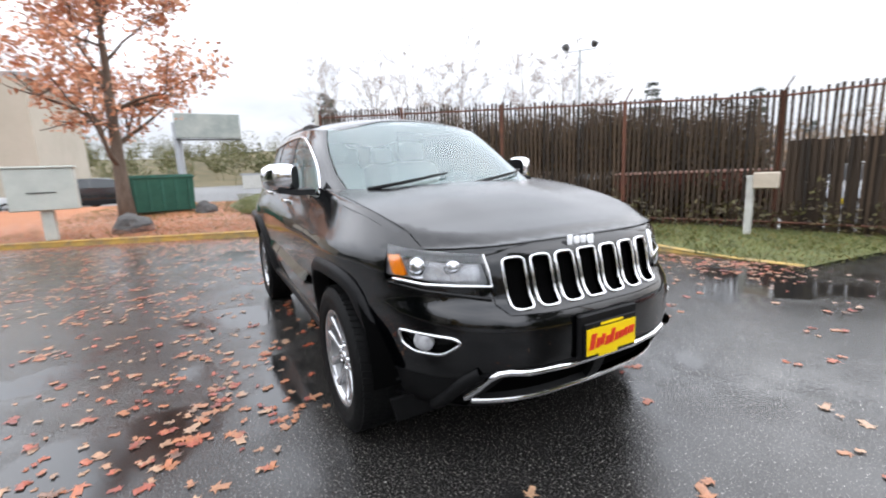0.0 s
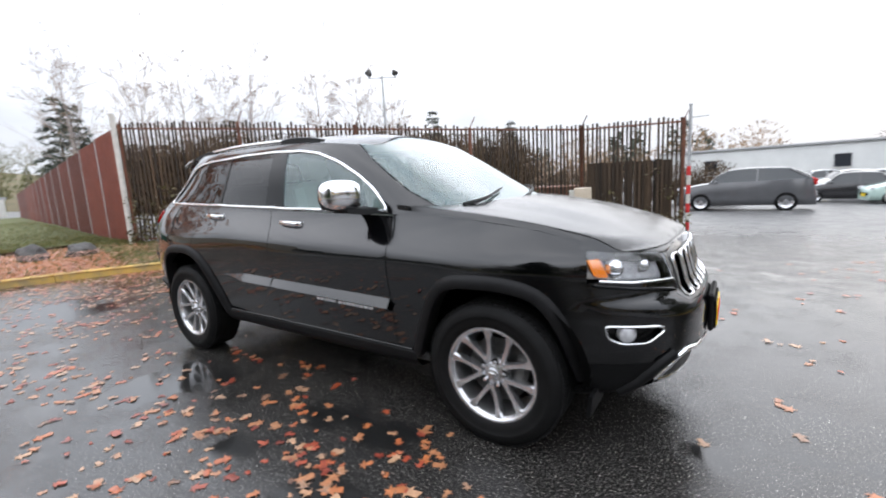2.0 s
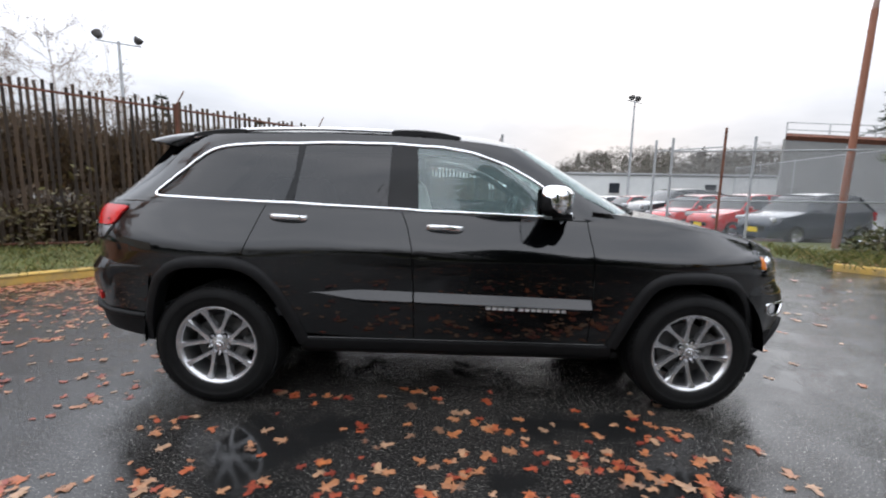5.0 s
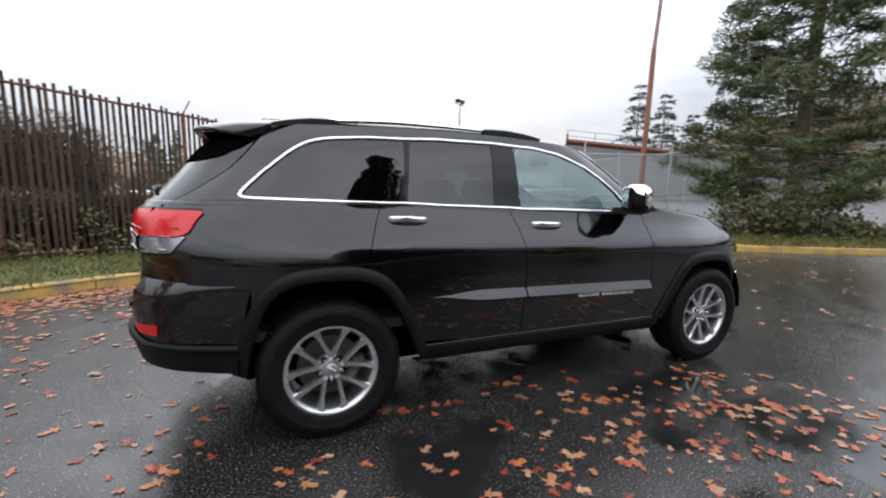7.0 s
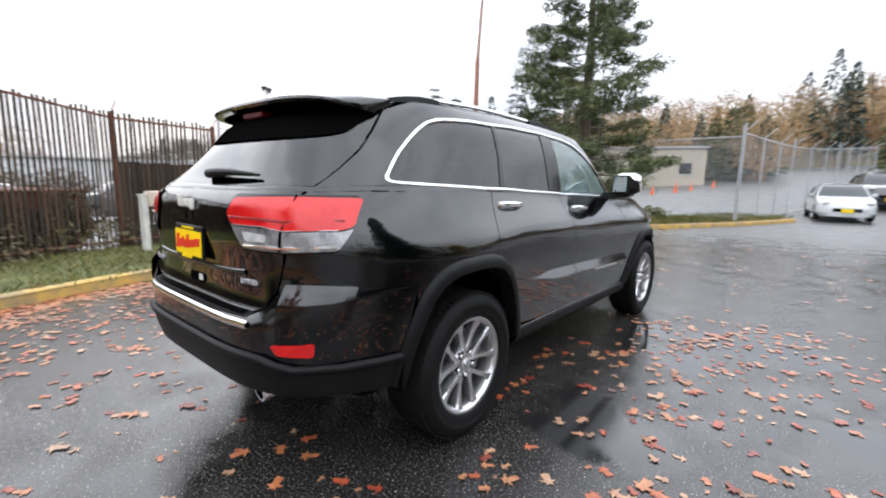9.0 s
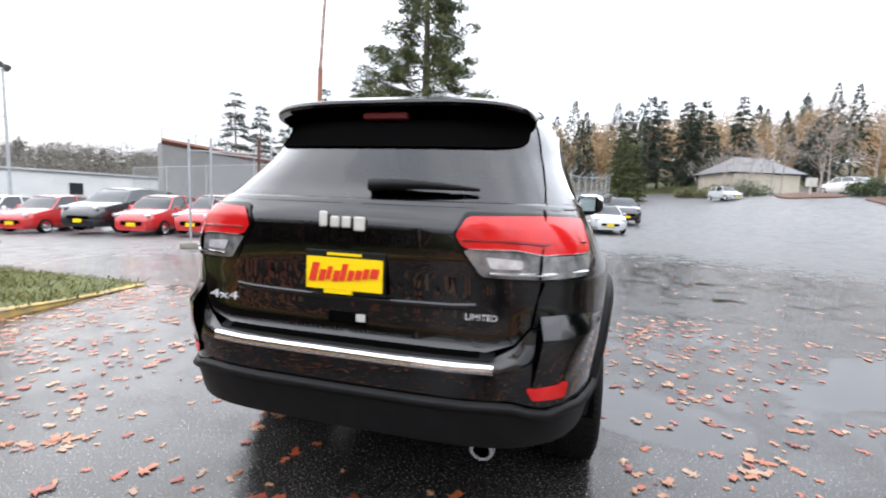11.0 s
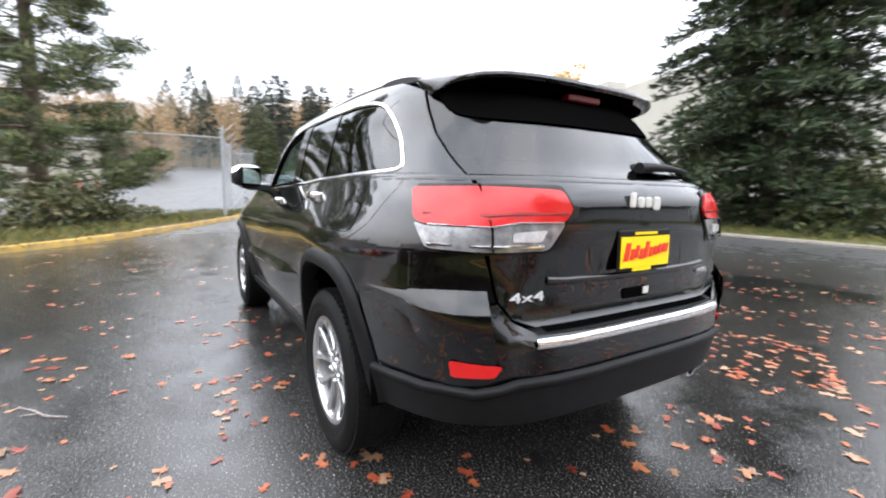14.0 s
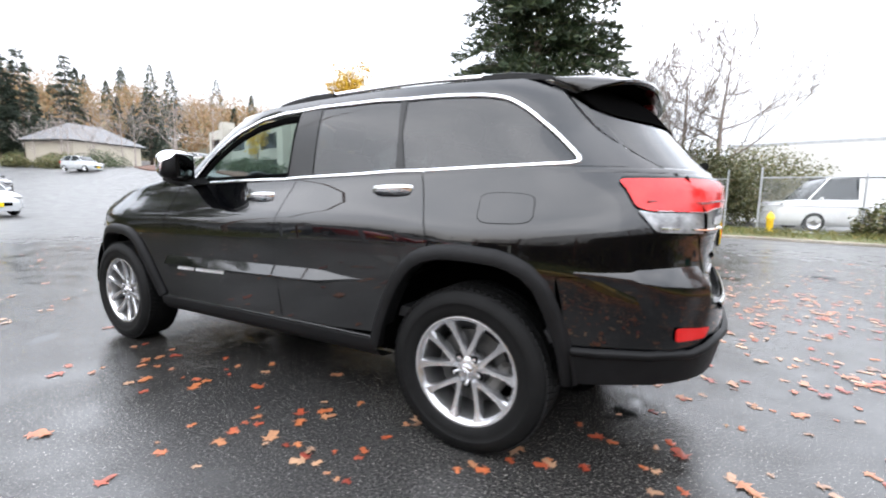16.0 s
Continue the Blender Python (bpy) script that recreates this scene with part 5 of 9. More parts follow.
# rear spoiler: painted upper blade over a black hollow underside
skin, hollow = [], []
for i in range(49):
    a = math.pi * (i / 48 - 0.5) * 0.998
    c = math.cos(a) ** 0.6
    v = math.copysign(abs(math.sin(a)) ** 0.6, a)
    x0 = -1.70
    yr, yl, yb = 0.600 * v, 0.592 * v, 0.568 * v
    zr = roof_z(x0, yr) + 0.002
    xt, zt = -1.795 - 0.305 * c, 1.597 + 0.053 * c
    th = 0.010 + 0.014 * c
    zu = 1.585 - 0.123 * math.cos(a) ** 0.25
    glass = lambda z: top_(*tt(max(0.001, abs(yb)), z)).x
    skin.append([(x0, yr, zr)] + [(x0 + (xt - x0) * k, yr + (yl - yr) * k, zr + (zt - zr) * k + 0.016 * c * math.sin(math.pi * k)) for k in (0.3, 0.6, 0.85)] + [(xt, yl, zt), (xt - 0.004 * c, yl, zt - th * 0.5), (xt + 0.006, yl, zt - th), (xt + 0.05 * c, yl * 0.99, zt - th - 0.004), (x0, yr * 0.98, zr - 0.03)])
    zh = zt - th - 0.004
    xs = [min(glass(z), xt + 0.14 * c) for z in (zh - 0.012, (zh * 0.5 + zu * 0.5), zu)]
    hollow.append([(xt + 0.030 * c, yl * 0.99, zh + 0.003), (xs[0] - 0.010 + 0.03 * c, yb, zh - 0.006), (xs[1] - 0.012, yb, zh * 0.5 + zu * 0.5), (xs[2] - 0.008, yb, zu), (xs[2] + 0.02, yb, zu), (x0 - 0.06, yb * 0.97, zh - 0.004)])
spoiler = part("rear_spoiler", Soup().loft(skin), PAINT, car, "black roof spoiler over the rear window", smooth=40)
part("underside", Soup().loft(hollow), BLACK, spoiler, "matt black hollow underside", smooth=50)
part("brake_light", Soup().box((-2.045, 0, 1.592), (0.05, 0.19, 0.030), 0, 0.006), SHADED_RED, spoiler, "high brake light, red darkened for the spoiler's shade")
# rear wiper
wz = top_(-2.0, 1.30)
s = Soup().lathe([(0.012, 0.0), (0.028, 0.004), (0.030, 0.022), (0.02, 0.034), (0.001, 0.036)], 14, Matrix.Translation((wz.x + 0.03, -0.07, 1.295)) @ Matrix.Rotation(radians(-90), 4, "Y"))
s.tube([(top_(*tt(y, 1.305)).x - 0.028, -y, 1.305 + 0.006 * math.sin(i)) for i, y in enumerate((0.05, 0.15, 0.25, 0.35, 0.44))], [0.022, 0.019, 0.015, 0.011, 0.006], 8)
part("rear_wiper", s, PLASTIC, car, "black rear wiper", smooth=50)
# badges as plain shapes
def bars(name, cells, mk, mat, parent, label):
    """Small raised marks standing for a badge."""
    s = Soup()
    for u, v, w, h in cells:
        mk(s, u, v, w, h)
    return part(name, s, mat, parent, label)


gx = lambda z: low(-2.0, z).x
bars("tailgate_emblem", [(0.085, 0.0, 0.028, 0.055), (0.040, -0.008, 0.034, 0.04), (-0.003, -0.008, 0.034, 0.04), (-0.052, -0.012, 0.04, 0.05)], lambda s, u, v, w, h: s.box((gx(1.18 + v) - 0.006, u, 1.182 + v), (0.014, w, h), 0, 0.005), OLD_WHITE, car, "silver-white emblem shapes on the liftgate")


def letters(name, body, size, depth, mat, parent, at, label):
    """Raised lettering from the built-in font; at maps its x to the right and y up."""
    cu = bpy.data.curves.new(name, "FONT")
    cu.body, cu.size, cu.extrude, cu.resolution_u = body, size, depth, 2
    tmp = bpy.data.objects.new("tmp", cu)
    scene.collection.objects.link(tmp)
    bpy.context.view_layer.update()
    me = bpy.data.meshes.new_from_object(tmp.evaluated_get(bpy.context.evaluated_depsgraph_get()))
    bpy.data.objects.remove(tmp)
    me.transform(at)
    me.materials.clear()
    me.materials.append(mat)
    ob = part(name, me, mat, parent, label)
    return ob


def along_rear(y0, y1, z):
    """A frame for lettering from y0 to y1 that follows the bow of the liftgate."""
    a, b = low(*tl(abs(y0), z)), low(*tl(abs(y1), z))
    ang = math.atan2(b.x - a.x, abs(y1 - y0))
    return Matrix.Translation((a.x - 0.006, y0, z)) @ Matrix.Rotation(ang, 4, "Z") @ Matrix(((0, 0, -1, 0), (-1, 0, 0, 0), (0, 1, 0, 0), (0, 0, 0, 1)))


letters("drive_badge", "4x4", 0.044, 0.003, SOFT_BADGE, car, along_rear(0.605, 0.47, 0.852) @ Matrix.Scale(2.1, 4, (1, 0, 0)), "chrome 4x4 lettering")
letters("trim_badge", "LIMITED", 0.030, 0.002, SOFT_BADGE, car, along_rear(-0.425, -0.55, 0.870), "chrome LIMITED lettering")
# number plates with a dealer insert (plain marks)
def number_plate(x, z, sg, lean):
    root = part("number_plate", Soup().box((0, 0, 0), (0.012, 0.305, 0.152), 0, 0.004, Matrix.Translation((x, 0, z)) @ Matrix.Rotation(lean, 4, "Y")), PLASTIC, car, "yellow dealer plate in a black frame")
    mm = Matrix.Translation((x, 0, z)) @ Matrix.Rotation(lean, 4, "Y")
    o = 0.0085 * sg
    part("insert", Soup().box((o, 0, -0.004), (0.004, 0.288, 0.112), 0, 0, mm), PLATE_Y, root, "yellow card insert")
    part("tab", Soup().box((o, 0, 0.064), (0.004, 0.13, 0.009), 0, 0, mm), PLATE_Y, root)
    part("tab", Soup().box((o, -0.02 * sg, -0.068), (0.004, 0.11, 0.013), 0, 0, mm), PLATE_Y, root)
    y = -0.125
    for k, (w, h, dz) in enumerate(((0.026, 0.066, 0.008), (0.022, 0.040, -0.004), (0.018, 0.046, 0.004), (0.022, 0.038, -0.006), (0.020, 0.060, 0.006), (0.020, 0.036, -0.004), (0.022, 0.034, -0.002), (0.020, 0.036, 0.002), (0.030, 0.034, 0.004))):
        u = [(-w / 2 - h * 0.12, -h / 2), (w / 2 - h * 0.12, -h / 2), (w / 2 + h * 0.12, h / 2), (-w / 2 + h * 0.12, h / 2)]
        ring = lambda ox: [mm @ Vector((ox, sg * (y + w / 2 + a), -0.004 + dz + b + 0.05 * (y + 0.01))) for a, b in u]
        part("red_mark", Soup().loft([ring(o * 1.2), ring(o * 1.65)]), INK_RED, root)
        y += w + 0.007


number_plate(low(-2.0, 1.0).x - 0.012, 0.998, -1, 0.02)
number_plate(low(2.0, 0.6).x + 0.030, 0.585, 1, 0.0)
part("plate_bracket", Soup().box((low(2.0, 0.6).x + 0.012, 0, 0.598), (0.026, 0.34, 0.20), 0, 0.008), PLASTIC, car, "black front plate bracket")
# plate recess shade line and latch on the liftgate
strip("gate_handle_bar", low, [tl(0.46, 0.916), tl(0.38, 0.910), tl(0.2, 0.906), (-2.0, 0.906)], 0.026, 0.009, PAINT, car, joined=True, label="moulded bar under the plate")
part("gate_latch", Soup().box((gx(0.83) - 0.002, 0.0, 0.832), (0.012, 0.15, 0.04), 0, 0.004), BLACK, car, "dark latch recess")
part("latch_tag", Soup().box((gx(0.83) - 0.010, -0.055, 0.838), (0.006, 0.035, 0.028), 0, 0.002), OLD_WHITE, car, "small white tag")
# hood emblem
bars("hood_emblem", [(-0.075, 0.0, 0.026, 0.045), (-0.036, -0.004, 0.03, 0.034), (0.003, -0.004, 0.03, 0.034), (0.046, -0.008, 0.034, 0.042)], lambda s, u, v, w, h: s.box((2.216, u, 0.979 + v), (0.014, w, h), 0, 0.004), BADGE, car, "chrome emblem shapes on the hood edge")
# flank marks
for sg in (1, -1):
    for cells in ([0.20 + 0.036 * i for i in range(5)], [0.40 + 0.037 * i for i in range(8)]):
        s = Soup()
        for xx in cells:
            xm = xx if sg < 0 else 0.905 - xx
            q = low(*side(low, xm, 0.632))
            s.box((xm, (q.y + 0.003) * sg, 0.634 - 0.028 * (xm - 0.45)), (0.028, 0.007, 0.026), 0, 0.002)
        part("flank_badge", s, BADGE, car, "row of small chrome marks on the front door")
# door moulding with a bright upper facet
mould = []
for i in range(31):
    x = -0.88 + (0.825 + 0.88) * i / 30
    mould.append((x, 0.722 - 0.03 * (x + 0.88), 0.052 * (1 - smoothstep(-0.55, -0.88, x)) + 0.002))
for lo_x, hi_x, nm in ((-0.88, -0.262, "rear_door_moulding"), (-0.250, 0.82, "front_door_moulding")):
    for sg in (1, -1):
        rings = []
        for x, z, h in mould + [(lo_x, 0.722 - 0.03 * (lo_x + 0.88), 0.002 if lo_x < -0.8 else 0.052), (hi_x, 0.722 - 0.03 * (hi_x + 0.88), 0.052)]:
            if lo_x - 1e-6 <= x <= hi_x + 1e-6:
                a, b, c = (low(*side(low, x, zz)) for zz in (z + h * 0.55, z - h * 0.45, z - h * 0.95))
                rings.append([(a.x, (a.y + 0.0005) * sg, a.z), (b.x, (b.y + 0.72 * h) * sg, b.z), (b.x, (b.y + 0.72 * h - 0.003) * sg, b.z - 0.006), (c.x, (c.y + 0.0005) * sg, c.z)])
        rings.sort(key=lambda r: r[0][0])
        part(nm, Soup().loft(rings, closed=False), PAINT, car, "raised door moulding", smooth=30)
# sills
for sg in (1, -1):
    rings = []
    for i in range(21):
        x = -0.95 + 1.92 * i / 20
        z0 = 0.42 - 0.012 * (x + 0.95)
        q = low(*side(low, x, 0.41))
        rings.append([(x, (q.y - 0.01) * sg, z0 + 0.01), (x, (q.y + 0.018) * sg, z0 - 0.005), (x, (q.y + 0.014) * sg, z0 - 0.05), (x, (q.y - 0.03) * sg, z0 - 0.10), (x, (q.y - 0.14) * sg, z0 - 0.12)])
    part("sill", Soup().loft(rings, closed=False), PLASTIC, car, "matt black side sill", smooth=40)
    strip("sill_highlight", low, blend_side([(-0.92, 0.425), (-0.3, 0.418), (0.3, 0.41), (0.93, 0.402)]), 0.012, 0.008, PAINT, car, sides=(sg,))
# wheel-arch flares
def flare(arch, name):
    for sg in (1, -1):
        rings = []
        P = [Vector(p) for p in arch]
        cx = sum(p.x for p in P) / len(P)
        for i, p in enumerate(P):
            t = (P[min(i + 1, len(P) - 1)] - P[max(i - 1, 0)]).normalized()
            o = Vector((-t.y, t.x))
            if o.dot(p - Vector((cx, 0.45))) < 0:
                o = -o
            def at_(d, h):
                q = p + o * d
                b = low(*side(low, q.x, max(0.27, q.y)))
                n_ = normal_at(low, *side(low, q.x, max(0.27, q.y)))
                if n_.y < 0:
                    n_ = -n_
                r = b + n_ * h
                return (r.x, r.y * sg, r.z)
            rings.append([at_(0.030, 0.0005), at_(0.024, 0.014), at_(0.008, 0.024), at_(-0.018, 0.030), at_(-0.034, 0.026), at_(-0.040, 0.008), at_(-0.040, -0.06)])
        part(name, Soup().loft(rings, closed=False), PLASTIC, car, "matt black wheel arch flare", smooth=50)


flare(ARCH_R, "rear_arch_flare")
flare(ARCH_F, "front_arch_flare")
# handles, fuel door, mirrors
for sg in (1, -1):
    for x0, x1, z in ((-1.135, -0.90, 1.165), (-0.19, 0.045, 1.118)):
        xm = (x0 + x1) / 2
        q = low(*side(low, xm, z))
        pts = [(x0, q.y - 0.004, z + 0.003), (x0 + 0.03, q.y + 0.026, z + 0.006), (xm, q.y + 0.036, z + 0.004), (x1 - 0.03, q.y + 0.026, z - 0.002), (x1, q.y - 0.004, z - 0.004)]
        rings = []
        for p in catmull([Vector(p) for p in pts], 0.02):
            rings.append([(p.x, (p.y + a) * sg, p.z + b) for a, b in ((-0.007, -0.011), (0.004, -0.013), (0.008, -0.004), (0.008, 0.006), (0.003, 0.014), (-0.007, 0.012))])
        hd = part("door_handle", Soup().loft(rings), CHROME, car, "chrome door handle", smooth=50)
        part("handle_cup", Soup().lathe([(0.001, -0.006), (0.03, -0.002), (0.045, 0.0035)], 16, Matrix.Translation((xm + 0.01, (q.y - 0.001) * sg, z - 0.018)) @ Matrix.Rotation(radians(-90 * sg), 4, "X") @ Matrix.Diagonal((1.5, 0.75, 1, 1))), BLACK, hd, "dark finger recess", smooth=60)
    # mirror: chrome shell open to the rear, glass set inside a black rim
    y0 = 0.862
    shell = []
    for t in (0.0, 0.12, 0.4, 0.7, 0.9, 1.0):
        yy = y0 + 0.03 + 0.215 * t
        k = (0.80, 0.95, 1.0, 0.97, 0.80, 0.45)[len(shell)]
        hx, hz_ = 0.098 * k, 0.088 * k
        cx, cz = 0.600 - 0.008 * t, 1.292 + 0.004 * t
        shell.append([(cx + hx * math.copysign(abs(math.cos(a)) ** 0.65, math.cos(a)) * (1.0 if math.cos(a) > 0 else 0.55), yy * sg, cz + hz_ * math.copysign(abs(math.sin(a)) ** 0.6, math.sin(a))) for a in [2 * math.pi * i / 24 for i in range(24)]])
    mir = part("door_mirror", Soup().loft(shell), PLASTIC, car, "door mirror with bright chrome cap", smooth=50)
    cap = [[(0.600 - 0.008 * t + (p[0] - 0.600 + 0.008 * t) * 1.04 + 0.002, p[1] + 0.003 * sg * t, 1.292 + (p[2] - 1.292) * 1.04) for p in r[-3:] + r[:10]] for t, r in zip((0.0, 0.12, 0.4, 0.7, 0.9, 1.0), shell)]
    tip = [tuple(sum(p[k] for p in cap[-1]) / len(cap[-1]) for k in range(3))] * len(cap[-1])
    cap_ob = part("mirror_cap", Soup().loft(cap + [[(p[0], p[1] + 0.004 * sg, p[2]) for p in tip]], closed=False), CHROME, mir, "chrome mirror cap", smooth=60)
    rear = lambda t, o: 0.600 - 0.008 * t - 0.054 - o
    rim_ob = part("mirror_frame", Soup().loft([[(rear(t, -0.012), (y0 + 0.03 + 0.215 * t) * sg, 1.292 + v) for t, v in ((0.04, -0.078), (0.93, -0.074), (0.93, 0.074), (0.04, 0.078))], [(rear(t, 0.006), (y0 + 0.03 + 0.215 * t) * sg, 1.292 + v) for t, v in ((0.08, -0.070), (0.90, -0.066), (0.90, 0.066), (0.08, 0.070))]]), GLOSS_BLACK, mir, "black mirror rim")
    glass_ob = part("mirror_glass", Soup().add([(rear(t, 0.008), (y0 + 0.03 + 0.215 * t) * sg, 1.292 + v) for t, v in ((0.13, -0.060), (0.86, -0.058), (0.86, 0.058), (0.13, 0.060))], [(0, 1, 2, 3) if sg < 0 else (3, 2, 1, 0)]), MIRROR_SILVER, mir)
    # the whole head sweeps back from its foot
    hinge = Vector((0.61, (y0 + 0.02) * sg, 0))
    for ob in (mir, cap_ob, rim_ob, glass_ob):
        ob.data.transform(Matrix.Translation(hinge) @ Matrix.Rotation(radians(30 * sg), 4, "Z") @ Matrix.Translation(-hinge))
    part("mirror_base", Soup().loft([[(0.60 + dx, (y0 - 0.075 + 0.12 * t) * sg, z_ + 0.004 * t) for dx, z_ in ((0.08, 1.175), (0.07, 1.212), (-0.06, 1.222), (-0.07, 1.182))] for t in (0, 1)] + [[(0.585 + dx, (y0 + 0.15) * sg, z_) for dx, z_ in ((0.06, 1.198), (0.06, 1.225), (-0.05, 1.225), (-0.05, 1.198))]]), PLASTIC, mir, "black mirror foot", smooth=40)
fd = rounded([side(low, -1.49, 1.155), side(low, -1.725, 1.152), side(low, -1.73, 1.035), side(low, -1.50, 1.03)], 0.03, 5)
panel("fuel_door", low, fd, PAINT, car, off=0.0015, rim=0.012, sides=(1,), step=0.03, label="rounded fuel door")
strip("fuel_door_gap", low, dense(fd, 0.03), 0.006, 0.0012, BLACK, car, sides=(1,), closed=True)
# exhaust tip
part("exhaust_tip", Soup().lathe([(0.030, 0.0), (0.040, 0.0), (0.043, 0.006), (0.043, 0.16), (0.036, 0.16), (0.033, 0.01)], 20, Matrix.Translation((-2.345, -0.50, 0.415)) @ Matrix.Rotation(radians(80), 4, "Y")), CHROME, car, "chrome exhaust tip", smooth=50)
# front wipers
for y0_, y1_ in ((0.05, 0.62), (-0.60, -0.05)):
    pts = []
    for i in range(7):
        y = y0_ + (y1_ - y0_) * i / 6
        q = top_(*tn(abs(y), 1.20 + 0.012 * i))
        pts.append((q.x + 0.025, y, 1.21 + 0.012 * i))
    part("front_wiper", Soup().tube(pts, [0.012, 0.012, 0.011, 0.01, 0.009, 0.008, 0.006], 6), PLASTIC, car, "black windscreen wiper", smooth=50)
part("cowl", Soup().loft([[(top_(*tn(abs(y), 1.19)).x + dx, y, zz) for dx, zz in ((-0.04, 1.175), (0.01, 1.195), (0.05, 1.19), (0.10, 1.165))] for y in [-0.72 + 0.09 * i for i in range(17)]], closed=False), PLASTIC, car, "black cowl under the windscreen", smooth=60)

# dark inner shell, floor and wheel wells close the body
s = Soup()
s.box((0, 0, 0.36), (3.9, 1.30, 0.20), 0, 0.04)
s.box((-0.02, 0, 0.44), (1.75, 1.62, 0.16), 0, 0.02)
s.box((2.0, 0, 0.55), (0.3, 1.30, 0.5), 0, 0.05)
s.box((1.45, 0, 0.86), (1.0, 1.10, 0.36), 0, 0.05)
s.box((-2.1, 0, 0.62), (0.42, 1.36, 0.42), 0, 0.05)
s.box((-1.45, 0, 0.75), (0.95, 1.12, 0.40), 0, 0.05)
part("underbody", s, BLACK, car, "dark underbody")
for wx in (1.4575, -1.4575):
    for sg in (1, -1):
        s = Soup()
        rings = []
        for i in range(25):
            a = math.pi * (-0.01 + 1.02 * i / 24)
            rings.append([(wx + 0.455 * math.cos(a), sg * (0.895 - d), 0.40 + 0.47 * math.sin(a)) for d in (0.0, 0.1, 0.2, 0.34)] + [(wx + 0.1 * math.cos(a), sg * 0.555, 0.40 + 0.1 * math.sin(a))])
        s.loft(rings, closed=False)
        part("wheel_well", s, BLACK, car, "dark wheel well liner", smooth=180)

# ---- wheels ----
DISC = rough_paint("brushed_brake_steel", (0.035, 0.035, 0.035), (0.08, 0.078, 0.075), 20, 0.45, 0.1, 90, metal=0.5)


def build_wheel():
    """Wheel with its axis along y, outer face towards -y; returns its meshes."""
    turn = Matrix.Rotation(radians(90), 4, "X")
    tyre = Soup().lathe([(0.240, 0.100), (0.250, 0.114), (0.262, 0.121), (0.285, 0.126), (0.305, 0.1265), (0.308, 0.129), (0.328, 0.128), (0.332, 0.125), (0.352, 0.117), (0.365, 0.102), (0.3705, 0.06), (0.3715, 0.0), (0.3705, -0.06), (0.365, -0.102), (0.352, -0.117), (0.328, -0.126), (0.285, -0.124), (0.250, -0.112), (0.240, -0.10)], 72, turn)
    tread = Soup()
    for i in range(72):
        a = 2 * math.pi * i / 72
        for w, off in ((-0.085, 0.0), (-0.03, 0.5), (0.03, 0.0), (0.085, 0.5)):
            aa = a + off * 2 * math.pi / 72
            m_ = Matrix.Rotation(aa, 4, "Y") @ Matrix.Translation((0, w, 0.3705))
            tread.box((0, 0, 0), (0.026, 0.040 if abs(w) > 0.05 else 0.046, 0.008), 0.25 if w > 0 else -0.25, 0, m_)
    barrel = Soup().lathe([(0.236, 0.104), (0.226, 0.092), (0.219, 0.06), (0.212, -0.10), (0.238, -0.11)], 64, turn)
    lip = Soup().lathe([(0.222, 0.090), (0.231, 0.106), (0.241, 0.114), (0.247, 0.112), (0.248, 0.104), (0.244, 0.098)], 72, turn)
    spokes = []
    for i in range(5):
        base = 2 * math.pi * i / 5
        for k in (-1, 1):
            rings = []
            for t in (0, 0.12, 0.3, 0.5, 0.7, 0.85, 0.95, 1.0):
                r = 0.056 + (0.232 - 0.056) * t
                lat = k * (0.036 + 0.030 * t ** 1.15)
                c = Vector((math.sin(base) * r * math.cos(0.25 * t) + math.cos(base) * lat, 0, math.cos(base) * r * math.cos(0.25 * t) - math.sin(base) * lat))
                tan = Vector((math.cos(base), 0, -math.sin(base)))
                w = 0.0165 - 0.0030 * math.sin(math.pi * min(1.0, t * 1.15)) + 0.012 * smoothstep(0.72, 1.0, t)
                d0 = 0.082 + 0.022 * t ** 1.6 - 0.004 * math.sin(math.pi * t)
                ridge = 0.0025 * math.sin(math.pi * min(1, t * 1.05))
                rings.append([c + tan * (-w) + Vector((0, -(d0 - 0.009), 0)), c + tan * (-w * 0.72) + Vector((0, -d0, 0)), c + tan * (k * w * 0.25) + Vector((0, -(d0 - ridge), 0)), c + tan * (w * 0.72) + Vector((0, -d0, 0)), c + tan * w + Vector((0, -(d0 - 0.009), 0)), c + tan * w * 0.85 + Vector((0, -(d0 - 0.050), 0)), c + tan * (-w * 0.85) + Vector((0, -(d0 - 0.050), 0))])
            spokes.append(("spoke", Soup().loft(rings), SATIN, 30, ""))
    hub = Soup().lathe([(0.001, 0.092), (0.026, 0.091), (0.030, 0.088), (0.031, 0.079), (0.046, 0.076), (0.062, 0.070), (0.072, 0.062), (0.078, 0.03)], 40, turn)
    emblem = Soup().box((0, -0.0925, 0), (0.034, 0.003, 0.012), 0, 0.0012)
    nuts = []
    for i in range(5):
        a = 2 * math.pi * i / 5
        at_nut = turn @ Matrix.Translation((0.0625 * math.sin(a), 0.0625 * math.cos(a), 0))
        nuts.append(("nut_pocket", Soup().lathe([(0.0195, 0.0765), (0.0175, 0.0755), (0.0165, 0.0735), (0.001, 0.0735)], 16, at_nut), BLACK, 50, ""))
        nuts.append(("wheel_nut", Soup().lathe([(0.001, 0.088), (0.008, 0.087), (0.011, 0.082), (0.0118, 0.060)], 10, at_nut), CHROME, 50, ""))
    disc = Soup().lathe([(0.06, 0.022), (0.085, 0.022), (0.09, 0.012), (0.168, 0.012), (0.168, -0.012), (0.06, -0.012)], 48, turn, closed=True)
    calip = Soup().box((0.128, -0.012, 0.05), (0.072, 0.075, 0.17), 0, 0.02)
    back = Soup().lathe([(0.001, -0.07), (0.20, -0.07)], 32, turn)
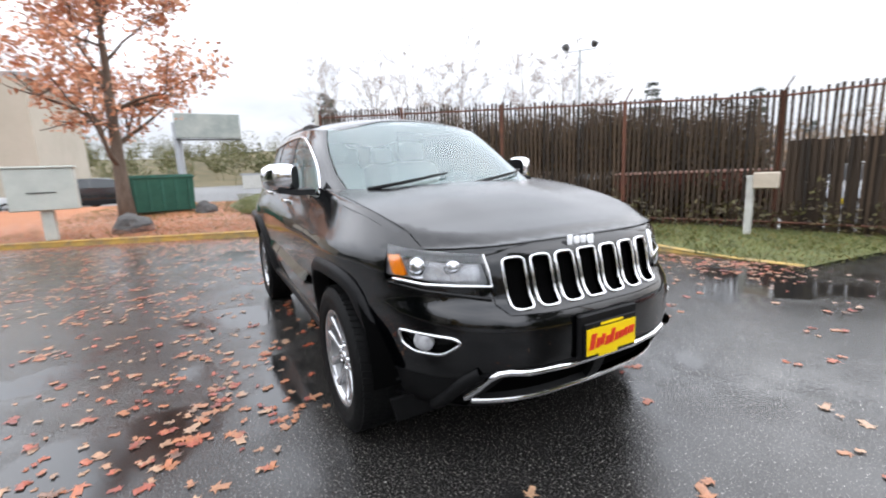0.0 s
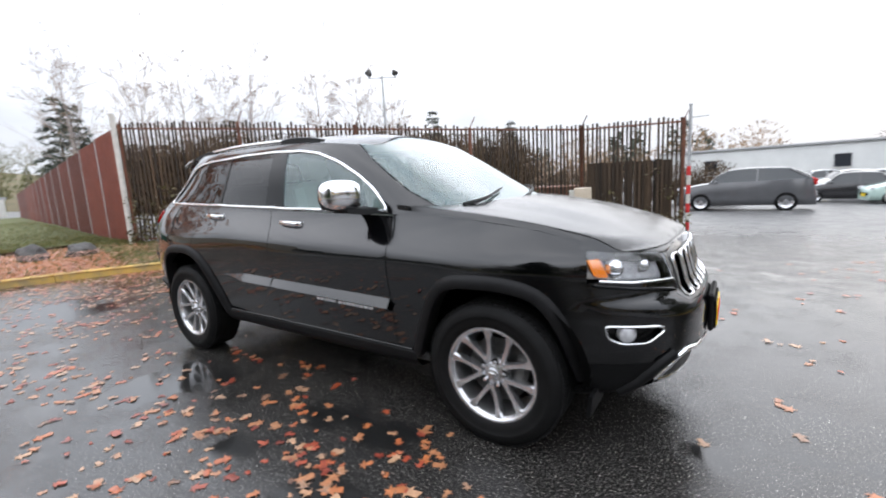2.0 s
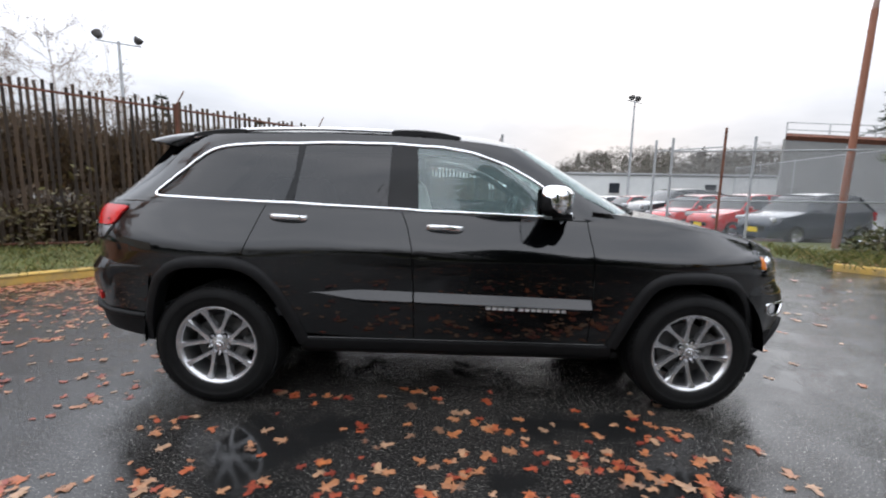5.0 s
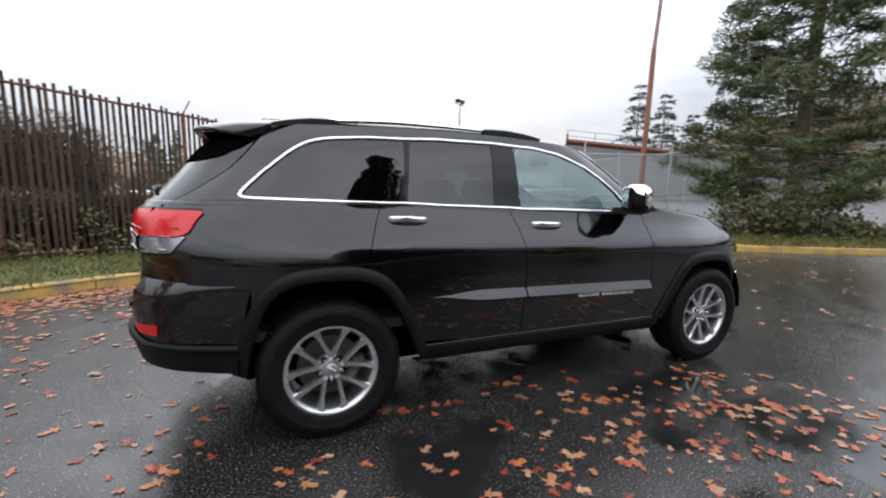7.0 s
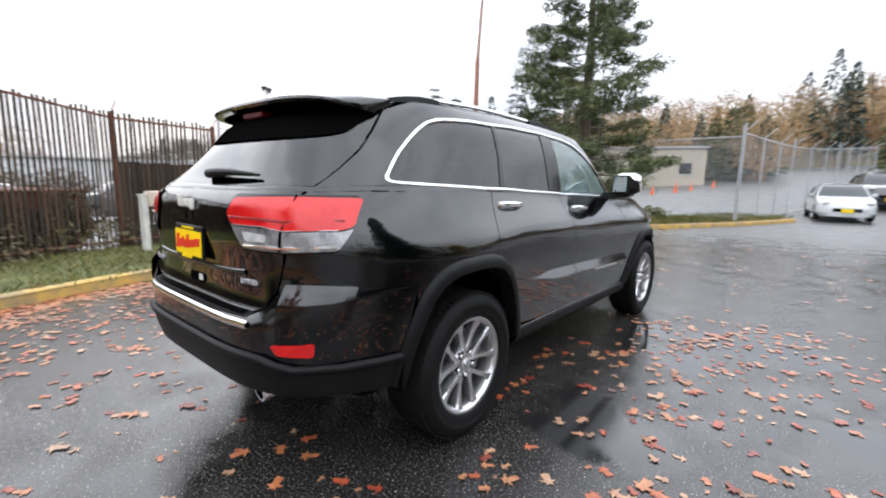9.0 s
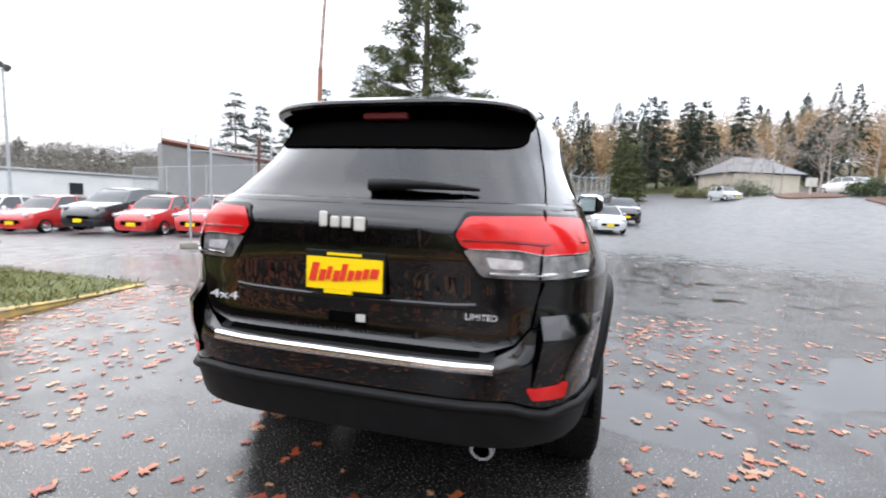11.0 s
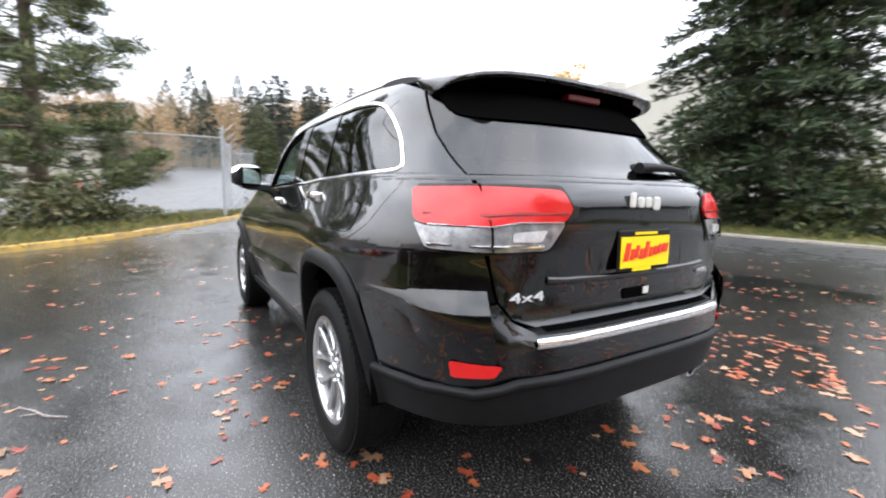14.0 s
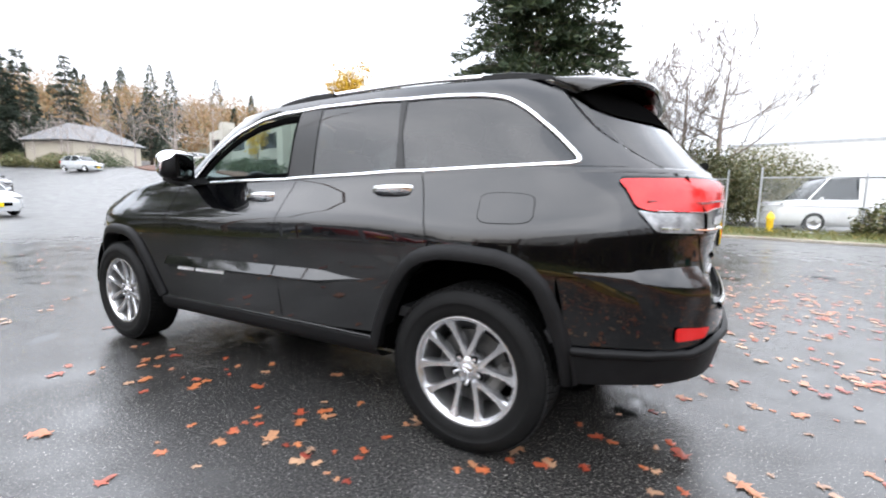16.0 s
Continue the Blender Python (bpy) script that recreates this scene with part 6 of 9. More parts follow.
    return [("tyre", tyre, RUBBER, 40, "black tyre with damp tread"), ("tread", tread, RUBBER, None, ""), ("rim_barrel", barrel, INNER_ALLOY, 60, ""), ("rim_lip", lip, SATIN, 60, ""), ("hub_cap", hub, SATIN, 50, "grey hub cap"), ("hub_emblem", emblem, CHROME, None, ""), ("brake_disc", disc, DISC, 40, ""), ("caliper", calip, ROCK, None, ""), ("back_plate", back, BLACK, None, "")] + spokes + nuts


wheel_meshes = [(nm, s_.mesh(nm, sm), mt, lb) for nm, s_, mt, sm, lb in build_wheel()]
for (wx, sg, spin) in ((1.4575, -1, 0.21), (-1.4575, -1, 0.63), (1.4575, 1, 0.25), (-1.4575, 1, 0.60)):
    w = new("wheel", None)
    w.parent = car
    w.matrix_basis = Matrix.Translation((wx, 0.812 * sg, 0.374)) @ (Matrix.Rotation(math.pi, 4, "Z") if sg > 0 else Matrix.Identity(4)) @ Matrix.Rotation(spin, 4, "Y")
    tagged(w, "alloy wheel with five twin spokes and black tyre")
    for nm, me, mt, lb in wheel_meshes:
        part(nm, me, mt, w, lb)

# ---- cabin ----
def seat(x, y, w, back_lean=0.25, head=True):
    root = part("seat", Soup().box((x, y, 0.76), (0.50, w, 0.16), 0, 0.05), CLOTH, car, "pale leather seat")
    m_ = Matrix.Translation((x - 0.27, y, 0.80)) @ Matrix.Rotation(-back_lean, 4, "Y")
    part("seat_back", Soup().box((0, 0, 0.30), (0.13, w * 0.96, 0.62), 0, 0.05, m_), CLOTH, root)
    if head:
        part("headrest", Soup().box((0.0, 0, 0.72), (0.09, 0.26, 0.17), 0, 0.04, m_), CLOTH, root)
    return root


seat(0.10, 0.38, 0.52)
seat(0.10, -0.38, 0.52)
seat(-0.75, 0.40, 0.50)
seat(-0.75, -0.40, 0.50)
seat(-0.75, 0.0, 0.28)
part("dashboard", Soup().loft([[(x, y, z) for x, z in ((0.62, 0.95), (0.62, 1.06), (0.70, 1.14), (0.95, 1.16), (1.15, 1.14), (1.15, 0.9))] for y in (-0.74, -0.4, 0.0, 0.4, 0.74)]), TRIM_DARK, car, "dark dashboard", smooth=40)
m_ = Matrix.Translation((0.47, 0.38, 1.105)) @ Matrix.Rotation(radians(-66), 4, "Y")
sw = Soup().tube([m_ @ Vector((0.185 * math.cos(a), 0.185 * math.sin(a), 0)) for a in [2 * math.pi * i / 28 for i in range(29)]], 0.016, 8)
wheel_ = part("steering_wheel", sw, TRIM_DARK, car, "dark steering wheel", smooth=50)
part("wheel_boss", Soup().lathe([(0.001, 0.03), (0.06, 0.02), (0.075, -0.03)], 16, m_), TRIM_DARK, wheel_, smooth=50)
part("wheel_spoke", Soup().box((0, 0, 0), (0.03, 0.34, 0.02), 0, 0, m_), SATIN, wheel_)
for sg in (1, -1):
    part("door_lining", Soup().box((-0.02, sg * 0.80, 0.80), (1.62, 0.04, 0.52), 0, 0.015), TRIM_DARK, car, "dark door lining")
part("cabin_floor", Soup().box((-0.5, 0, 0.56), (2.8, 1.60, 0.05)), TRIM_DARK, car)
part("load_cover", Soup().box((-1.72, 0, 1.12), (0.9, 1.36, 0.03)), TRIM_DARK, car, "dark load cover")
part("headliner", Soup().loft([[(x, y, roof_z(x, y) - 0.045) for y in (-0.58, -0.3, 0, 0.3, 0.58)] for x in (-1.75, -1.2, -0.6, 0.0, 0.25)], closed=False), CLOTH, car, "pale headliner", smooth=180)
part("mirror_inside", Soup().box((0.46, 0, 1.56), (0.03, 0.22, 0.06), 0, 0.012), BLACK, car, "inside mirror")
# ---- fence with slats ----
def fence_height(p):
    return gz(p.x, p.y) + 0.10 + 0.16 * smoothstep(-2, -9, p.x)


def slat_fence():
    root = thing("slat_fence", None, None, "tall rusty chain-link fence woven with brown slats", "fence")
    rnd = random.Random(3)
    def run(a, b, n_posts, top):
        d = (b - a).normalized()
        ln = (b - a).length
        for i in range(n_posts + 1):
            q = a + (b - a) * (i / n_posts)
            g = fence_height(q)
            part("post", Soup().tube([(q.x, q.y, g - 0.3), (q.x, q.y, top(q) + 0.02)], 0.038, 8).tube([(q.x, q.y, top(q)), (q.x + 0.12, q.y + 0.06, top(q) + 0.26)], 0.012, 5), RUST, root, smooth=40)
        for h in (0.02, 0.55, 1.0):
            q0, q1 = a + d * 0.03, b - d * 0.03
            z = lambda q: fence_height(q) + 0.12 + (top(q) - fence_height(q) - 0.14) * (1 - h)
            if h == 0.55:
                continue
            part("rail", Soup().tube([(q0.x, q0.y, z(q0)), (q1.x, q1.y, z(q1))], 0.022, 6), RUST, root, smooth=40)
        n = int(ln / 0.094)
        nrm = Vector((-d.y, d.x))
        for i in range(n):
            if rnd.random() < 0.02:
                continue
            q = a + d * (0.05 + ln * i / n + rnd.uniform(-0.006, 0.006)) + nrm * rnd.uniform(-0.008, 0.008)
            g, tp = fence_height(q), top(q)
            up = rnd.choice((-0.02, 0.02, 0.03, 0.05, 0.07))
            lean = rnd.uniform(-0.014, 0.014)
            w = rnd.uniform(0.021, 0.026)
            rings = []
            for z, l in ((g - 0.02, -lean), (g + 0.5 * (tp - g), rnd.uniform(-0.006, 0.006)), (tp + up, lean)):
                c = q + d * l
                rings.append([(c.x + d.x * w * u + nrm.x * o, c.y + d.y * w * u + nrm.y * o, z) for u, o in ((-1, -0.004), (1, -0.004), (1, 0.004), (-1, 0.004))])
            part("slat", Soup().loft(rings), SLAT, root)
    top = lambda q: 2.45 + 0.55 * smoothstep(-0.7, -9.2, q.x)
    run(FENCE_A, FENCE_B, 4, top)
    run(FENCE_B, FENCE_C, 1, top)
    # weathered boards close the lower half of the last bay
    d = (FENCE_C - FENCE_B).normalized()
    for k in range(9):
        q = FENCE_B + d * (0.22 + 0.21 * k) + Vector((-d.y, d.x)) * 0.07
        part("board", Soup().box((q.x, q.y, 0.70 + 0.012 * math.sin(k * 2.1)), (0.20, 0.022, 1.75), math.atan2(d.y, d.x), 0.004), SLAT, root)
    return root


slat_fence()


def long_panel_fence():
    """Oxide-red slatted fence that runs away from the corner."""
    root = thing("red_panel_fence", None, None, "long oxide-red slatted fence running away from the corner post", "fence")
    a, b = FENCE_A + Vector((-0.12, 0.02)), Vector((-51.0, 8.8))
    d = (b - a).normalized()
    nrm = Vector((-d.y, d.x))
    n = 15
    for i in range(n):
        q0, q1 = a + (b - a) * (i / n) + d * 0.04, a + (b - a) * ((i + 1) / n) - d * 0.04
        s = Soup()
        z0, z1 = gz(*q0) + 0.25 - 0.01 * i, 2.98 - 0.055 * i
        rings = []
        for j in range(57):
            m = q0 + (q1 - q0) * (j / 56)
            o0 = 0.022 if (j // 2) % 2 else -0.004
            rings.append([(m.x + nrm.x * o, m.y + nrm.y * o, z) for o, z in ((o0, z0), (o0 + 0.012, z0), (o0 + 0.012, z1), (o0, z1))])
        s.loft(rings)
        part("fence_panel", s, RUST_PANEL, root)
    for i in range(n + 1):
        q = a + (b - a) * (i / n)
        part("post", Soup().tube([(q.x, q.y, -0.1), (q.x, q.y, 3.05 - 0.055 * i)], 0.045, 8), GALV, root, smooth=40)
    q = FENCE_A + Vector((-0.02, -0.09))
    part("corner_post", Soup().tube([(q.x, q.y, -0.1), (q.x, q.y, 3.25)], 0.06, 10), OLD_WHITE, root, "weathered pale corner post", smooth=40)


long_panel_fence()


def striped_pole():
    x, y = FENCE_C.x + 0.12, FENCE_C.y - 0.03
    g = gz(x, y)
    root = thing("gate_pole", None, None, "slim gate post banded red and white at the fence end", "pole")
    part("shaft", Soup().tube([(x, y, g - 0.2), (x, y, 2.75)], 0.035, 10), GALV, root, smooth=40)
    for i in range(7):
        z0 = g + 0.1 + i * 0.21
        part("band", Soup().tube([(x, y, z0), (x, y, z0 + 0.205)], 0.043, 12), SIGN_RED if i % 2 == 0 else OLD_WHITE, root, "red band" if i % 2 == 0 else "white band", smooth=40)
    part("arm", Soup().tube([(x, y, 2.45), (x + 0.35, y + 0.05, 2.46)], 0.012, 6), GALV, root)


striped_pole()


def keypad_post():
    x, y = -0.62, 7.0
    g = gz(x, y) + 0.1
    root = thing("keypad_post", None, None, "white timber post carrying a beige weathered box", "post")
    part("post", Soup().box((x, y, g + 0.48), (0.11, 0.11, 1.02), 0.3, 0.012), OLD_WHITE, root)
    part("box", Soup().box((x + 0.22, y + 0.05, g + 0.93), (0.36, 0.16, 0.27), 0.3, 0.015), rough_paint("beige_box", (0.45, 0.37, 0.28), (0.62, 0.54, 0.44), 6, 0.6), root, "weathered beige box")
    part("cap", Soup().box((x, y, g + 1.0), (0.14, 0.14, 0.025), 0.3, 0.006), OLD_WHITE, root)


keypad_post()


# ---- plants ----
def leaf_quads(s, c, r, n, size, rnd, flat=0.8, droop=0.0, slim=0.45):
    """A loose clump of small leaves."""
    for _ in range(n):
        while True:
            p = Vector((rnd.uniform(-1, 1), rnd.uniform(-1, 1), rnd.uniform(-1, 1)))
            if p.length < 1:
                break
        p = c + Vector((p.x * r, p.y * r, p.z * r * flat))
        a = Vector((rnd.gauss(0, 1), rnd.gauss(0, 1), rnd.gauss(0, 0.6) - droop)).normalized()
        b = a.cross(Vector((rnd.gauss(0, 1), rnd.gauss(0, 1), rnd.gauss(0, 1)))).normalized()
        k = size * rnd.uniform(0.6, 1.3)
        s.add([p - a * k, p + b * k * slim, p + a * k, p - b * k * slim], [(0, 1, 2, 3)])


def branches(s, tips, p, d, length, rad, depth, rnd, spread_=0.5, up=0.25, kids=3, bend=0.15):
    pts, radii = [p], [rad]
    q, e = p.copy(), d.normalized()
    n = 4
    for i in range(n):
        e = (e + Vector((rnd.gauss(0, bend), rnd.gauss(0, bend), rnd.gauss(0, bend) + up * 0.12))).normalized()
        q = q + e * length / n
        pts.append(q.copy())
        radii.append(rad * (1 - 0.62 * (i + 1) / n))
    s.tube(pts, radii, 6 if rad > 0.05 else (4 if rad > 0.015 else 3), cap=False)
    if depth <= 0:
        tips.append(q)
        return
    for k in range(kids):
        i = rnd.randint(1, n) if k else n
        a = (e + Vector((rnd.gauss(0, spread_), rnd.gauss(0, spread_), rnd.gauss(0, spread_ * 0.6) + up * 0.4))).normalized()
        branches(s, tips, pts[i], a, length * rnd.uniform(0.55, 0.8), max(0.013, radii[i] * 0.75), depth - 1, rnd, spread_, up, kids, bend)
        if depth == 1:
            tips.append(pts[i])


def broad_tree(name, x, y, h, label, leaf_mat, seed, leaves=14, clump=0.5, size=0.07, trunk_r=0.2, trunk_h=None, bark=None, depth=4, kids=3, spread_=0.5, limbs=6, dens=1.0, reach=0.30):
    rnd = random.Random(seed)
    g = gz(x, y)
    th = trunk_h or h * 0.28
    root = thing(name, None, None, label, "tree")
    s, tips = Soup(), []
    pts, radii = [], []
    for i in range(9):
        t = i / 8
        pts.append(Vector((x + 0.06 * h * t * math.sin(seed + t * 3) * 0.4, y + 0.04 * h * t * math.cos(seed * 2 + t * 3) * 0.4, g - 0.1 + (h * 0.8) * t)))
        radii.append(trunk_r * (1.25 if i == 0 else 1 - 0.88 * t))
    s.tube(pts, radii, 9)
    for k in range(limbs):
        t = th / (h * 0.8) + (1 - th / (h * 0.8)) * (k / limbs) ** 0.9
        i = min(7, int(t * 8))
        p = pts[i].lerp(pts[i + 1], t * 8 - i)
        a = k * 2.4 + rnd.uniform(-0.4, 0.4)
        ln = h * reach * (1.1 - 0.55 * t)
        branches(s, tips, p, Vector((math.cos(a), math.sin(a), rnd.uniform(0.35, 0.9))), ln, max(0.01, radii[i] * 0.45), depth - 2, rnd, spread_, 0.3, kids)
    branches(s, tips, pts[-1], Vector((0, 0, 1)), h * 0.2, radii[-1], depth - 2, rnd, spread_, 0.3, kids)
    part("trunk", s, bark or BARK, root, smooth=180)
    if leaf_mat and leaves:
        c = Soup()
        for q in tips:
            if rnd.random() < dens:
                leaf_quads(c, q, clump * rnd.uniform(0.5, 1.2), leaves, size, rnd)
        part("crown", c, leaf_mat, root)
    return root


def conifer(name, x, y, h, r, label, seed, mat, trunk_r=0.16, base=0.1, whorls=22, per=6, dens=1.0, size=0.16, droop=0.25, gaps=0.0, g=None, power=0.75):
    rnd = random.Random(seed)
    g = gz(x, y) if g is None else g
    root = thing(name, None, None, label, "tree")
    s, c = Soup(), Soup()
    s.tube([(x, y, g - 0.1), (x + 0.05, y, g + h * 0.5), (x, y + 0.05, g + h)], [trunk_r, trunk_r * 0.6, 0.01], 8)
    for i in range(whorls):
        t = base + (1 - base) * (i + rnd.uniform(0, 0.6)) / whorls
        z = g + h * t
        ln0 = r * (1 - t) ** power * (1.0 if t > base + 0.12 else 0.85)
        for k in range(per):
            if rnd.random() < gaps:
                continue
            a = rnd.uniform(0, 2 * math.pi)
            ln = ln0 * rnd.uniform(0.6, 1.15) + 0.12
            pts = []
            for j in range(5):
                u = j / 4
                pts.append(Vector((x + math.cos(a) * ln * u, y + math.sin(a) * ln * u, z + ln * (0.16 * u - droop * u * u * 1.6))))
            s.tube(pts, [0.03 * (1 - t) + 0.006] + [0.012] * 3 + [0.003], 3, cap=False)
            m = max(3, int(ln * 7 * dens))
            for j in range(m):
                u = (j + rnd.random()) / m
                if u < 0.12:
                    continue
                p = pts[min(3, int(u * 4))].lerp(pts[min(4, int(u * 4) + 1)], u * 4 - int(u * 4)) if u < 1 else pts[4]
                side = Vector((-math.sin(a), math.cos(a), 0)) * rnd.uniform(-1, 1) * ln * 0.26 * (1.15 - u)
                q = p + side + Vector((0, 0, rnd.uniform(-0.08, 0.05)))
                for _ in range(5):
                    dvec = (Vector((math.cos(a), math.sin(a), 0)) + side.normalized() * 0.6 + Vector((rnd.gauss(0, 0.5), rnd.gauss(0, 0.5), rnd.gauss(0.0, 0.4)))).normalized()
                    bvec = dvec.cross(Vector((rnd.gauss(0, 1), rnd.gauss(0, 1), rnd.gauss(0, 1)))).normalized()
                    kx = size * rnd.uniform(0.6, 1.25)
                    c.add([q, q + dvec * kx * 0.5 + bvec * kx * 0.09, q + dvec * kx, q + dvec * kx * 0.5 - bvec * kx * 0.09], [(0, 1, 2, 3)])
    part("trunk", s, BARK, root, smooth=180)
    part("crown", c, mat, root)
    return root


def shrub(name, x, y, rx, ry, h, mat, label, seed, n=900, size=0.07, category="shrub"):
    rnd = random.Random(seed)
    g = gz(x, y)
    root = thing(name, None, None, label, category)
    s, c = Soup(), Soup()
    for _ in range(14):
        a = rnd.uniform(0, 2 * math.pi)
        u = rnd.uniform(0.2, 0.75)
        s.tube([(x, y, g - 0.05), (x + rx * 0.4 * u * math.cos(a), y + ry * 0.4 * u * math.sin(a), g + h * 0.5), (x + rx * u * math.cos(a), y + ry * u * math.sin(a), g + h * 0.85)], [0.025, 0.015, 0.004], 4, cap=False)
    for _ in range(n // 18):
        a, u = rnd.uniform(0, 2 * math.pi), math.sqrt(rnd.random())
        zz = rnd.uniform(0.12, 1.0) * (1 - 0.45 * u * u)
        leaf_quads(c, Vector((x + rx * u * math.cos(a), y + ry * u * math.sin(a), g + h * zz)), min(rx, h) * 0.3, 18, size, rnd)
    part("stems", s, BARK, root)
    part("foliage", c, mat, root)
    return root


def far_woods(name, line, depth, hs, mat, label, seed, n=120, quads=60, size=0.9, firs=0.0, slim=0.35, lift=None):
    """Distant trees too many to count: each an uneven crown of loose leaves."""
    rnd = random.Random(seed)
    c = Soup()
    pts = resample(line, 200)
    for _ in range(n):
        q = pts[rnd.randrange(200)]
        off = rnd.uniform(0, depth)
        dirn = Vector((q.x, q.y)).normalized()
        x, y = q.x + dirn.x * off, q.y + dirn.y * off
        h = rnd.uniform(*hs)
        g = (lift(x, y) if lift else gz(max(-200, min(200, x)), max(-200, min(200, y))))
        c.tube([(x, y, g - 1), (x, y, g + h * 0.8)], [h * 0.012, h * 0.004], 4, cap=False)
        fir = rnd.random() < firs
        girth = rnd.uniform(0.13, 0.27)
        for _ in range(quads):
            t = rnd.random()
            if fir:
                rad = (h * girth * (1 - t) ** 0.8 + 0.12) * rnd.uniform(0.35, 1.0)
                z = g + h * (0.12 + 0.88 * t)
            else:
                rad = h * slim * math.sqrt(max(0.02, 1 - (2 * t - 1) ** 2)) * rnd.uniform(0.3, 1)
                z = g + h * (0.18 + 0.82 * t)
            a = rnd.uniform(0, 2 * math.pi)
            p = Vector((x + rad * math.cos(a), y + rad * math.sin(a), z))
            dv = Vector((math.cos(a), math.sin(a), rnd.gauss(-0.3 if fir else 1.1, 0.5))).normalized()
            bv = dv.cross(Vector((rnd.gauss(0, 1), rnd.gauss(0, 1), rnd.gauss(0, 1)))).normalized()
            k = size * rnd.uniform(0.5, 1.2) * (1.1 - 0.6 * t)
            c.add([p - dv * k * 0.4, p + bv * k * (0.35 if fir else 0.17), p + dv * k, p - bv * k * (0.35 if fir else 0.17)], [(0, 1, 2, 3)])
    return thing(name, c, mat, label, "woods", kind="stuff")


broad_tree("maple_tree", -14.2, -3.7, 11.0, "autumn maple with thin orange foliage beside the dumpster", TREE_LEAF, 5, leaves=24, clump=0.62, size=0.105, trunk_r=0.24, trunk_h=2.0, depth=4, kids=4, limbs=14, dens=0.9, reach=0.205)
def pine(name, x, y, h, r, label, seed):
    """An open pine: upturned boughs that carry flat clumps of needles."""
    rnd = random.Random(seed)
    g = gz(x, y)
    root = thing(name, None, None, label, "tree")
    s, c = Soup(), Soup()
    s.tube([(x, y, g - 0.1), (x + 0.1, y - 0.05, g + h * 0.5), (x, y + 0.05, g + h)], [0.24, 0.15, 0.02], 9)
    for i in range(25):
        t = 0.07 + 0.92 * (i + rnd.uniform(0, 0.5)) / 25
        z = g + h * t
        for k in range(6):
            a = i * 1.1 + k * 1.05 + rnd.uniform(-0.35, 0.35)
            if rnd.random() < 0.22:
                continue
            ln = r * (1 - t ** 1.3) * rnd.uniform(0.55, 1.12) + 0.25
            pts = [Vector((x + math.cos(a) * ln * u, y + math.sin(a) * ln * u, z + ln * (0.30 * u * u - 0.16 * u + 0.02 * math.sin(5 * u + k)))) for u in (0, 0.3, 0.6, 0.85, 1.0)]
            s.tube(pts, [0.045 * (1.1 - t), 0.03 * (1.1 - t) + 0.006, 0.02, 0.012, 0.004], 4, cap=False)
            m = max(4, int(ln * 2.7))
            for j in range(m):
                u = 0.30 + 0.70 * (j + rnd.random()) / m
                w = min(3.999, u * 4)
                p = pts[int(w)].lerp(pts[int(w) + 1], w - int(w))
                off = rnd.gauss(0, 0.16) * ln * (1.2 - u)
                p = p + Vector((-math.sin(a) * off, math.cos(a) * off, rnd.uniform(-0.05, 0.15)))
                leaf_quads(c, p, rnd.uniform(0.28, 0.60), 105, 0.14, rnd, 0.42, -0.5, 0.11)
    part("trunk", s, BARK, root, smooth=180)
    part("crown", c, NEEDLES, root)


pine("pine_tree", 13.0, 4.7, 12.5, 3.5, "tall green pine with open ragged clumps of needles", 11)
conifer("spruce_tree", 4.1, -17.0, 15.5, 4.7, "dense dark spruce with drooping branches to the ground", 12, SPRUCE_NEEDLES, 0.3, 0.02, 46, 13, 2.2, 0.37, 0.24, 0.14, None, 0.5)
conifer("spruce_sapling", 1.4, -16.2, 2.6, 2.3, "low spreading spruce beside the larger one", 13, NEEDLES, 0.07, 0.02, 12, 9, 1.5, 0.26, 0.2)
for i, (x, y, rx, ry, h, n) in enumerate(((10.2, 4.0, 1.1, 0.9, 1.35, 2600), (11.6, 3.4, 1.3, 0.9, 1.15, 2600), (13.4, 2.6, 1.4, 0.9, 0.6, 1200), (9.3, 5.4, 0.9, 0.9, 0.8, 1200))):
    shrub("low_shrub", x, y, rx, ry, h, SCRUB_GREEN if i != 2 else OLIVE_LEAF, "low dull green shrub below the pine" if i != 2 else "low olive shrub beside the yellow kerb", 30 + i, n, 0.07)
for i, (x, y, rx, ry, h) in enumerate(((-2.3, -20.8, 2.2, 1.6, 3.6), (-4.8, -24.5, 3.0, 2.0, 3.6), (-0.4, -19.2, 1.7, 1.2, 2.6), (-7.6, -15.4, 0.9, 0.7, 1.15))):
    shrub("overgrown_shrub", x, y, rx, ry, h, SCRUB_GREEN if i != 1 else OLIVE_LEAF, "overgrown olive shrub behind the wire fence" if i < 3 else "thin olive shrub on the grass strip", 50 + i, 22000 if i < 3 else 2600, 0.07)
for i, (x, y, h) in enumerate(((-3.3, -24.0, 10.5), (0.6, -21.8, 8.5), (-1.4, -27.0, 10.0), (-1.0, -23.0, 7.0))):
    broad_tree("bare_tree", x, y, h, "bare grey-brown tree without leaves", None, 70 + i, trunk_r=0.17, trunk_h=2.2, depth=5, kids=4, limbs=11, spread_=0.34, bark=BARE_BARK, reach=0.30)
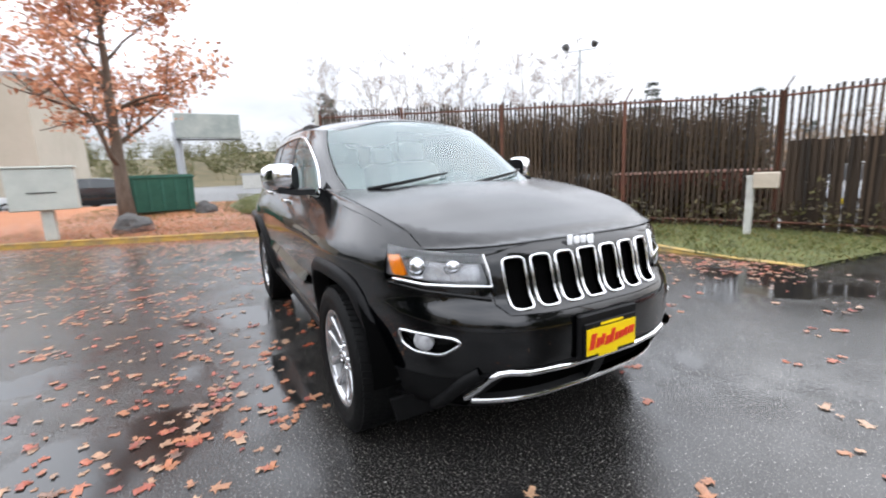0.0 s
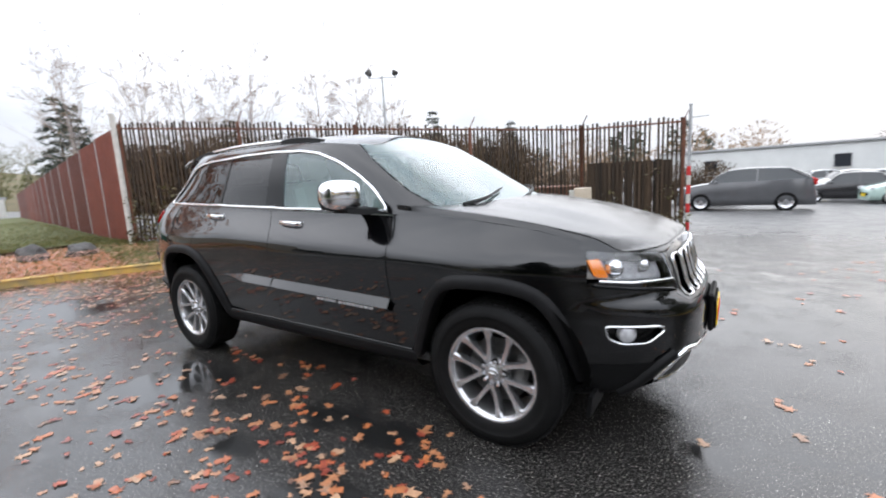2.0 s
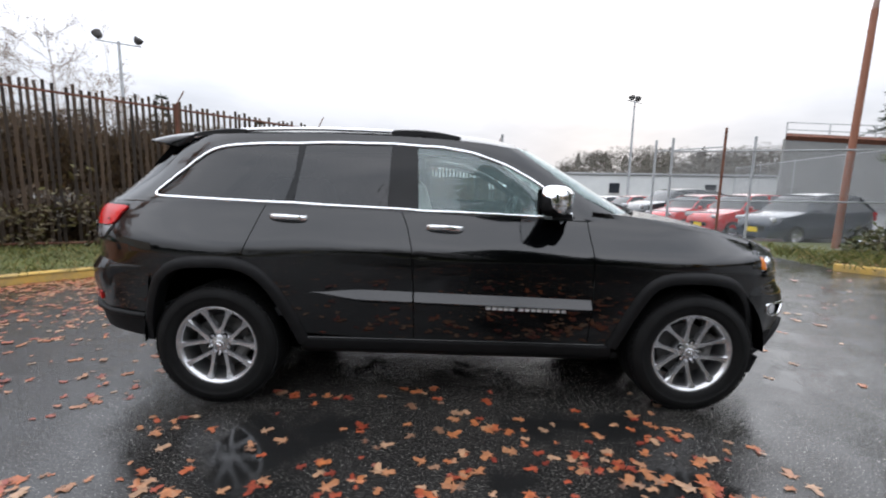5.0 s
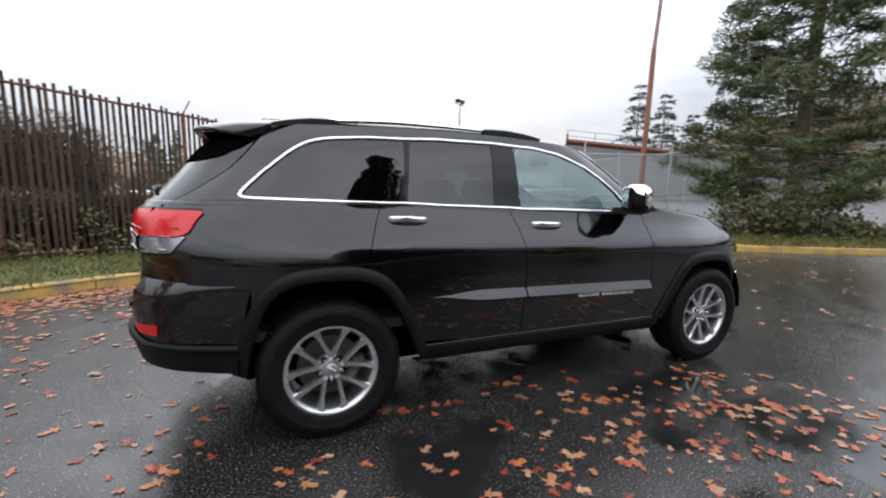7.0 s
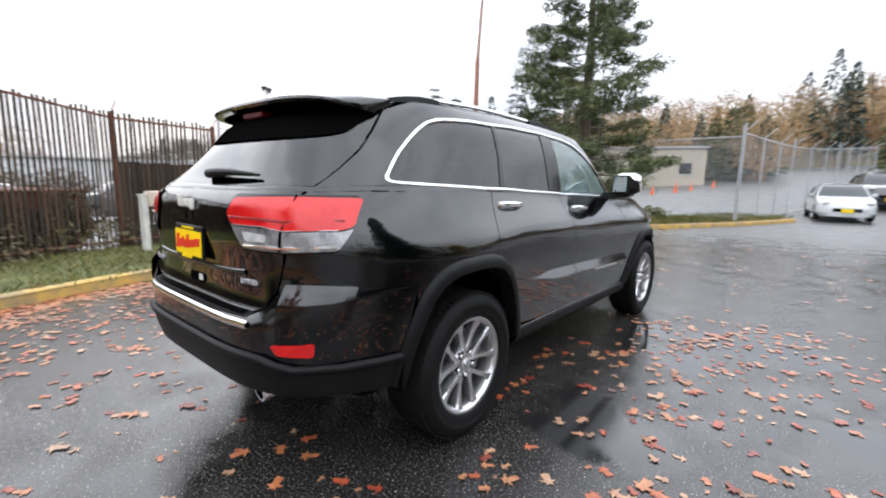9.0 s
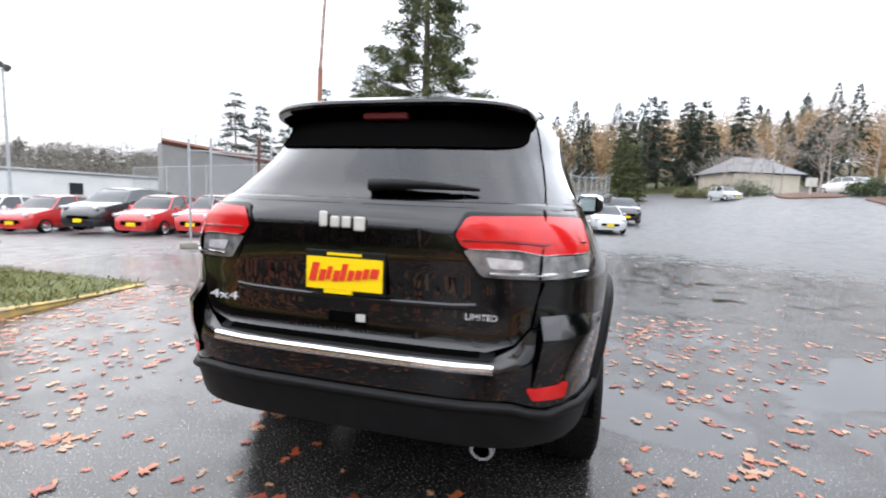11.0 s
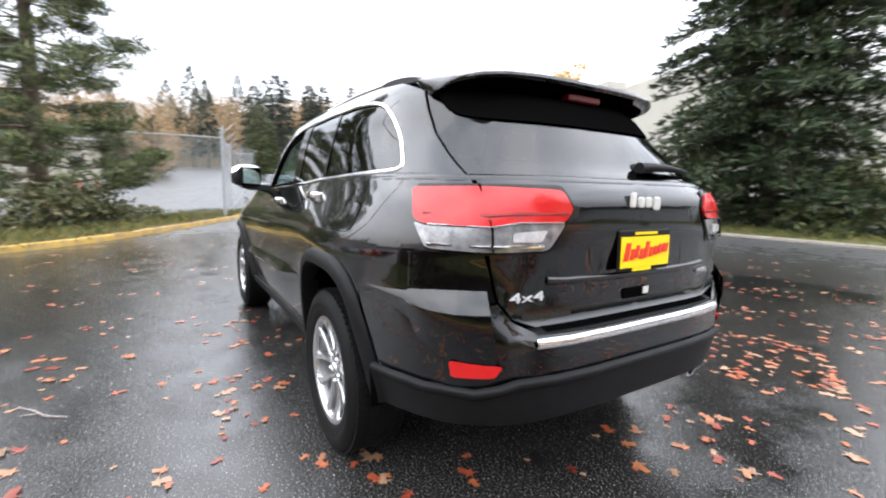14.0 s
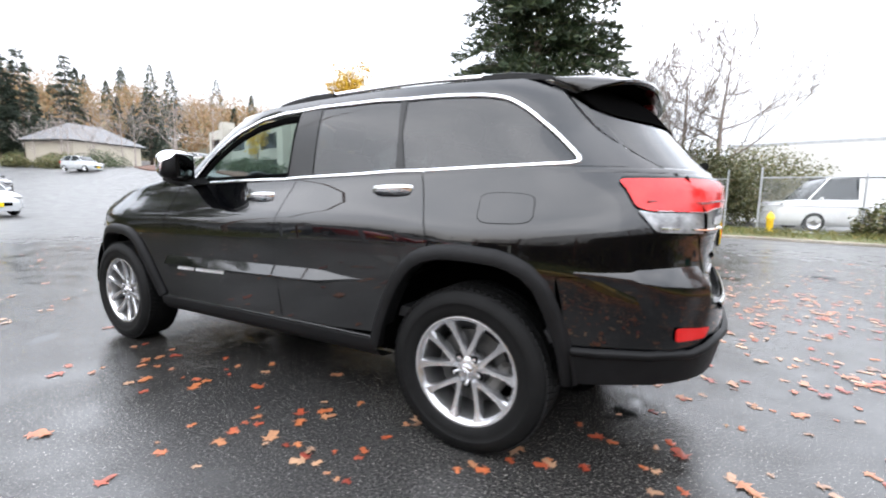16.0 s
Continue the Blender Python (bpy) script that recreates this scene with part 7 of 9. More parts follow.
for i, (x, y, h) in enumerate(((-36.3, 13.6, 14.5), (-35.1, 16.4, 15.0), (-33.4, 18.8, 13.0), (-32.9, 20.6, 16.0), (-29.1, 24.9, 14.0), (-26.6, 27.6, 14.5), (-24.5, 29.8, 11.0), (-38.0, 9.5, 14.0))):
    broad_tree("birch_tree", x, y, h, "slim birch nearly bare, with a few russet leaves", RUSSET_LEAF, 90 + i, leaves=7, clump=0.45, size=0.07, trunk_r=0.12, trunk_h=3.0, depth=5, kids=3, limbs=22, spread_=0.30, bark=PALE_BARK, dens=0.16, reach=0.145)
for i, (x, y, h, r) in enumerate(((-40.6, 10.4, 9.0, 2.6), (-54.5, 13.6, 12.5, 3.4), (-28.8, 42.5, 10.5, 2.4), (-33.0, 38.0, 8.5, 2.2), (-22, 50, 9.0, 2.2), (-45, 26, 10.0, 3.0), (42.5, 38.3, 14.0, 4.0), (45.5, 37.0, 13.0, 3.6), (61.6, 36.9, 19.0, 4.6), (63.8, 32.7, 20.0, 4.5), (52, 38, 11.0, 3.5))):
    conifer("fir_tree", x, y, h, r, "dark fir standing beyond the fences", 120 + i, FAR_NEEDLES, 0.2, 0.06, 18, 7, 0.8, 0.55, 0.25)
for i, (x, y, h, r) in enumerate(((66, 7, 9.5, 2.6), (69, 9.5, 8.5, 2.4), (74, 3.5, 8.0, 2.4), (56.5, -8.0, 9.0, 2.4), (58.5, -9.4, 7.5, 2.1), (72, 6.0, 10.0, 2.4))):
    conifer("street_fir", x, y, h, r, "full green fir beside the street", 300 + i, NEEDLES, 0.15, 0.03, 20, 9, 1.0, 0.5, 0.2)
for i, (x, y, h) in enumerate(((68, -23.5, 6.5), (71, -27.5, 7.5), (74, -22, 6.0), (64.5, -24.5, 6.5), (77, -26, 8.0))):
    broad_tree("bare_garden_tree", x, y, h, "leafless tree before the grey-roofed house", None, 320 + i, trunk_r=0.10, depth=5, kids=3, limbs=8, spread_=0.45, bark=PALE_BARK)
for i, (x, y, rx, ry, h) in enumerate(((66, -21, 3.0, 1.2, 1.6), (72, -24.0, 3.0, 1.4, 1.8), (69.0, -18.5, 2.0, 1.2, 1.4))):
    shrub("garden_shrub", x, y, rx, ry, h, OLIVE_LEAF, "loose olive shrub beside the street", 330 + i, 2600, 0.14)
broad_tree("yellow_tree", 21.9, -25.2, 7.6, "tree in bright yellow autumn leaf before the office building", YELLOW_LEAF, 140, leaves=34, clump=0.8, size=0.12, trunk_r=0.15, trunk_h=2.2, depth=4, kids=4, limbs=9)
broad_tree("small_yellow_tree", 38.5, -29.0, 5.0, "small yellowing tree by the office windows", YELLOW_LEAF, 141, leaves=12, clump=0.5, size=0.12, trunk_r=0.08, trunk_h=1.5, depth=4, kids=3, limbs=6)
for i, (x, y, h) in enumerate(((49.9, -27.0, 8.5), (43.3, -27.2, 8.0), (55.0, -25.0, 7.5), (60.0, -26.0, 8.0), (46.0, -24.5, 6.5))):
    broad_tree("bare_street_tree", x, y, h, "small leafless street tree in a mulch bed", None, 150 + i, trunk_r=0.11, depth=5, kids=3, limbs=8, spread_=0.45, bark=PALE_BARK)
for i, (x, y, rx, ry, h) in enumerate(((30.0, -23.0, 2.2, 1.2, 1.5), (34.2, -24.3, 2.2, 1.2, 1.5), (24.5, -26.8, 1.0, 0.8, 1.0), (16.5, -23.0, 1.4, 0.9, 1.2), (55.0, -21.5, 5.0, 1.3, 2.0), (43.0, -26.5, 2.0, 1.2, 1.5))):
    shrub("clipped_hedge", x, y, rx, ry, h, GREEN_LEAF, "clipped green hedge in a mulch bed", 170 + i, 2600, 0.10, "hedge")

for i, (x, y, h) in enumerate(((90.5, -16.6, 19.0), (93.5, -13.0, 17.0), (89, -22.8, 17.4), (88.2, -25.6, 17.0), (93, -33.2, 18.2), (86.5, -43.0, 13.0), (95, -19.5, 18.5), (97, -26, 17.5))):
    conifer("hill_fir", x, y, h, 4.0, "tall dark fir on the slope at the end of the street", 400 + i, FAR_NEEDLES, 0.28, 0.12, 20, 7, 0.8, 0.75, 0.25)

# distant slopes and woods
def slope(name, line, depth, h, mat, label):
    s = Soup()
    pts = resample(line, 60)
    k = 8
    for q in pts:
        d = Vector((q.x, q.y)).normalized()
        for j in range(k + 1):
            t = j / k
            x, y = q.x + d.x * depth * t, q.y + d.y * depth * t
            s.v.append((x, y, gz(max(-200, min(200, x)), max(-200, min(200, y))) - 0.5 + h * smoothstep(0, 1, t) * (1 + 0.25 * noise.noise((x * 0.02, y * 0.02, 2)))))
    s.f = [(i * (k + 1) + j, i * (k + 1) + k + 1 + j, i * (k + 1) + k + 2 + j, i * (k + 1) + j + 1) for i in range(59) for j in range(k)]
    thing(name, s, mat, label, "hill", kind="structure", smooth=180)


slope("hillside_east", [(90, 60), (105, 20), (112, -15), (108, -45), (95, -75)], 90, 12, HILL, "wooded brown hillside beyond the street")
slope("hillside_west", [(-100, -25), (-105, 0), (-110, 30), (-95, 60)], 80, 12, HILL, "olive wooded slope beyond the road")
slope("hillside_north", [(62, 137), (80, 128), (98, 113), (115, 95)], 90, 13, WOOD_FLOOR, "low wooded ridge behind the warehouse")
hill_e = lambda x, y: gz(min(200, x), y) + 12 * smoothstep(100, 190, math.hypot(x, y))
hill_w = lambda x, y: 12 * smoothstep(100, 190, math.hypot(x, y))
far_woods("far_woods_east", [(88, 60), (102, 20), (110, -15), (106, -45), (95, -75)], 60, (8, 16), FAR_RUSSET, "russet and bare woods on the far hillside", 201, 320, 420, 1.0, 0.0, 0.42, hill_e)
far_woods("far_firs_east", [(88, 60), (102, 20), (110, -15), (106, -45), (95, -75)], 60, (8, 22), FAR_NEEDLES, "dark firs scattered on the far hillside", 202, 58, 700, 0.95, 1.0, 0.34, hill_e)
far_woods("lot_edge_woods", [(50, 41), (62, 34), (70, 22), (71, 8), (59, 2.5)], 7, (5.5, 9.5), FAR_RUSSET, "autumn woods along the back of the storage lot", 208, 75, 420, 0.42, 0.0, 0.42)
far_woods("lot_edge_firs", [(51, 42), (63, 35), (71, 23), (72, 9), (60, 3)], 6, (6, 10), FAR_NEEDLES, "dark green firs among the lot edge woods", 209, 13, 650, 0.5, 1.0, 0.32)
far_woods("far_scrub_west", [(-98, -40), (-105, 0), (-108, 30), (-90, 70)], 60, (5, 10), OLIVE_LEAF, "olive scrub woods beyond the road", 203, 150, 260, 0.8, 0.1, 0.4, hill_w)
far_woods("far_scrub_fence", [(-60, 25), (-45, 48), (-20, 62), (5, 70)], 20, (4, 8), RUSSET_LEAF, "brown scrub behind the slat fence", 204, 110, 120, 0.9, 0.0, 0.45)
far_woods("far_firs_fence", [(-60, 25), (-45, 52), (-20, 66), (5, 75)], 15, (6, 10), FAR_NEEDLES, "small dark firs behind the slat fence", 205, 34, 150, 0.9, 1.0, 0.3)
far_woods("far_woods_north", [(33, 146), (62, 134), (90, 117), (108, 98)], 80, (5.5, 9.5), HAZY_WOODS, "brown woods on the ridge behind the warehouse", 206, 330, 220, 1.1, 0.15, 0.55, lambda x, y: 13 * smoothstep(150, 240, math.hypot(x, y)) * smoothstep(50, 70, x))
far_woods("brown_scrub", [(-8.6, 21.0), (-11.5, 19.6), (-15.3, 16.3), (-19.4, 10.9), (-24, 7.5)], 4, (3.8, 5.2), DARK_SCRUB, "tall brown scrub behind the slat fence", 207, 170, 800, 0.30, 0.0, 0.42)
far_woods("fence_foot_scrub", [(-9.6, 2.9), (-6.5, 5.1), (-3.6, 7.2), (-1.2, 8.9)], 0.6, (0.75, 1.25), DARK_SCRUB, "waist-high brown weeds behind the slat fence", 212, 380, 260, 0.12, 0.0, 0.45)
far_woods("low_brown_scrub", [(2.0, 24.5), (-3.5, 23.5), (-7.5, 21.8)], 3, (1.2, 2.6), DARK_SCRUB, "low brown scrub behind the slat fence", 210, 46, 420, 0.22, 0.0, 0.55)
# never in view; added to darken what the car's flank reflects
far_woods("unseen_southwest_trees", [(-52, -25), (-46, -38), (-38, -50), (-29, -58)], 8, (5, 9), FAR_NEEDLES, "unseen dark trees added southwest for the car's reflections", 211, 60, 380, 1.3, 0.5, 0.40)
# ---- street things ----
def lamp_mast(name, x, y, h, label, heads):
    g = gz(x, y)
    root = thing(name, None, None, label, "lamp post")
    part("pole", Soup().tube([(x, y, g - 0.2), (x, y, g + h)], [0.09, 0.06], 8), GALV, root, smooth=40)
    part("crossarm", Soup().tube([(x - 0.7, y - 0.5, g + h - 0.1), (x + 0.7, y + 0.5, g + h - 0.1)], 0.03, 6), GALV, root)
    for k in heads:
        m = Matrix.Translation((x + 0.62 * k, y + 0.44 * k, g + h + 0.18)) @ Matrix.Rotation(0.6 * k, 4, "Y")
        part("floodlight", Soup().lathe([(0.02, -0.22), (0.12, -0.19), (0.19, -0.04), (0.2, 0.09), (0.02, 0.1)], 12, m), ROCK, root, "dark floodlight head", smooth=40)


lamp_mast("flood_mast", -15.0, 17.6, 8.2, "tall mast with two dark floodlights behind the fence", (-1, 1))
lamp_mast("yard_mast", 12.9, 27.5, 7.6, "thin yard mast with small floodlights", (-0.5, 0.5))

# rust-red pole beside the yard fence
root = thing("utility_pole", None, None, "tall rust-red steel pole leaning beside the yard fence", "pole")
part("lower_shaft", Soup().tube([(9.85, 7.45, gz(9.85, 7.45) - 0.2), (9.88, 7.38, 5.6)], [0.088, 0.076], 12), WOODPOLE, root, smooth=40)
part("upper_shaft", Soup().tube([(9.88, 7.38, 5.6), (10.10, 7.02, 13.0)], [0.062, 0.045], 12), rough_paint("weathered_pole", (0.24, 0.13, 0.10), (0.38, 0.27, 0.23), 3, 0.6), root, "paler weathered upper shaft", smooth=40)


def wire_mesh_material():
    """Chain-link wire: open diamonds between fine wires."""
    m, n, l, b_ = nodes_of("chain_link_wire")
    n.remove(b_)
    tcn = n.new("ShaderNodeTexCoord")
    sx = n.new("ShaderNodeSeparateXYZ")
    l.new(tcn.outputs["UV"], sx.inputs["Vector"])
    outs = []
    for op in ("ADD", "SUBTRACT"):
        a = n.new("ShaderNodeMath")
        a.operation = op
        l.new(sx.outputs["X"], a.inputs[0])
        l.new(sx.outputs["Y"], a.inputs[1])
        f = n.new("ShaderNodeMath")
        f.operation = "FRACT"
        l.new(a.outputs["Value"], f.inputs[0])
        c = n.new("ShaderNodeMath")
        c.operation = "LESS_THAN"
        c.inputs[1].default_value = 0.12
        l.new(f.outputs["Value"], c.inputs[0])
        outs.append(c)
    mxm = n.new("ShaderNodeMath")
    mxm.operation = "MAXIMUM"
    l.new(outs[0].outputs["Value"], mxm.inputs[0])
    l.new(outs[1].outputs["Value"], mxm.inputs[1])
    tr = n.new("ShaderNodeBsdfTransparent")
    df = n.new("ShaderNodeBsdfDiffuse")
    df.inputs["Color"].default_value = (0.34, 0.35, 0.36, 1)
    mx = n.new("ShaderNodeMixShader")
    l.new(mxm.outputs["Value"], mx.inputs["Fac"])
    l.new(tr.outputs["BSDF"], mx.inputs[1])
    l.new(df.outputs["BSDF"], mx.inputs[2])
    l.new(mx.outputs["Shader"], n["Material Output"].inputs["Surface"])
    return m


WIRE = wire_mesh_material()


def chain_fence(name, pts, h, label, step=3.0, arms=False, mesh=True, mat=None, mid=False, pitch=0.07):
    root = thing(name, None, None, label, "fence")
    mat = mat or GALV
    for a, b in zip(pts, pts[1:]):
        a, b = Vector(a), Vector(b)
        n = max(1, round((b - a).length / step))
        d = (b - a).normalized()
        for i in range(n + 1):
            q = a + (b - a) * (i / n)
            g = gz(q.x, q.y)
            s = Soup().tube([(q.x, q.y, g - 0.2), (q.x, q.y, g + h + (0.1 if i else 0.35))], 0.028 if i else 0.032, 8)
            if arms:
                s.tube([(q.x, q.y, g + h + 0.05), (q.x + d.y * 0.35, q.y - d.x * 0.35, g + h + 0.4)], 0.02, 5)
            part("post", s, mat, root, smooth=40)
        for hh in ((h, h * 0.5, 0.08) if mid else (h, 0.08)):
            part("rail", Soup().tube([(*(a + (b - a) * (i / n)), gz(*(a + (b - a) * (i / n))) + hh) for i in range(n + 1)], 0.022, 6), mat, root, smooth=40)
        if mesh:
            s = Soup()
            acc = []
            for i in range(n):
                q0, q1 = a + (b - a) * (i / n), a + (b - a) * ((i + 1) / n)
                k = len(s.v)
                s.add([(q0.x, q0.y, gz(*q0) + 0.05), (q1.x, q1.y, gz(*q1) + 0.05), (q1.x, q1.y, gz(*q1) + h), (q0.x, q0.y, gz(*q0) + h)], [(0, 1, 2, 3)])
                u0, u1 = (b - a).length * i / n / pitch, (b - a).length * (i + 1) / n / pitch
                acc += [(u0, 0), (u1, 0), (u1, h / pitch), (u0, h / pitch)]
            me = s.mesh("wire_mesh")
            uv = me.uv_layers.new(name="UVMap")
            for i, c in enumerate(acc):
                uv.data[i].uv = c
            part("wire_mesh", me, WIRE, root)
            me.materials.clear()
            me.materials.append(WIRE)
    return root


chain_fence("street_chain_fence", [(14.9, -0.15), (23.0, -1.2), (33.0, -3.0), (44.0, -5.4)], 3.1, "tall grey chain-link fence with outward barbed-wire arms", 3.0, True, pitch=0.045)
chain_fence("lot_chain_fence", [(14.9, -0.1), (15.6, 6.0), (17.5, 16.0), (22, 30)], 3.0, "grey chain-link fence round the storage lot", 4.5)
chain_fence("yard_chain_fence", [(5.9, 8.2), (7.7, 7.7), (10.6, 7.0), (15.2, 6.2)], 2.5, "galvanised chain-link yard fence with a middle rail", 2.6, False, True, None, True)
chain_fence("rear_wire_fence", [(-4.3, -16.2), (-9.5, -15.2), (-18, -13.6)], 1.9, "old wire fence beside the van park", 3.2, False, True, None, True)
chain_fence("rear_wire_fence_east", [(-3.4, -17.6), (0.6, -18.6), (4, -19)], 1.9, "old wire fence half hidden in shrubs", 3.2)

# gate leaf standing open at the yard
root = thing("yard_gate", None, None, "open rusty swing gate with grey posts and rails", "gate")
ga, gb = Vector((5.7, 8.7)), Vector((6.75, 7.4))
for q, h in ((ga, 2.85), (gb, 3.0)):
    part("gate_post", Soup().tube([(q.x, q.y, gz(*q) - 0.2), (q.x, q.y, gz(*q) + h)], 0.03, 10), GALV if q is ga else RUST, root, smooth=40)
for hh in (0.15, 0.95, 2.55):
    part("gate_rail", Soup().tube([(ga.x, ga.y, gz(*ga) + hh), (gb.x, gb.y, gz(*gb) + hh)], 0.016, 8), GALV, root, smooth=40)
part("base_beam", Soup().box(((ga.x + gb.x) / 2, (ga.y + gb.y) / 2, gz(*ga) + 0.07), ((gb - ga).length + 0.5, 0.22, 0.16), math.atan2((gb - ga).y, (gb - ga).x), 0.02), KERB, root, "low concrete base beam")

# utility cabinet, dumpster, rocks on the verge
root = thing("utility_cabinet", None, None, "pale grey-green utility cabinet raised on a post", "utility box")
g = 0.2
part("post", Soup().box((-9.35, -4.55, g + 0.3), (0.28, 0.22, 0.75), 0.1, 0.01), BOX_GREY, root)
part("cabinet", Soup().box((-9.35, -4.55, g + 1.07), (0.5, 1.18, 0.92), 0.1, 0.02), BOX_GREY, root)
part("lid", Soup().box((-9.35, -4.55, g + 1.55), (0.56, 1.26, 0.05), 0.1, 0.015), BOX_GREY, root)
part("door_seam", Soup().box((-9.09, -4.53, g + 1.0), (0.012, 0.5, 0.02), 0.1), BLACK, root, "dark latch slot")

root = thing("dumpster", None, None, "dark green metal dumpster beside the maple", "dumpster")
s = Soup()
c = Matrix.Translation((-15.2, -2.75, 0.25)) @ Matrix.Rotation(0.15, 4, "Z")
s.loft([[c @ Vector((sx * (0.6 + 0.12 * t), sy * (0.95 + 0.03 * t), 0.08 + 1.15 * t)) for sx, sy in ((-1, -1), (1, -1), (1, 1), (-1, 1))] for t in (0, 0.5, 1)])
part("body", s, BIN_GREEN, root)
for i in range(5):
    part("rib", Soup().box((0.71, -0.8 + 0.4 * i, 0.66), (0.06, 0.07, 1.1), 0, 0.01, c), BIN_GREEN, root)
part("rim", Soup().box((0, 0, 1.25), (1.52, 2.04, 0.07), 0, 0.02, c), BIN_GREEN, root)
part("lid", Soup().box((-0.05, 0, 1.31), (1.36, 1.96, 0.05), 0.0, 0.02, c), BIN_GREEN, root)
for i, (x, y, r, h) in enumerate(((-9.8, -3.1, 0.42, 0.36), (-9.75, -0.05, 0.27, 0.26), (-9.3, 0.65, 0.3, 0.24), (-13.6, -1.4, 0.35, 0.4))):
    bm = bmesh.new()
    bmesh.ops.create_icosphere(bm, subdivisions=3, radius=1)
    for v in bm.verts:
        k = 1 + 0.28 * noise.noise(v.co * 1.4 + Vector((i * 7, 0, 0))) + 0.08 * noise.noise(v.co * 4)
        v.co = Vector((v.co.x * r * k * 1.25, v.co.y * r * k, max(-0.1, v.co.z * h * k)))
    me = bpy.data.meshes.new("boulder")
    bm.to_mesh(me)
    bm.free()
    me.materials.append(ROCK)
    ob = new("boulder", me)
    ob.location = (x, y, 0.22)
    tagged(ob, "dark rounded boulder on the leafy verge", "rock", "boulders on the verge")

# billboard over the road
root = thing("billboard", None, None, "roadside billboard on a pale pole beyond the road", "billboard")
part("pole", Soup().tube([(-61.4, -3.4, 0), (-61.4, -3.4, 8.6)], 0.45, 12), GALV, root, smooth=40)
part("panel", Soup().box((-61.2, 0.2, 8.2), (0.5, 7.4, 3.0), 0.05, 0.05), rough_paint("faded_poster", (0.20, 0.24, 0.22), (0.42, 0.42, 0.38), 0.6, 0.7), root, "faded greenish poster panel")
part("catwalk", Soup().box((-60.8, 0.2, 6.5), (0.9, 7.4, 0.15), 0.05), ROCK, root)


# ---- buildings ----
def office():
    root = thing("office_building", None, None, "two-storey cream concrete office with ribs and dark windows", "building")
    a, b = Vector((16.5, -24.3)), Vector((62.0, -38.4))
    d = (b - a).normalized()
    n = Vector((-d.y, d.x))
    ang = math.atan2(d.y, d.x)
    ln = (b - a).length
    base = gz(*a) - 0.6
    H = 6.9
    bays = 5
    bw = 9.3
    top = base + 0.6 + H
    def slab(name, u0, u1, z0, z1, depth, out, mat, label="", parent=root):
        m = a + d * ((u0 + u1) / 2) + n * (out - depth / 2)
        return part(name, Soup().box((m.x, m.y, (z0 + z1) / 2), (u1 - u0, depth, z1 - z0), ang), mat, parent, label)
    z0 = base
    g0 = base + 0.6
    # blank end wall, then bays between ribs
    slab("wall", -9.0, 0.0, z0, top, 0.4, 0, TILT_UP)
    for i in range(bays):
        u = i * bw
        rise = 0.35 * i
        slab("rib", u, u + 1.5, z0, top + 0.5 + rise, 1.5, 0.9, TILT_UP, "projecting concrete rib")
        slab("wall", u + 1.5, u + bw, g0 + rise + 2.7, g0 + rise + 3.9, 0.4, 0, TILT_UP)
        slab("wall", u + 1.5, u + bw, g0 + rise + 5.6, top + rise, 0.4, 0, TILT_UP)
        slab("wall", u + 1.5, u + bw, z0, g0 + rise + 0.9, 0.4, 0, TILT_UP)
        for w0, w1, zz0, zz1 in ((u + 1.5, u + bw, g0 + rise + 0.9, g0 + rise + 2.7), (u + 1.5, u + bw, g0 + rise + 3.9, g0 + rise + 5.6)):
            win = slab("window", w0 + 0.9, w1 - 0.9, zz0, zz1, 0.05, -0.18, DARK_GLASS, "dark tinted glazing")
            for k in range(4):
                uu = w0 + 0.9 + (w1 - w0 - 1.8) * k / 3
                slab("mullion", uu - 0.05, uu + 0.05, zz0, zz1, 0.09, -0.10, ROCK, "", win)
            slab("jamb", w0, w0 + 0.9, zz0, zz1, 0.4, 0, TILT_UP)
            slab("jamb", w1 - 0.9, w1, zz0, zz1, 0.4, 0, TILT_UP)
    # rear volume closes the block
    m = a + d * (ln / 2 - 5) - n * 9
    part("rear_block", Soup().box((m.x, m.y, (z0 + top) / 2 - 0.2), (ln + 6, 17.0, top - z0 - 0.5), ang), TILT_UP, root)
    slab("joint", -9.0, 0.0, g0 + 3.1, g0 + 3.15, 0.02, 0.02, ROCK, "dark panel joint")
    slab("joint", -9.0, 0.0, g0 + 5.5, g0 + 5.55, 0.02, 0.02, ROCK, "dark panel joint")
    st = thing("entrance_stairs", None, None, "concrete steps with dark handrail at the office wall", "stairs")
    for i in range(6):
        m = a + d * (-4.0 + 0.3 * i) + n * 1.1
        part("step", Soup().box((m.x, m.y, g0 + 0.09 + 0.17 * (5 - i)), (0.3, 1.4, 0.17 * 2), ang), KERB, st)
    p0, p1 = a + d * -4.0 + n * 1.8, a + d * -2.2 + n * 1.8
    part("handrail", Soup().tube([(p0.x, p0.y, g0 + 2.0), (p1.x, p1.y, g0 + 1.0)], 0.03, 6), BLACK, st)


office()


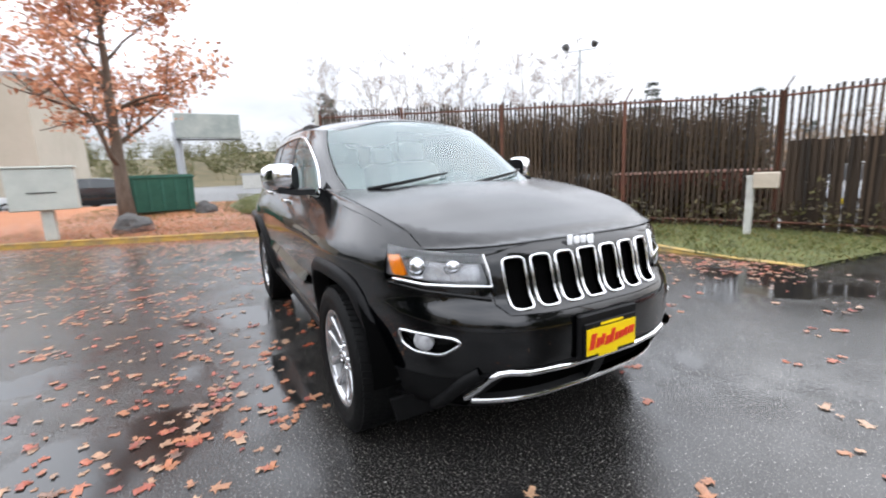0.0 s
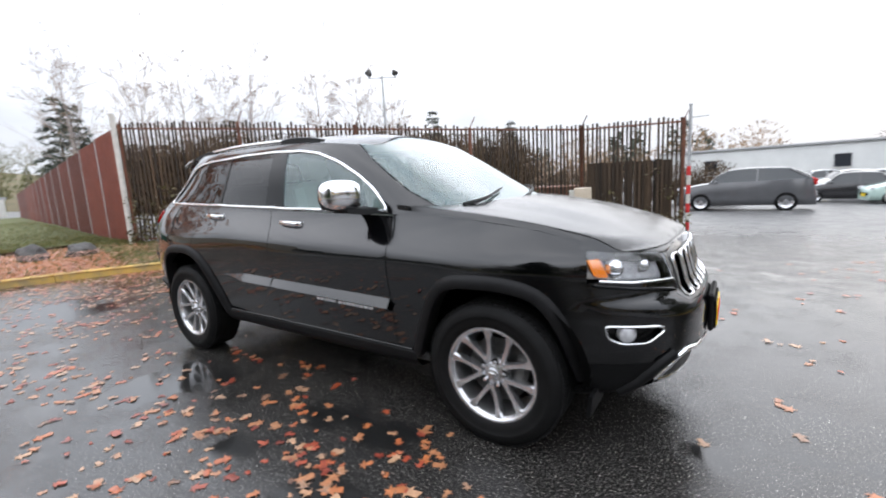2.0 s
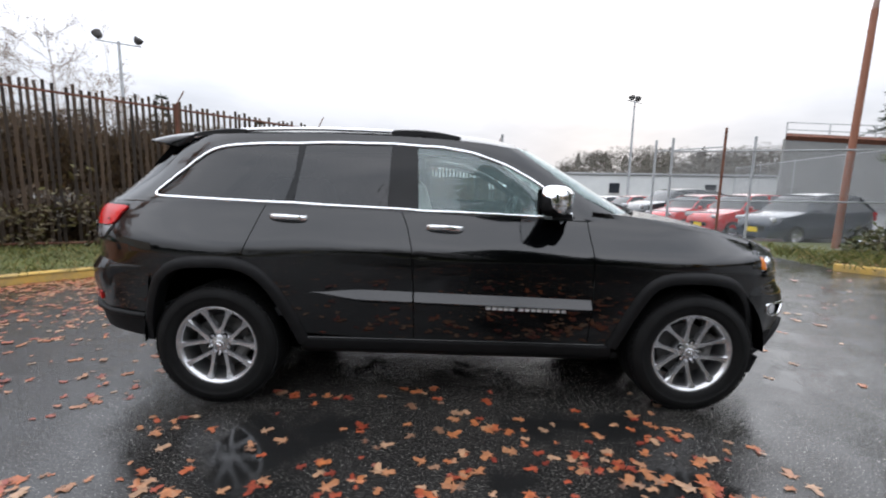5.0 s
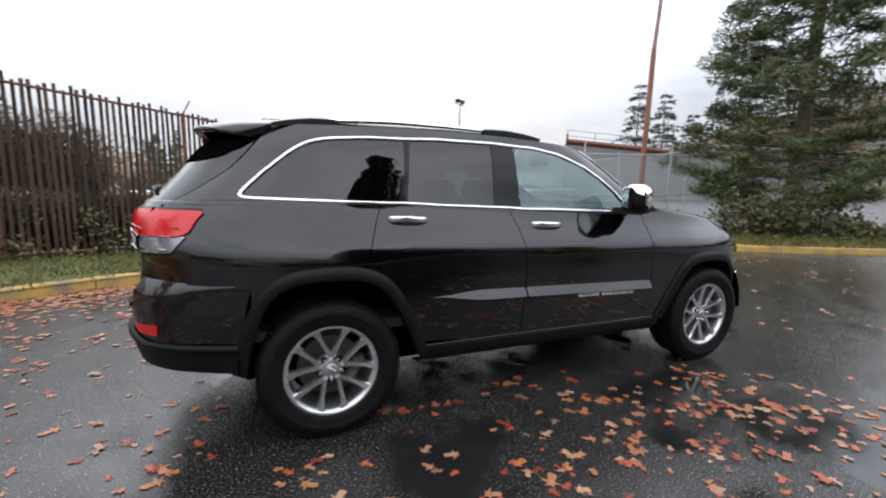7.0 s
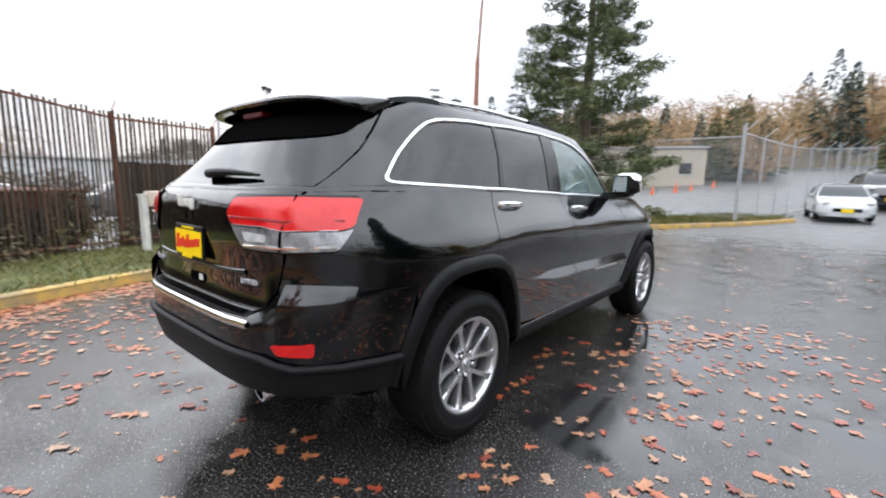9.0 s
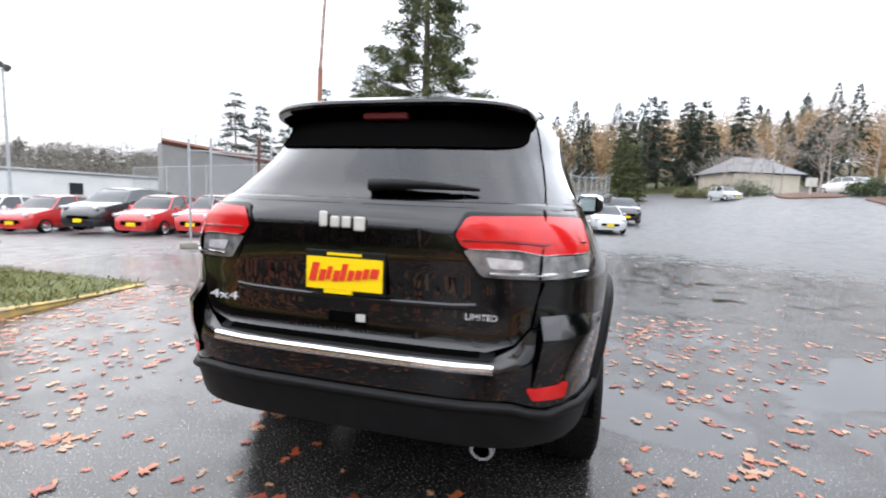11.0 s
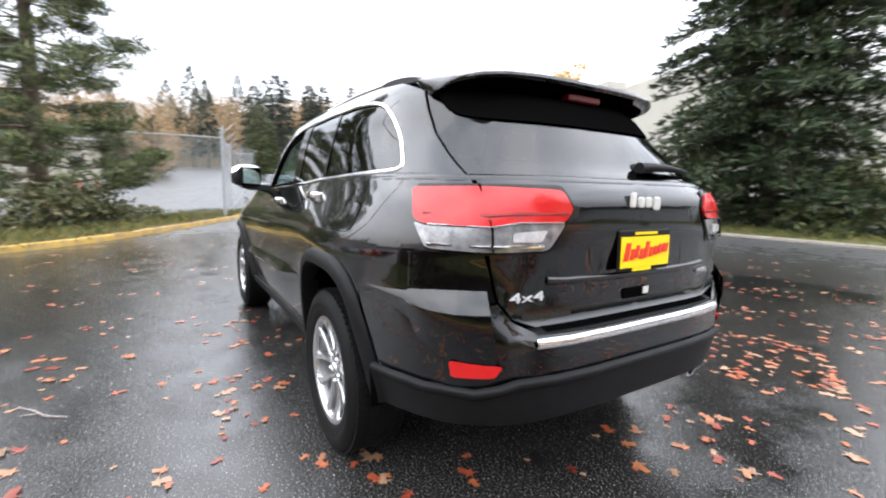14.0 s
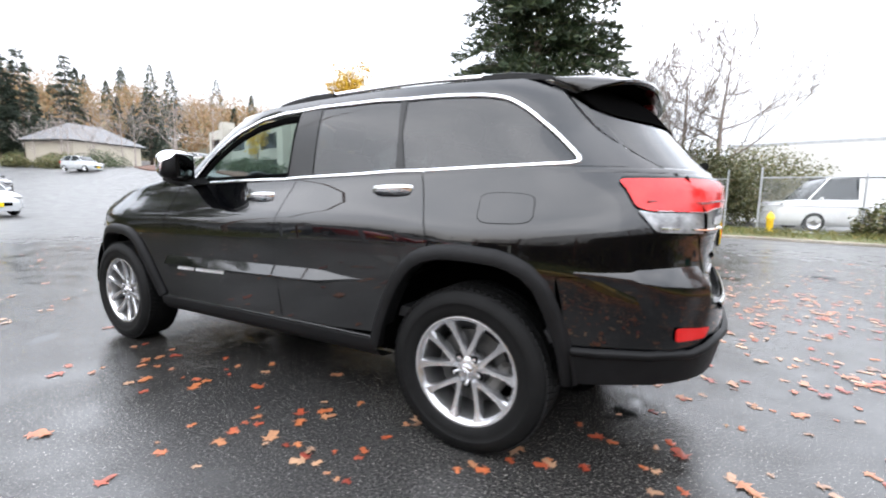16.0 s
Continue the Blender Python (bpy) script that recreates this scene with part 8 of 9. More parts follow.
def long_shed(name, a, b, depth, h, mat, label, roof=0.4, wins=0, zoff=0.0):
    a, b = Vector(a), Vector(b)
    d = (b - a).normalized()
    n = Vector((-d.y, d.x))
    ang = math.atan2(d.y, d.x)
    ln = (b - a).length
    g = gz(*((a + b) / 2)) - 0.5 + zoff
    root = thing(name, None, None, label, "building")
    m = (a + b) / 2 + n * depth / 2
    part("wall", Soup().box((m.x, m.y, g + h / 2 + 0.25), (ln, depth, h + 0.5), ang), mat, root)
    part("roof", Soup().box((m.x, m.y, g + h + 0.5 + roof / 2), (ln + 0.5, depth + 0.5, roof), ang, 0.05), ROOF_GREY, root)
    for i in range(wins):
        q = a + d * (ln * (i + 0.5) / wins) - n * 0.03
        w = part("window", Soup().box((q.x, q.y, g + h * 0.6), (1.3, 0.08, 1.3), ang), DARK_GLASS, root)
        part("window_frame", Soup().box((q.x, q.y, g + h * 0.6 - 0.72), (1.5, 0.16, 0.1), ang), OLD_WHITE, w)
    return root


long_shed("warehouse", (-6, 59.5), (62, 47.0), 18, 3.0, WAREHOUSE, "long low pale warehouse behind the parked cars", 0.25, 6)
long_shed("storage_shed", (53.0, 20.0), (56.5, 8.0), 10, 4.6, SHED, "low beige storage shed beyond the lot", 0.25, 3)
long_shed("white_depot", (-30, -62), (-6, -68), -14, 7.5, OLD_WHITE, "plain white depot behind the vans", 0.4)
long_shed("awning_shop", (-38, -22), (-37.5, -8.5), -10, 7.0, SHED, "beige shop with blue awning across the road", 0.3, 3)
long_shed("road_shop", (-75, 5), (-74, 12), -8, 1.9, OLD_WHITE, "small white shop across the road", 0.3, 3)
root = thing("shop_awning", None, None, "long blue canvas awning over the shop front", "awning")
part("canvas", Soup().loft([[(-36.8, y, 4.1), (-35.0, y, 3.1), (-35.0, y, 2.9), (-36.8, y, 3.9)] for y in (-21, -9)]), BLUE_AWNING, root)
part("post", Soup().tube([(-35.2, -20.8, 0), (-35.2, -20.8, 3.0)], 0.06, 8), GALV, root)
part("post", Soup().tube([(-35.2, -9.2, 0), (-35.2, -9.2, 3.0)], 0.06, 8), GALV, root)
root = thing("grey_house", None, None, "house with a broad grey hipped roof up the street", "house")
hz = gz(82, -31)
part("wall", Soup().box((82, -31, hz + 1.5), (9, 11, 3.0), 0.3), SHED, root)
hm = Matrix.Translation((82, -31, hz + 3.2)) @ Matrix.Rotation(0.3, 4, "Z")
part("roof", Soup().add([hm @ Vector(p) for p in ((-5, -6.4, 0), (5, -6.4, 0), (5, 6.4, 0), (-5, 6.4, 0), (0, -2.5, 2.9), (0, 2.5, 2.9))], [(0, 1, 4), (1, 2, 5, 4), (2, 3, 5), (3, 0, 4, 5), (3, 2, 1, 0)]), SLATE_ROOF, root)
# concrete ramp wall with railing behind the yard
root = thing("ramp_wall", None, None, "sloping concrete ramp wall with a steel railing", "wall")
ra, rb = Vector((30.0, 36.0)), Vector((58.0, 20.0))
zt = lambda t: gz(*(ra + (rb - ra) * t)) + 6.0 - 3.2 * t
part("wall", Soup().loft([[((ra + (rb - ra) * t).x, (ra + (rb - ra) * t).y, -1.5), ((ra + (rb - ra) * t).x, (ra + (rb - ra) * t).y, zt(t)), ((ra + (rb - ra) * t).x + 1, (ra + (rb - ra) * t).y + 1.6, zt(t)), ((ra + (rb - ra) * t).x + 1, (ra + (rb - ra) * t).y + 1.6, -1.5)] for t in (0, 0.25, 0.5, 0.75, 1)]), RETAINING, root)
part("coping", Soup().tube([(*(ra + (rb - ra) * t), zt(t) + 0.1) for t in (0, 0.5, 1)], 0.3, 4), RUST, root, "dark rusty coping beam")
for i in range(12):
    q = ra + (rb - ra) * (i / 11)
    part("rail_post", Soup().tube([(q.x, q.y, zt(i / 11)), (q.x, q.y, zt(i / 11) + 1.3)], 0.05, 6), GALV, root)
for hh in (0.7, 1.3):
    part("hand_rail", Soup().tube([(*(ra + (rb - ra) * t), zt(t) + hh) for t in (0, 0.5, 1)], 0.04, 6), GALV, root)
# ---- parked vehicles ----
def car_paint(name, c, rough=0.25):
    m, n, l, b_ = nodes_of(name)
    q = noise_node(n, l, 3, 3, 0.5)
    r = ramp(n, l, q.outputs["Fac"], [(0.3, tuple(v * 0.85 for v in c)), (0.7, c)])
    l.new(r.outputs["Color"], b_.inputs["Base Color"])
    b_.inputs["Roughness"].default_value = rough
    b_.inputs["Coat Weight"].default_value, b_.inputs["Coat Roughness"].default_value = 1.0, 0.03
    return m


PAINTS = dict(white=car_paint("white_paint", (0.75, 0.75, 0.74)), red=car_paint("red_paint", (0.52, 0.025, 0.025)), orange=car_paint("orange_red_paint", (0.60, 0.07, 0.02)), black=car_paint("black_paint", (0.012, 0.012, 0.014)),
              grey=car_paint("grey_paint", (0.085, 0.087, 0.092)), teal=car_paint("pale_teal_paint", (0.42, 0.55, 0.50)), blue=car_paint("dark_blue_paint", (0.012, 0.022, 0.04)), silver=car_paint("silver_paint", (0.50, 0.52, 0.53)))
CAR_GLASS = plain("parked_car_glass", (0.012, 0.017, 0.02), 0.05, 0, 0.6)
# per type: length, half width, wheel radius, wheelbase, stations of (x along the length, belt height, roof height or 0)
TYPES = dict(
    hatch=(3.6, 0.81, 0.29, 2.3, ((0.0, 0.62, 0), (0.04, 0.76, 0), (0.18, 0.88, 0), (0.27, 0.95, 0.95), (0.43, 0.97, 1.44), (0.60, 0.98, 1.49), (0.82, 1.0, 1.45), (0.95, 1.0, 1.05), (0.99, 0.9, 0), (1.0, 0.6, 0))),
    sedan=(4.6, 0.89, 0.32, 2.75, ((0.0, 0.55, 0), (0.02, 0.68, 0), (0.10, 0.80, 0), (0.25, 0.93, 0.93), (0.40, 0.97, 1.40), (0.55, 0.98, 1.46), (0.72, 1.0, 1.40), (0.86, 1.02, 1.04), (0.97, 0.98, 0), (1.0, 0.6, 0))),
    suv=(4.8, 0.94, 0.38, 2.9, ((0.0, 0.7, 0), (0.02, 0.92, 0), (0.10, 1.05, 0), (0.24, 1.16, 1.16), (0.38, 1.2, 1.68), (0.55, 1.22, 1.75), (0.82, 1.26, 1.70), (0.96, 1.28, 1.34), (0.99, 1.15, 0), (1.0, 0.7, 0))),
    van=(5.6, 1.0, 0.36, 3.5, ((0.0, 0.7, 0), (0.01, 0.95, 0), (0.08, 1.1, 0), (0.14, 1.15, 1.15), (0.27, 1.2, 1.98), (0.5, 1.2, 2.08), (0.9, 1.2, 2.06), (0.985, 1.2, 1.95), (0.99, 1.1, 0), (1.0, 0.6, 0))),
)


def vehicle(kind, colour, x, y, heading, label, group="", blank_sides=False):
    L, W, R, WB, st = TYPES[kind]
    pm = PAINTS[colour]
    g = gz(x, y)
    root = thing("parked_" + {"hatch": "hatchback", "sedan": "sedan", "suv": "suv", "van": "van"}[kind], None, None, label, "van" if kind == "van" else "car", group)
    zb = R * 0.62
    X = lambda t: L / 2 - L * t
    fx = []
    rings = []
    sx = [s_[0] for s_ in st]
    belt_f = hermite(*[(s_[0], s_[1]) for s_ in st])
    n = 26
    for i in range(n + 1):
        t = i / n
        z1 = belt_f(t)
        end = min(t, 1 - t) * L
        w = W * (1 - 0.28 * math.exp(-end * 5.5))
        rings.append([(X(t), yy, zz) for yy, zz in ((-w * 0.86, zb), (-w * 0.98, zb + 0.12), (-w, zb + 0.3 * (z1 - zb)), (-w * 0.985, zb + 0.72 * (z1 - zb)), (-w * 0.93, z1 - 0.02), (-w * 0.8, z1 + 0.015),
                                                    (w * 0.8, z1 + 0.015), (w * 0.93, z1 - 0.02), (w * 0.985, zb + 0.72 * (z1 - zb)), (w, zb + 0.3 * (z1 - zb)), (w * 0.98, zb + 0.12), (w * 0.86, zb))])
    part("body", Soup().loft(rings), pm, root, smooth=45)
    cab = [s_ for s_ in st if s_[2] > 0]
    roof_f = hermite(*[(s_[0], s_[2]) for s_ in cab])
    t0, t1 = cab[0][0], cab[-1][0]
    gl, rf = [], []
    for i in range(15):
        t = t0 + (t1 - t0) * i / 14
        z0, z1 = belt_f(t) - 0.03, max(belt_f(t) + 0.0, roof_f(t))
        k = (z1 - z0)
        w0, w1 = W * 0.90, W * (0.90 - 0.24 * min(1, k / 0.5))
        gl.append([(X(t), -w0, z0), (X(t), -w1 - 0.01, z1 - 0.035), (X(t), -w1 * 0.8, z1 - 0.01), (X(t), w1 * 0.8, z1 - 0.01), (X(t), w1 + 0.01, z1 - 0.035), (X(t), w0, z0)])
        if cab[1][0] - 0.015 <= t <= cab[-2][0] + 0.03:
            rf.append([(X(t), -w1 - 0.018, z1 - 0.06), (X(t), -w1 - 0.002, z1 - 0.015), (X(t), -w1 * 0.6, z1 + 0.012), (X(t), w1 * 0.6, z1 + 0.012), (X(t), w1 + 0.002, z1 - 0.015), (X(t), w1 + 0.018, z1 - 0.06)])
    part("glasshouse", Soup().loft(gl, closed=False), CAR_GLASS, root, "dark car windows", smooth=40)
    part("roof", Soup().loft(rf, closed=False), pm, root, smooth=40)
    for sg in (-1, 1):
        for ta, tb in ((t0 + 0.01, cab[1][0]), ((cab[1][0] + cab[-2][0]) / 2, (cab[1][0] + cab[-2][0]) / 2 + 0.005), (cab[-1][0] - 0.01, cab[-2][0])):
            za, zt = belt_f(ta) - 0.02, roof_f(tb) - 0.04
            w1 = W * (0.90 - 0.24 * min(1, (zt - za) / 0.5))
            part("pillar", Soup().tube([(X(ta), sg * W * 0.905, za), (X(tb), sg * (w1 + 0.015), zt)], 0.03, 6), pm, root, smooth=40)
        if blank_sides:
            part("side_panel", Soup().loft([[(X(t), sg * (W * 0.92), 1.15), (X(t), sg * W * 0.82, 1.95), (X(t), sg * W * 0.80, 1.95), (X(t), sg * W * 0.90, 1.15)] for t in (0.42, 0.9)]), pm, root)
        part("headlight", Soup().box((X(0.025), sg * W * 0.68, belt_f(0.06) - 0.06), (0.12, 0.30, 0.13), -0.5 * sg, 0.04), WHITE_LENS, root, "clear headlight")
        part("tail_light", Soup().box((X(0.985), sg * W * 0.74, belt_f(0.95) - 0.16), (0.09, 0.16, 0.26), 0.4 * sg, 0.03), RED_LENS, root, "red tail light")
        part("wing_mirror", Soup().box((X(t0 + 0.07), sg * (W + 0.06), belt_f(t0) + 0.06), (0.10, 0.16, 0.12), 0, 0.03), pm, root)
        for k in (1, -1):
            wx = k * WB / 2
            m_ = Matrix.Translation((wx, sg * (W - 0.09), R)) @ Matrix.Rotation(radians(90 * sg), 4, "X")
            wh = part("wheel", Soup().lathe([(R * 0.66, -0.10), (R * 0.92, -0.10), (R, -0.06), (R, 0.06), (R * 0.92, 0.10), (R * 0.66, 0.10)], 24, m_ @ Matrix.Rotation(math.pi, 4, "X")), RUBBER, root, "black tyre", smooth=40)
            hubs = Soup().lathe([(0.001, -0.092), (R * 0.2, -0.095), (R * 0.25, -0.07), (R * 0.6, -0.075), (R * 0.68, -0.10)], 20, m_)
            part("rim", hubs, SATIN, wh, "alloy rim", smooth=50)
    part("grille", Soup().box((X(0.008), 0, 0.5 * (zb + belt_f(0.02))), (0.08, W * 1.0, 0.18), 0, 0.03), BLACK, root, "dark grille")
    part("plate", Soup().box((X(0.0) + 0.02, 0, zb + 0.22), (0.02, 0.34, 0.14), 0, 0.004), PLATE_Y if colour != "white" else OLD_WHITE, root, "blank plate")
    root.matrix_world = Matrix.Translation((x, y, g)) @ Matrix.Rotation(radians(heading), 4, "Z")
    return root


NAMES = dict(white="white", red="bright red", orange="orange-red", black="black", grey="dark grey", teal="pale teal", blue="dark blue", silver="silver")
for i, (c, k, fx, fy) in enumerate((("blue", "hatch", 9.2, 9.9), ("red", "hatch", 8.9, 12.3), ("red", "hatch", 8.5, 14.6), ("black", "suv", 8.5, 17.1), ("red", "hatch", 8.0, 19.8), ("white", "hatch", 7.6, 22.4), ("teal", "hatch", 7.2, 25.0), ("white", "hatch", 8.4, 28.6), ("silver", "hatch", 6.6, 30.6), ("white", "hatch", 6.0, 33.6), ("silver", "hatch", 5.0, 37.0))):
    vehicle(k, c, fx + TYPES[k][0] / 2, fy, 190 + 2 * (i % 3), NAMES[c] + " parked " + ("hatchback" if k == "hatch" else "SUV") + " in the yard row", "cars in the yard row")
vehicle("suv", "grey", 2.6, 20.0, 178, "dark grey SUV parked beyond the gate")
vehicle("hatch", "black", 7.0, 25.6 + 1.6, 172, "black hatchback parked behind the grey SUV")
for i, (x, y) in enumerate(((-2.0, 16.6), (-5.2, 16.2), (-8.2, 15.2), (-11.0, 13.8), (-13.6, 12.0), (-16.0, 9.9), (-18.0, 7.6))):
    k = "hatch" if i in (2, 5) else "sedan"
    c = ("silver", "white", "white", "silver", "white", "grey", "white")[i]
    vehicle(k, c, x, y, math.degrees(math.atan2(-3.3 - y, -1.4 - x)) + 6 * math.sin(i * 1.7), NAMES[c] + (" hatchback" if k == "hatch" else " sedan") + " parked behind the slat fence", "cars behind the fence")
root = thing("rusty_skip", None, None, "low dark rust-brown steel skip behind the slat fence", "skip")
m_ = Matrix.Translation((-2.75, 8.75, gz(-2.75, 8.75))) @ Matrix.Rotation(0.62, 4, "Z")
part("body", Soup().loft([[(m_ @ Vector((sx * (1.55 + 0.12 * t), sy * (0.62 + 0.06 * t), 0.04 + 1.12 * t))) for sx, sy in ((-1, -1), (1, -1), (1, 1), (-1, 1))] for t in (0, 0.5, 1)]), RUST_PANEL, root)
part("rim", Soup().box((0, 0, 1.18), (3.44, 1.44, 0.07), 0, 0.02, m_), RUST, root)
for k in range(6):
    part("rib", Soup().box((-1.4 + 0.56 * k, -0.69, 0.6), (0.07, 0.07, 1.08), 0, 0.01, m_), RUST_PANEL, root)
vehicle("sedan", "silver", 21.3, -2.9, 186, "silver sedan parked at the kerb facing the lot")
vehicle("suv", "black", 28.2, -4.6, 186, "black SUV parked behind the sedan")
vehicle("hatch", "silver", 49.5, -17.6, 200, "small silver car parked up the street")
vehicle("suv", "black", -28.5, -6.6, 100, "dark pickup-sized SUV parked across the road")
vehicle("suv", "red", -32.0, -9.0, 95, "red SUV parked across the road")
vehicle("sedan", "silver", -27.6, -11.8, 95, "silver sedan parked across the road")
vehicle("van", "white", -7.6, -19.2, 14, "white cargo van parked behind the wire fence", "", True)
vehicle("van", "white", -11.5, -24.5, 16, "white van parked beyond the first one", "", True)
vehicle("suv", "white", 48.0, -27.5, 10, "white pickup parked behind the mulch bed")

# ---- hydrant, small posts, cones, signs ----
root = thing("fire_hydrant", None, None, "yellow fire hydrant on the grass strip", "hydrant")
hx_, hy_ = -4.55, -15.3
m_ = Matrix.Translation((hx_, hy_, gz(hx_, hy_) + 0.05))
part("barrel", Soup().lathe([(0.14, 0.0), (0.14, 0.05), (0.10, 0.07), (0.10, 0.45), (0.13, 0.47), (0.13, 0.51), (0.11, 0.53), (0.10, 0.60), (0.06, 0.66), (0.025, 0.68), (0.025, 0.72), (0.001, 0.72)], 20, m_), HYDRANT_Y, root, smooth=45)
for k in (-1, 1):
    part("outlet", Soup().lathe([(0.045, 0.08), (0.055, 0.10), (0.055, 0.16), (0.03, 0.18), (0.001, 0.18)], 12, m_ @ Matrix.Translation((0, 0, 0.40)) @ Matrix.Rotation(radians(90) * k, 4, "X")), HYDRANT_Y, root, smooth=45)
root = thing("utility_pedestal", None, None, "pale grey-green utility pedestal by the spruce", "utility box")
part("cabinet", Soup().box((-0.75, -15.2, 0.45), (0.32, 0.30, 0.80), 0.2, 0.02), BOX_GREY, root)
part("lid", Soup().box((-0.75, -15.2, 0.87), (0.36, 0.34, 0.05), 0.2, 0.015), BOX_GREY, root)
for i, (x, y) in enumerate(((41.0, 9.5), (43.0, 8.0), (45.5, 7.2), (47.5, 9.0), (40.0, 12.5), (50.0, 6.0))):
    root = thing("traffic_cone", None, None, "orange traffic cone on the storage lot", "cone", "cones on the storage lot")
    m_ = Matrix.Translation((x, y, gz(x, y)))
    part("base", Soup().box((0, 0, 0.02), (0.4, 0.4, 0.04), 0, 0.01, m_), ORANGE, root)
    part("cone", Soup().lathe([(0.15, 0.04), (0.03, 0.8), (0.001, 0.81)], 14, m_), ORANGE, root, smooth=40)
root = thing("street_sign", None, None, "small white sign on a post in the mulch bed", "sign")
part("post", Soup().box((43.2, -22.4, gz(43.2, -22.4) + 0.7), (0.1, 0.1, 1.4)), OLD_WHITE, root)
part("panel", Soup().box((43.1, -22.4, gz(43.2, -22.4) + 1.3), (0.06, 1.1, 0.8), 0.3, 0.02), OLD_WHITE, root)
# ---- leaves and grass ----
def leaf_shape(rnd, size):
    """A five-lobed leaf, slightly curled, as points round its middle."""
    pts = []
    lobes = ((-130, 0.42), (-105, 0.22), (-72, 0.72), (-48, 0.34), (-18, 0.95) , (0, 1.0), (18, 0.95), (48, 0.34), (72, 0.72), (105, 0.22), (130, 0.42), (180, 0.16))
    curl = rnd.uniform(0.0, 0.05)
    for a, r in lobes:
        a = radians(a + rnd.uniform(-7, 7))
        r *= size * rnd.uniform(0.85, 1.1) * (0.62 if abs(a) > 2.0 else 0.6)
        x, y = r * math.cos(a), r * math.sin(a)
        pts.append((x, y, curl * (x * x + y * y) / size * 1.6 + rnd.uniform(0, 0.012)))
    return pts


def scatter_leaves(name, spots, mat, label, seed):
    rnd = random.Random(seed)
    s = Soup()
    shapes = [leaf_shape(rnd, 1.0) for _ in range(14)]
    for x, y, z in spots:
        k = rnd.choice((0.045, 0.06, 0.072, 0.082, 0.095, 0.112)) * rnd.uniform(0.85, 1.15)
        a = rnd.uniform(0, 2 * math.pi)
        tx, ty = rnd.gauss(0, 0.008), rnd.gauss(0, 0.008)
        pts = [(x, y, z + 0.003 + rnd.uniform(0, 0.004))]
        c, sn = math.cos(a), math.sin(a)
        for px, py, pz in shapes[rnd.randrange(14)]:
            u, v = (px * c - py * sn) * k, (px * sn + py * c) * k
            pts.append((x + u, y + v, z + 0.003 + max(0.0, pz * k + u * tx + v * ty)))
        s.add(pts, [(0, i, i + 1) for i in range(1, 12)] + [(0, 12, 1)])
    return thing(name, s, mat, label, "leaves", kind="stuff")


rnd = random.Random(21)
KP = resample(kerb_pts, 160)


def near_kerb(x, y):
    return min((p.x - x) ** 2 + (p.y - y) ** 2 for p in KP[::4]) ** 0.5


def lot_side(x, y):
    q = min(range(160), key=lambda i: (KP[i].x - x) ** 2 + (KP[i].y - y) ** 2)
    d = (KP[min(q + 1, 159)] - KP[max(q - 1, 0)]).normalized()
    return (KP[q].x - x) * -d.y + (KP[q].y - y) * d.x > 0


def clump(x, y, s, k=0.0):
    return noise.noise((x * s + 3.1, y * s - 1.7, 4.0 + k)) * 0.5 + 0.5


spots = []
PATCHES = ((1.3, -1.95, 0.33, 1.2), (1.0, -1.65, 0.2, 0.9), (0.0, -1.8, 0.3, 0.9), (-0.2, -1.8, 0.35, 0.6), (0.85, -1.6, 0.3, 0.6), (-0.4, -1.85, 0.3, 0.8), (-2.7, -0.9, 0.6, 0.5), (-2.9, -0.5, 0.3, 0.8))
while len(spots) < 5300:
    x, y = rnd.uniform(-10, 8), rnd.uniform(-8, 9)
    if not lot_side(x, y):
        continue
    d = near_kerb(x, y)
    w = 0.02 + 0.035 * clump(x, y, 0.6)
    w = max(w, 1.5 * math.exp(-d / 0.75) * smoothstep(2.0, 0.5, x))
    if -5.5 < x < 3.2 and -6 < y < -0.6:
        w = max(w, (0.10 + 0.42 * smoothstep(0.5, 0.78, clump(x, y, 1.1))) * smoothstep(2.4, 1.0, x))
        for px, py, pr, pw in PATCHES:
            w += 0.5 * pw * math.exp(-((x - px) ** 2 + (y - py) ** 2) / (2 * pr * pr * 0.5))
    if -2.6 < x < 1.7 and -2.9 < y < -1.05:
        w = max(w, 0.22 + 0.5 * smoothstep(0.42, 0.68, clump(x, y, 1.4)))
    if -7 < x < -1.5 and -2 < y < 5:
        w = max(w, 0.19 + 0.3 * smoothstep(0.5, 0.75, clump(x, y, 0.9)) * smoothstep(-2, -4.5, x))
    if -6.5 < x < -2.2 and -4.0 < y < 2.0:
        w = max(w, 0.26 + 0.35 * smoothstep(0.45, 0.7, clump(x, y, 1.0)))
    if -6 < x < 0 and 1 < y < 6:
        w = max(w, 0.06)
    if -3.2 < x < 1.2 and 0.75 < y < 3.2:
        w = max(w, 0.16)
    if abs(x) < 2.0 and abs(y) < 0.7:
        w *= 0.3
    if rnd.random() < w:
        spots.append((x, y, gz(x, y)))
        # wet leaves lie stuck together in twos and threes
        while rnd.random() < 0.33:
            spots.append((x + rnd.gauss(0, 0.07), y + rnd.gauss(0, 0.07), gz(x, y) + 0.004))
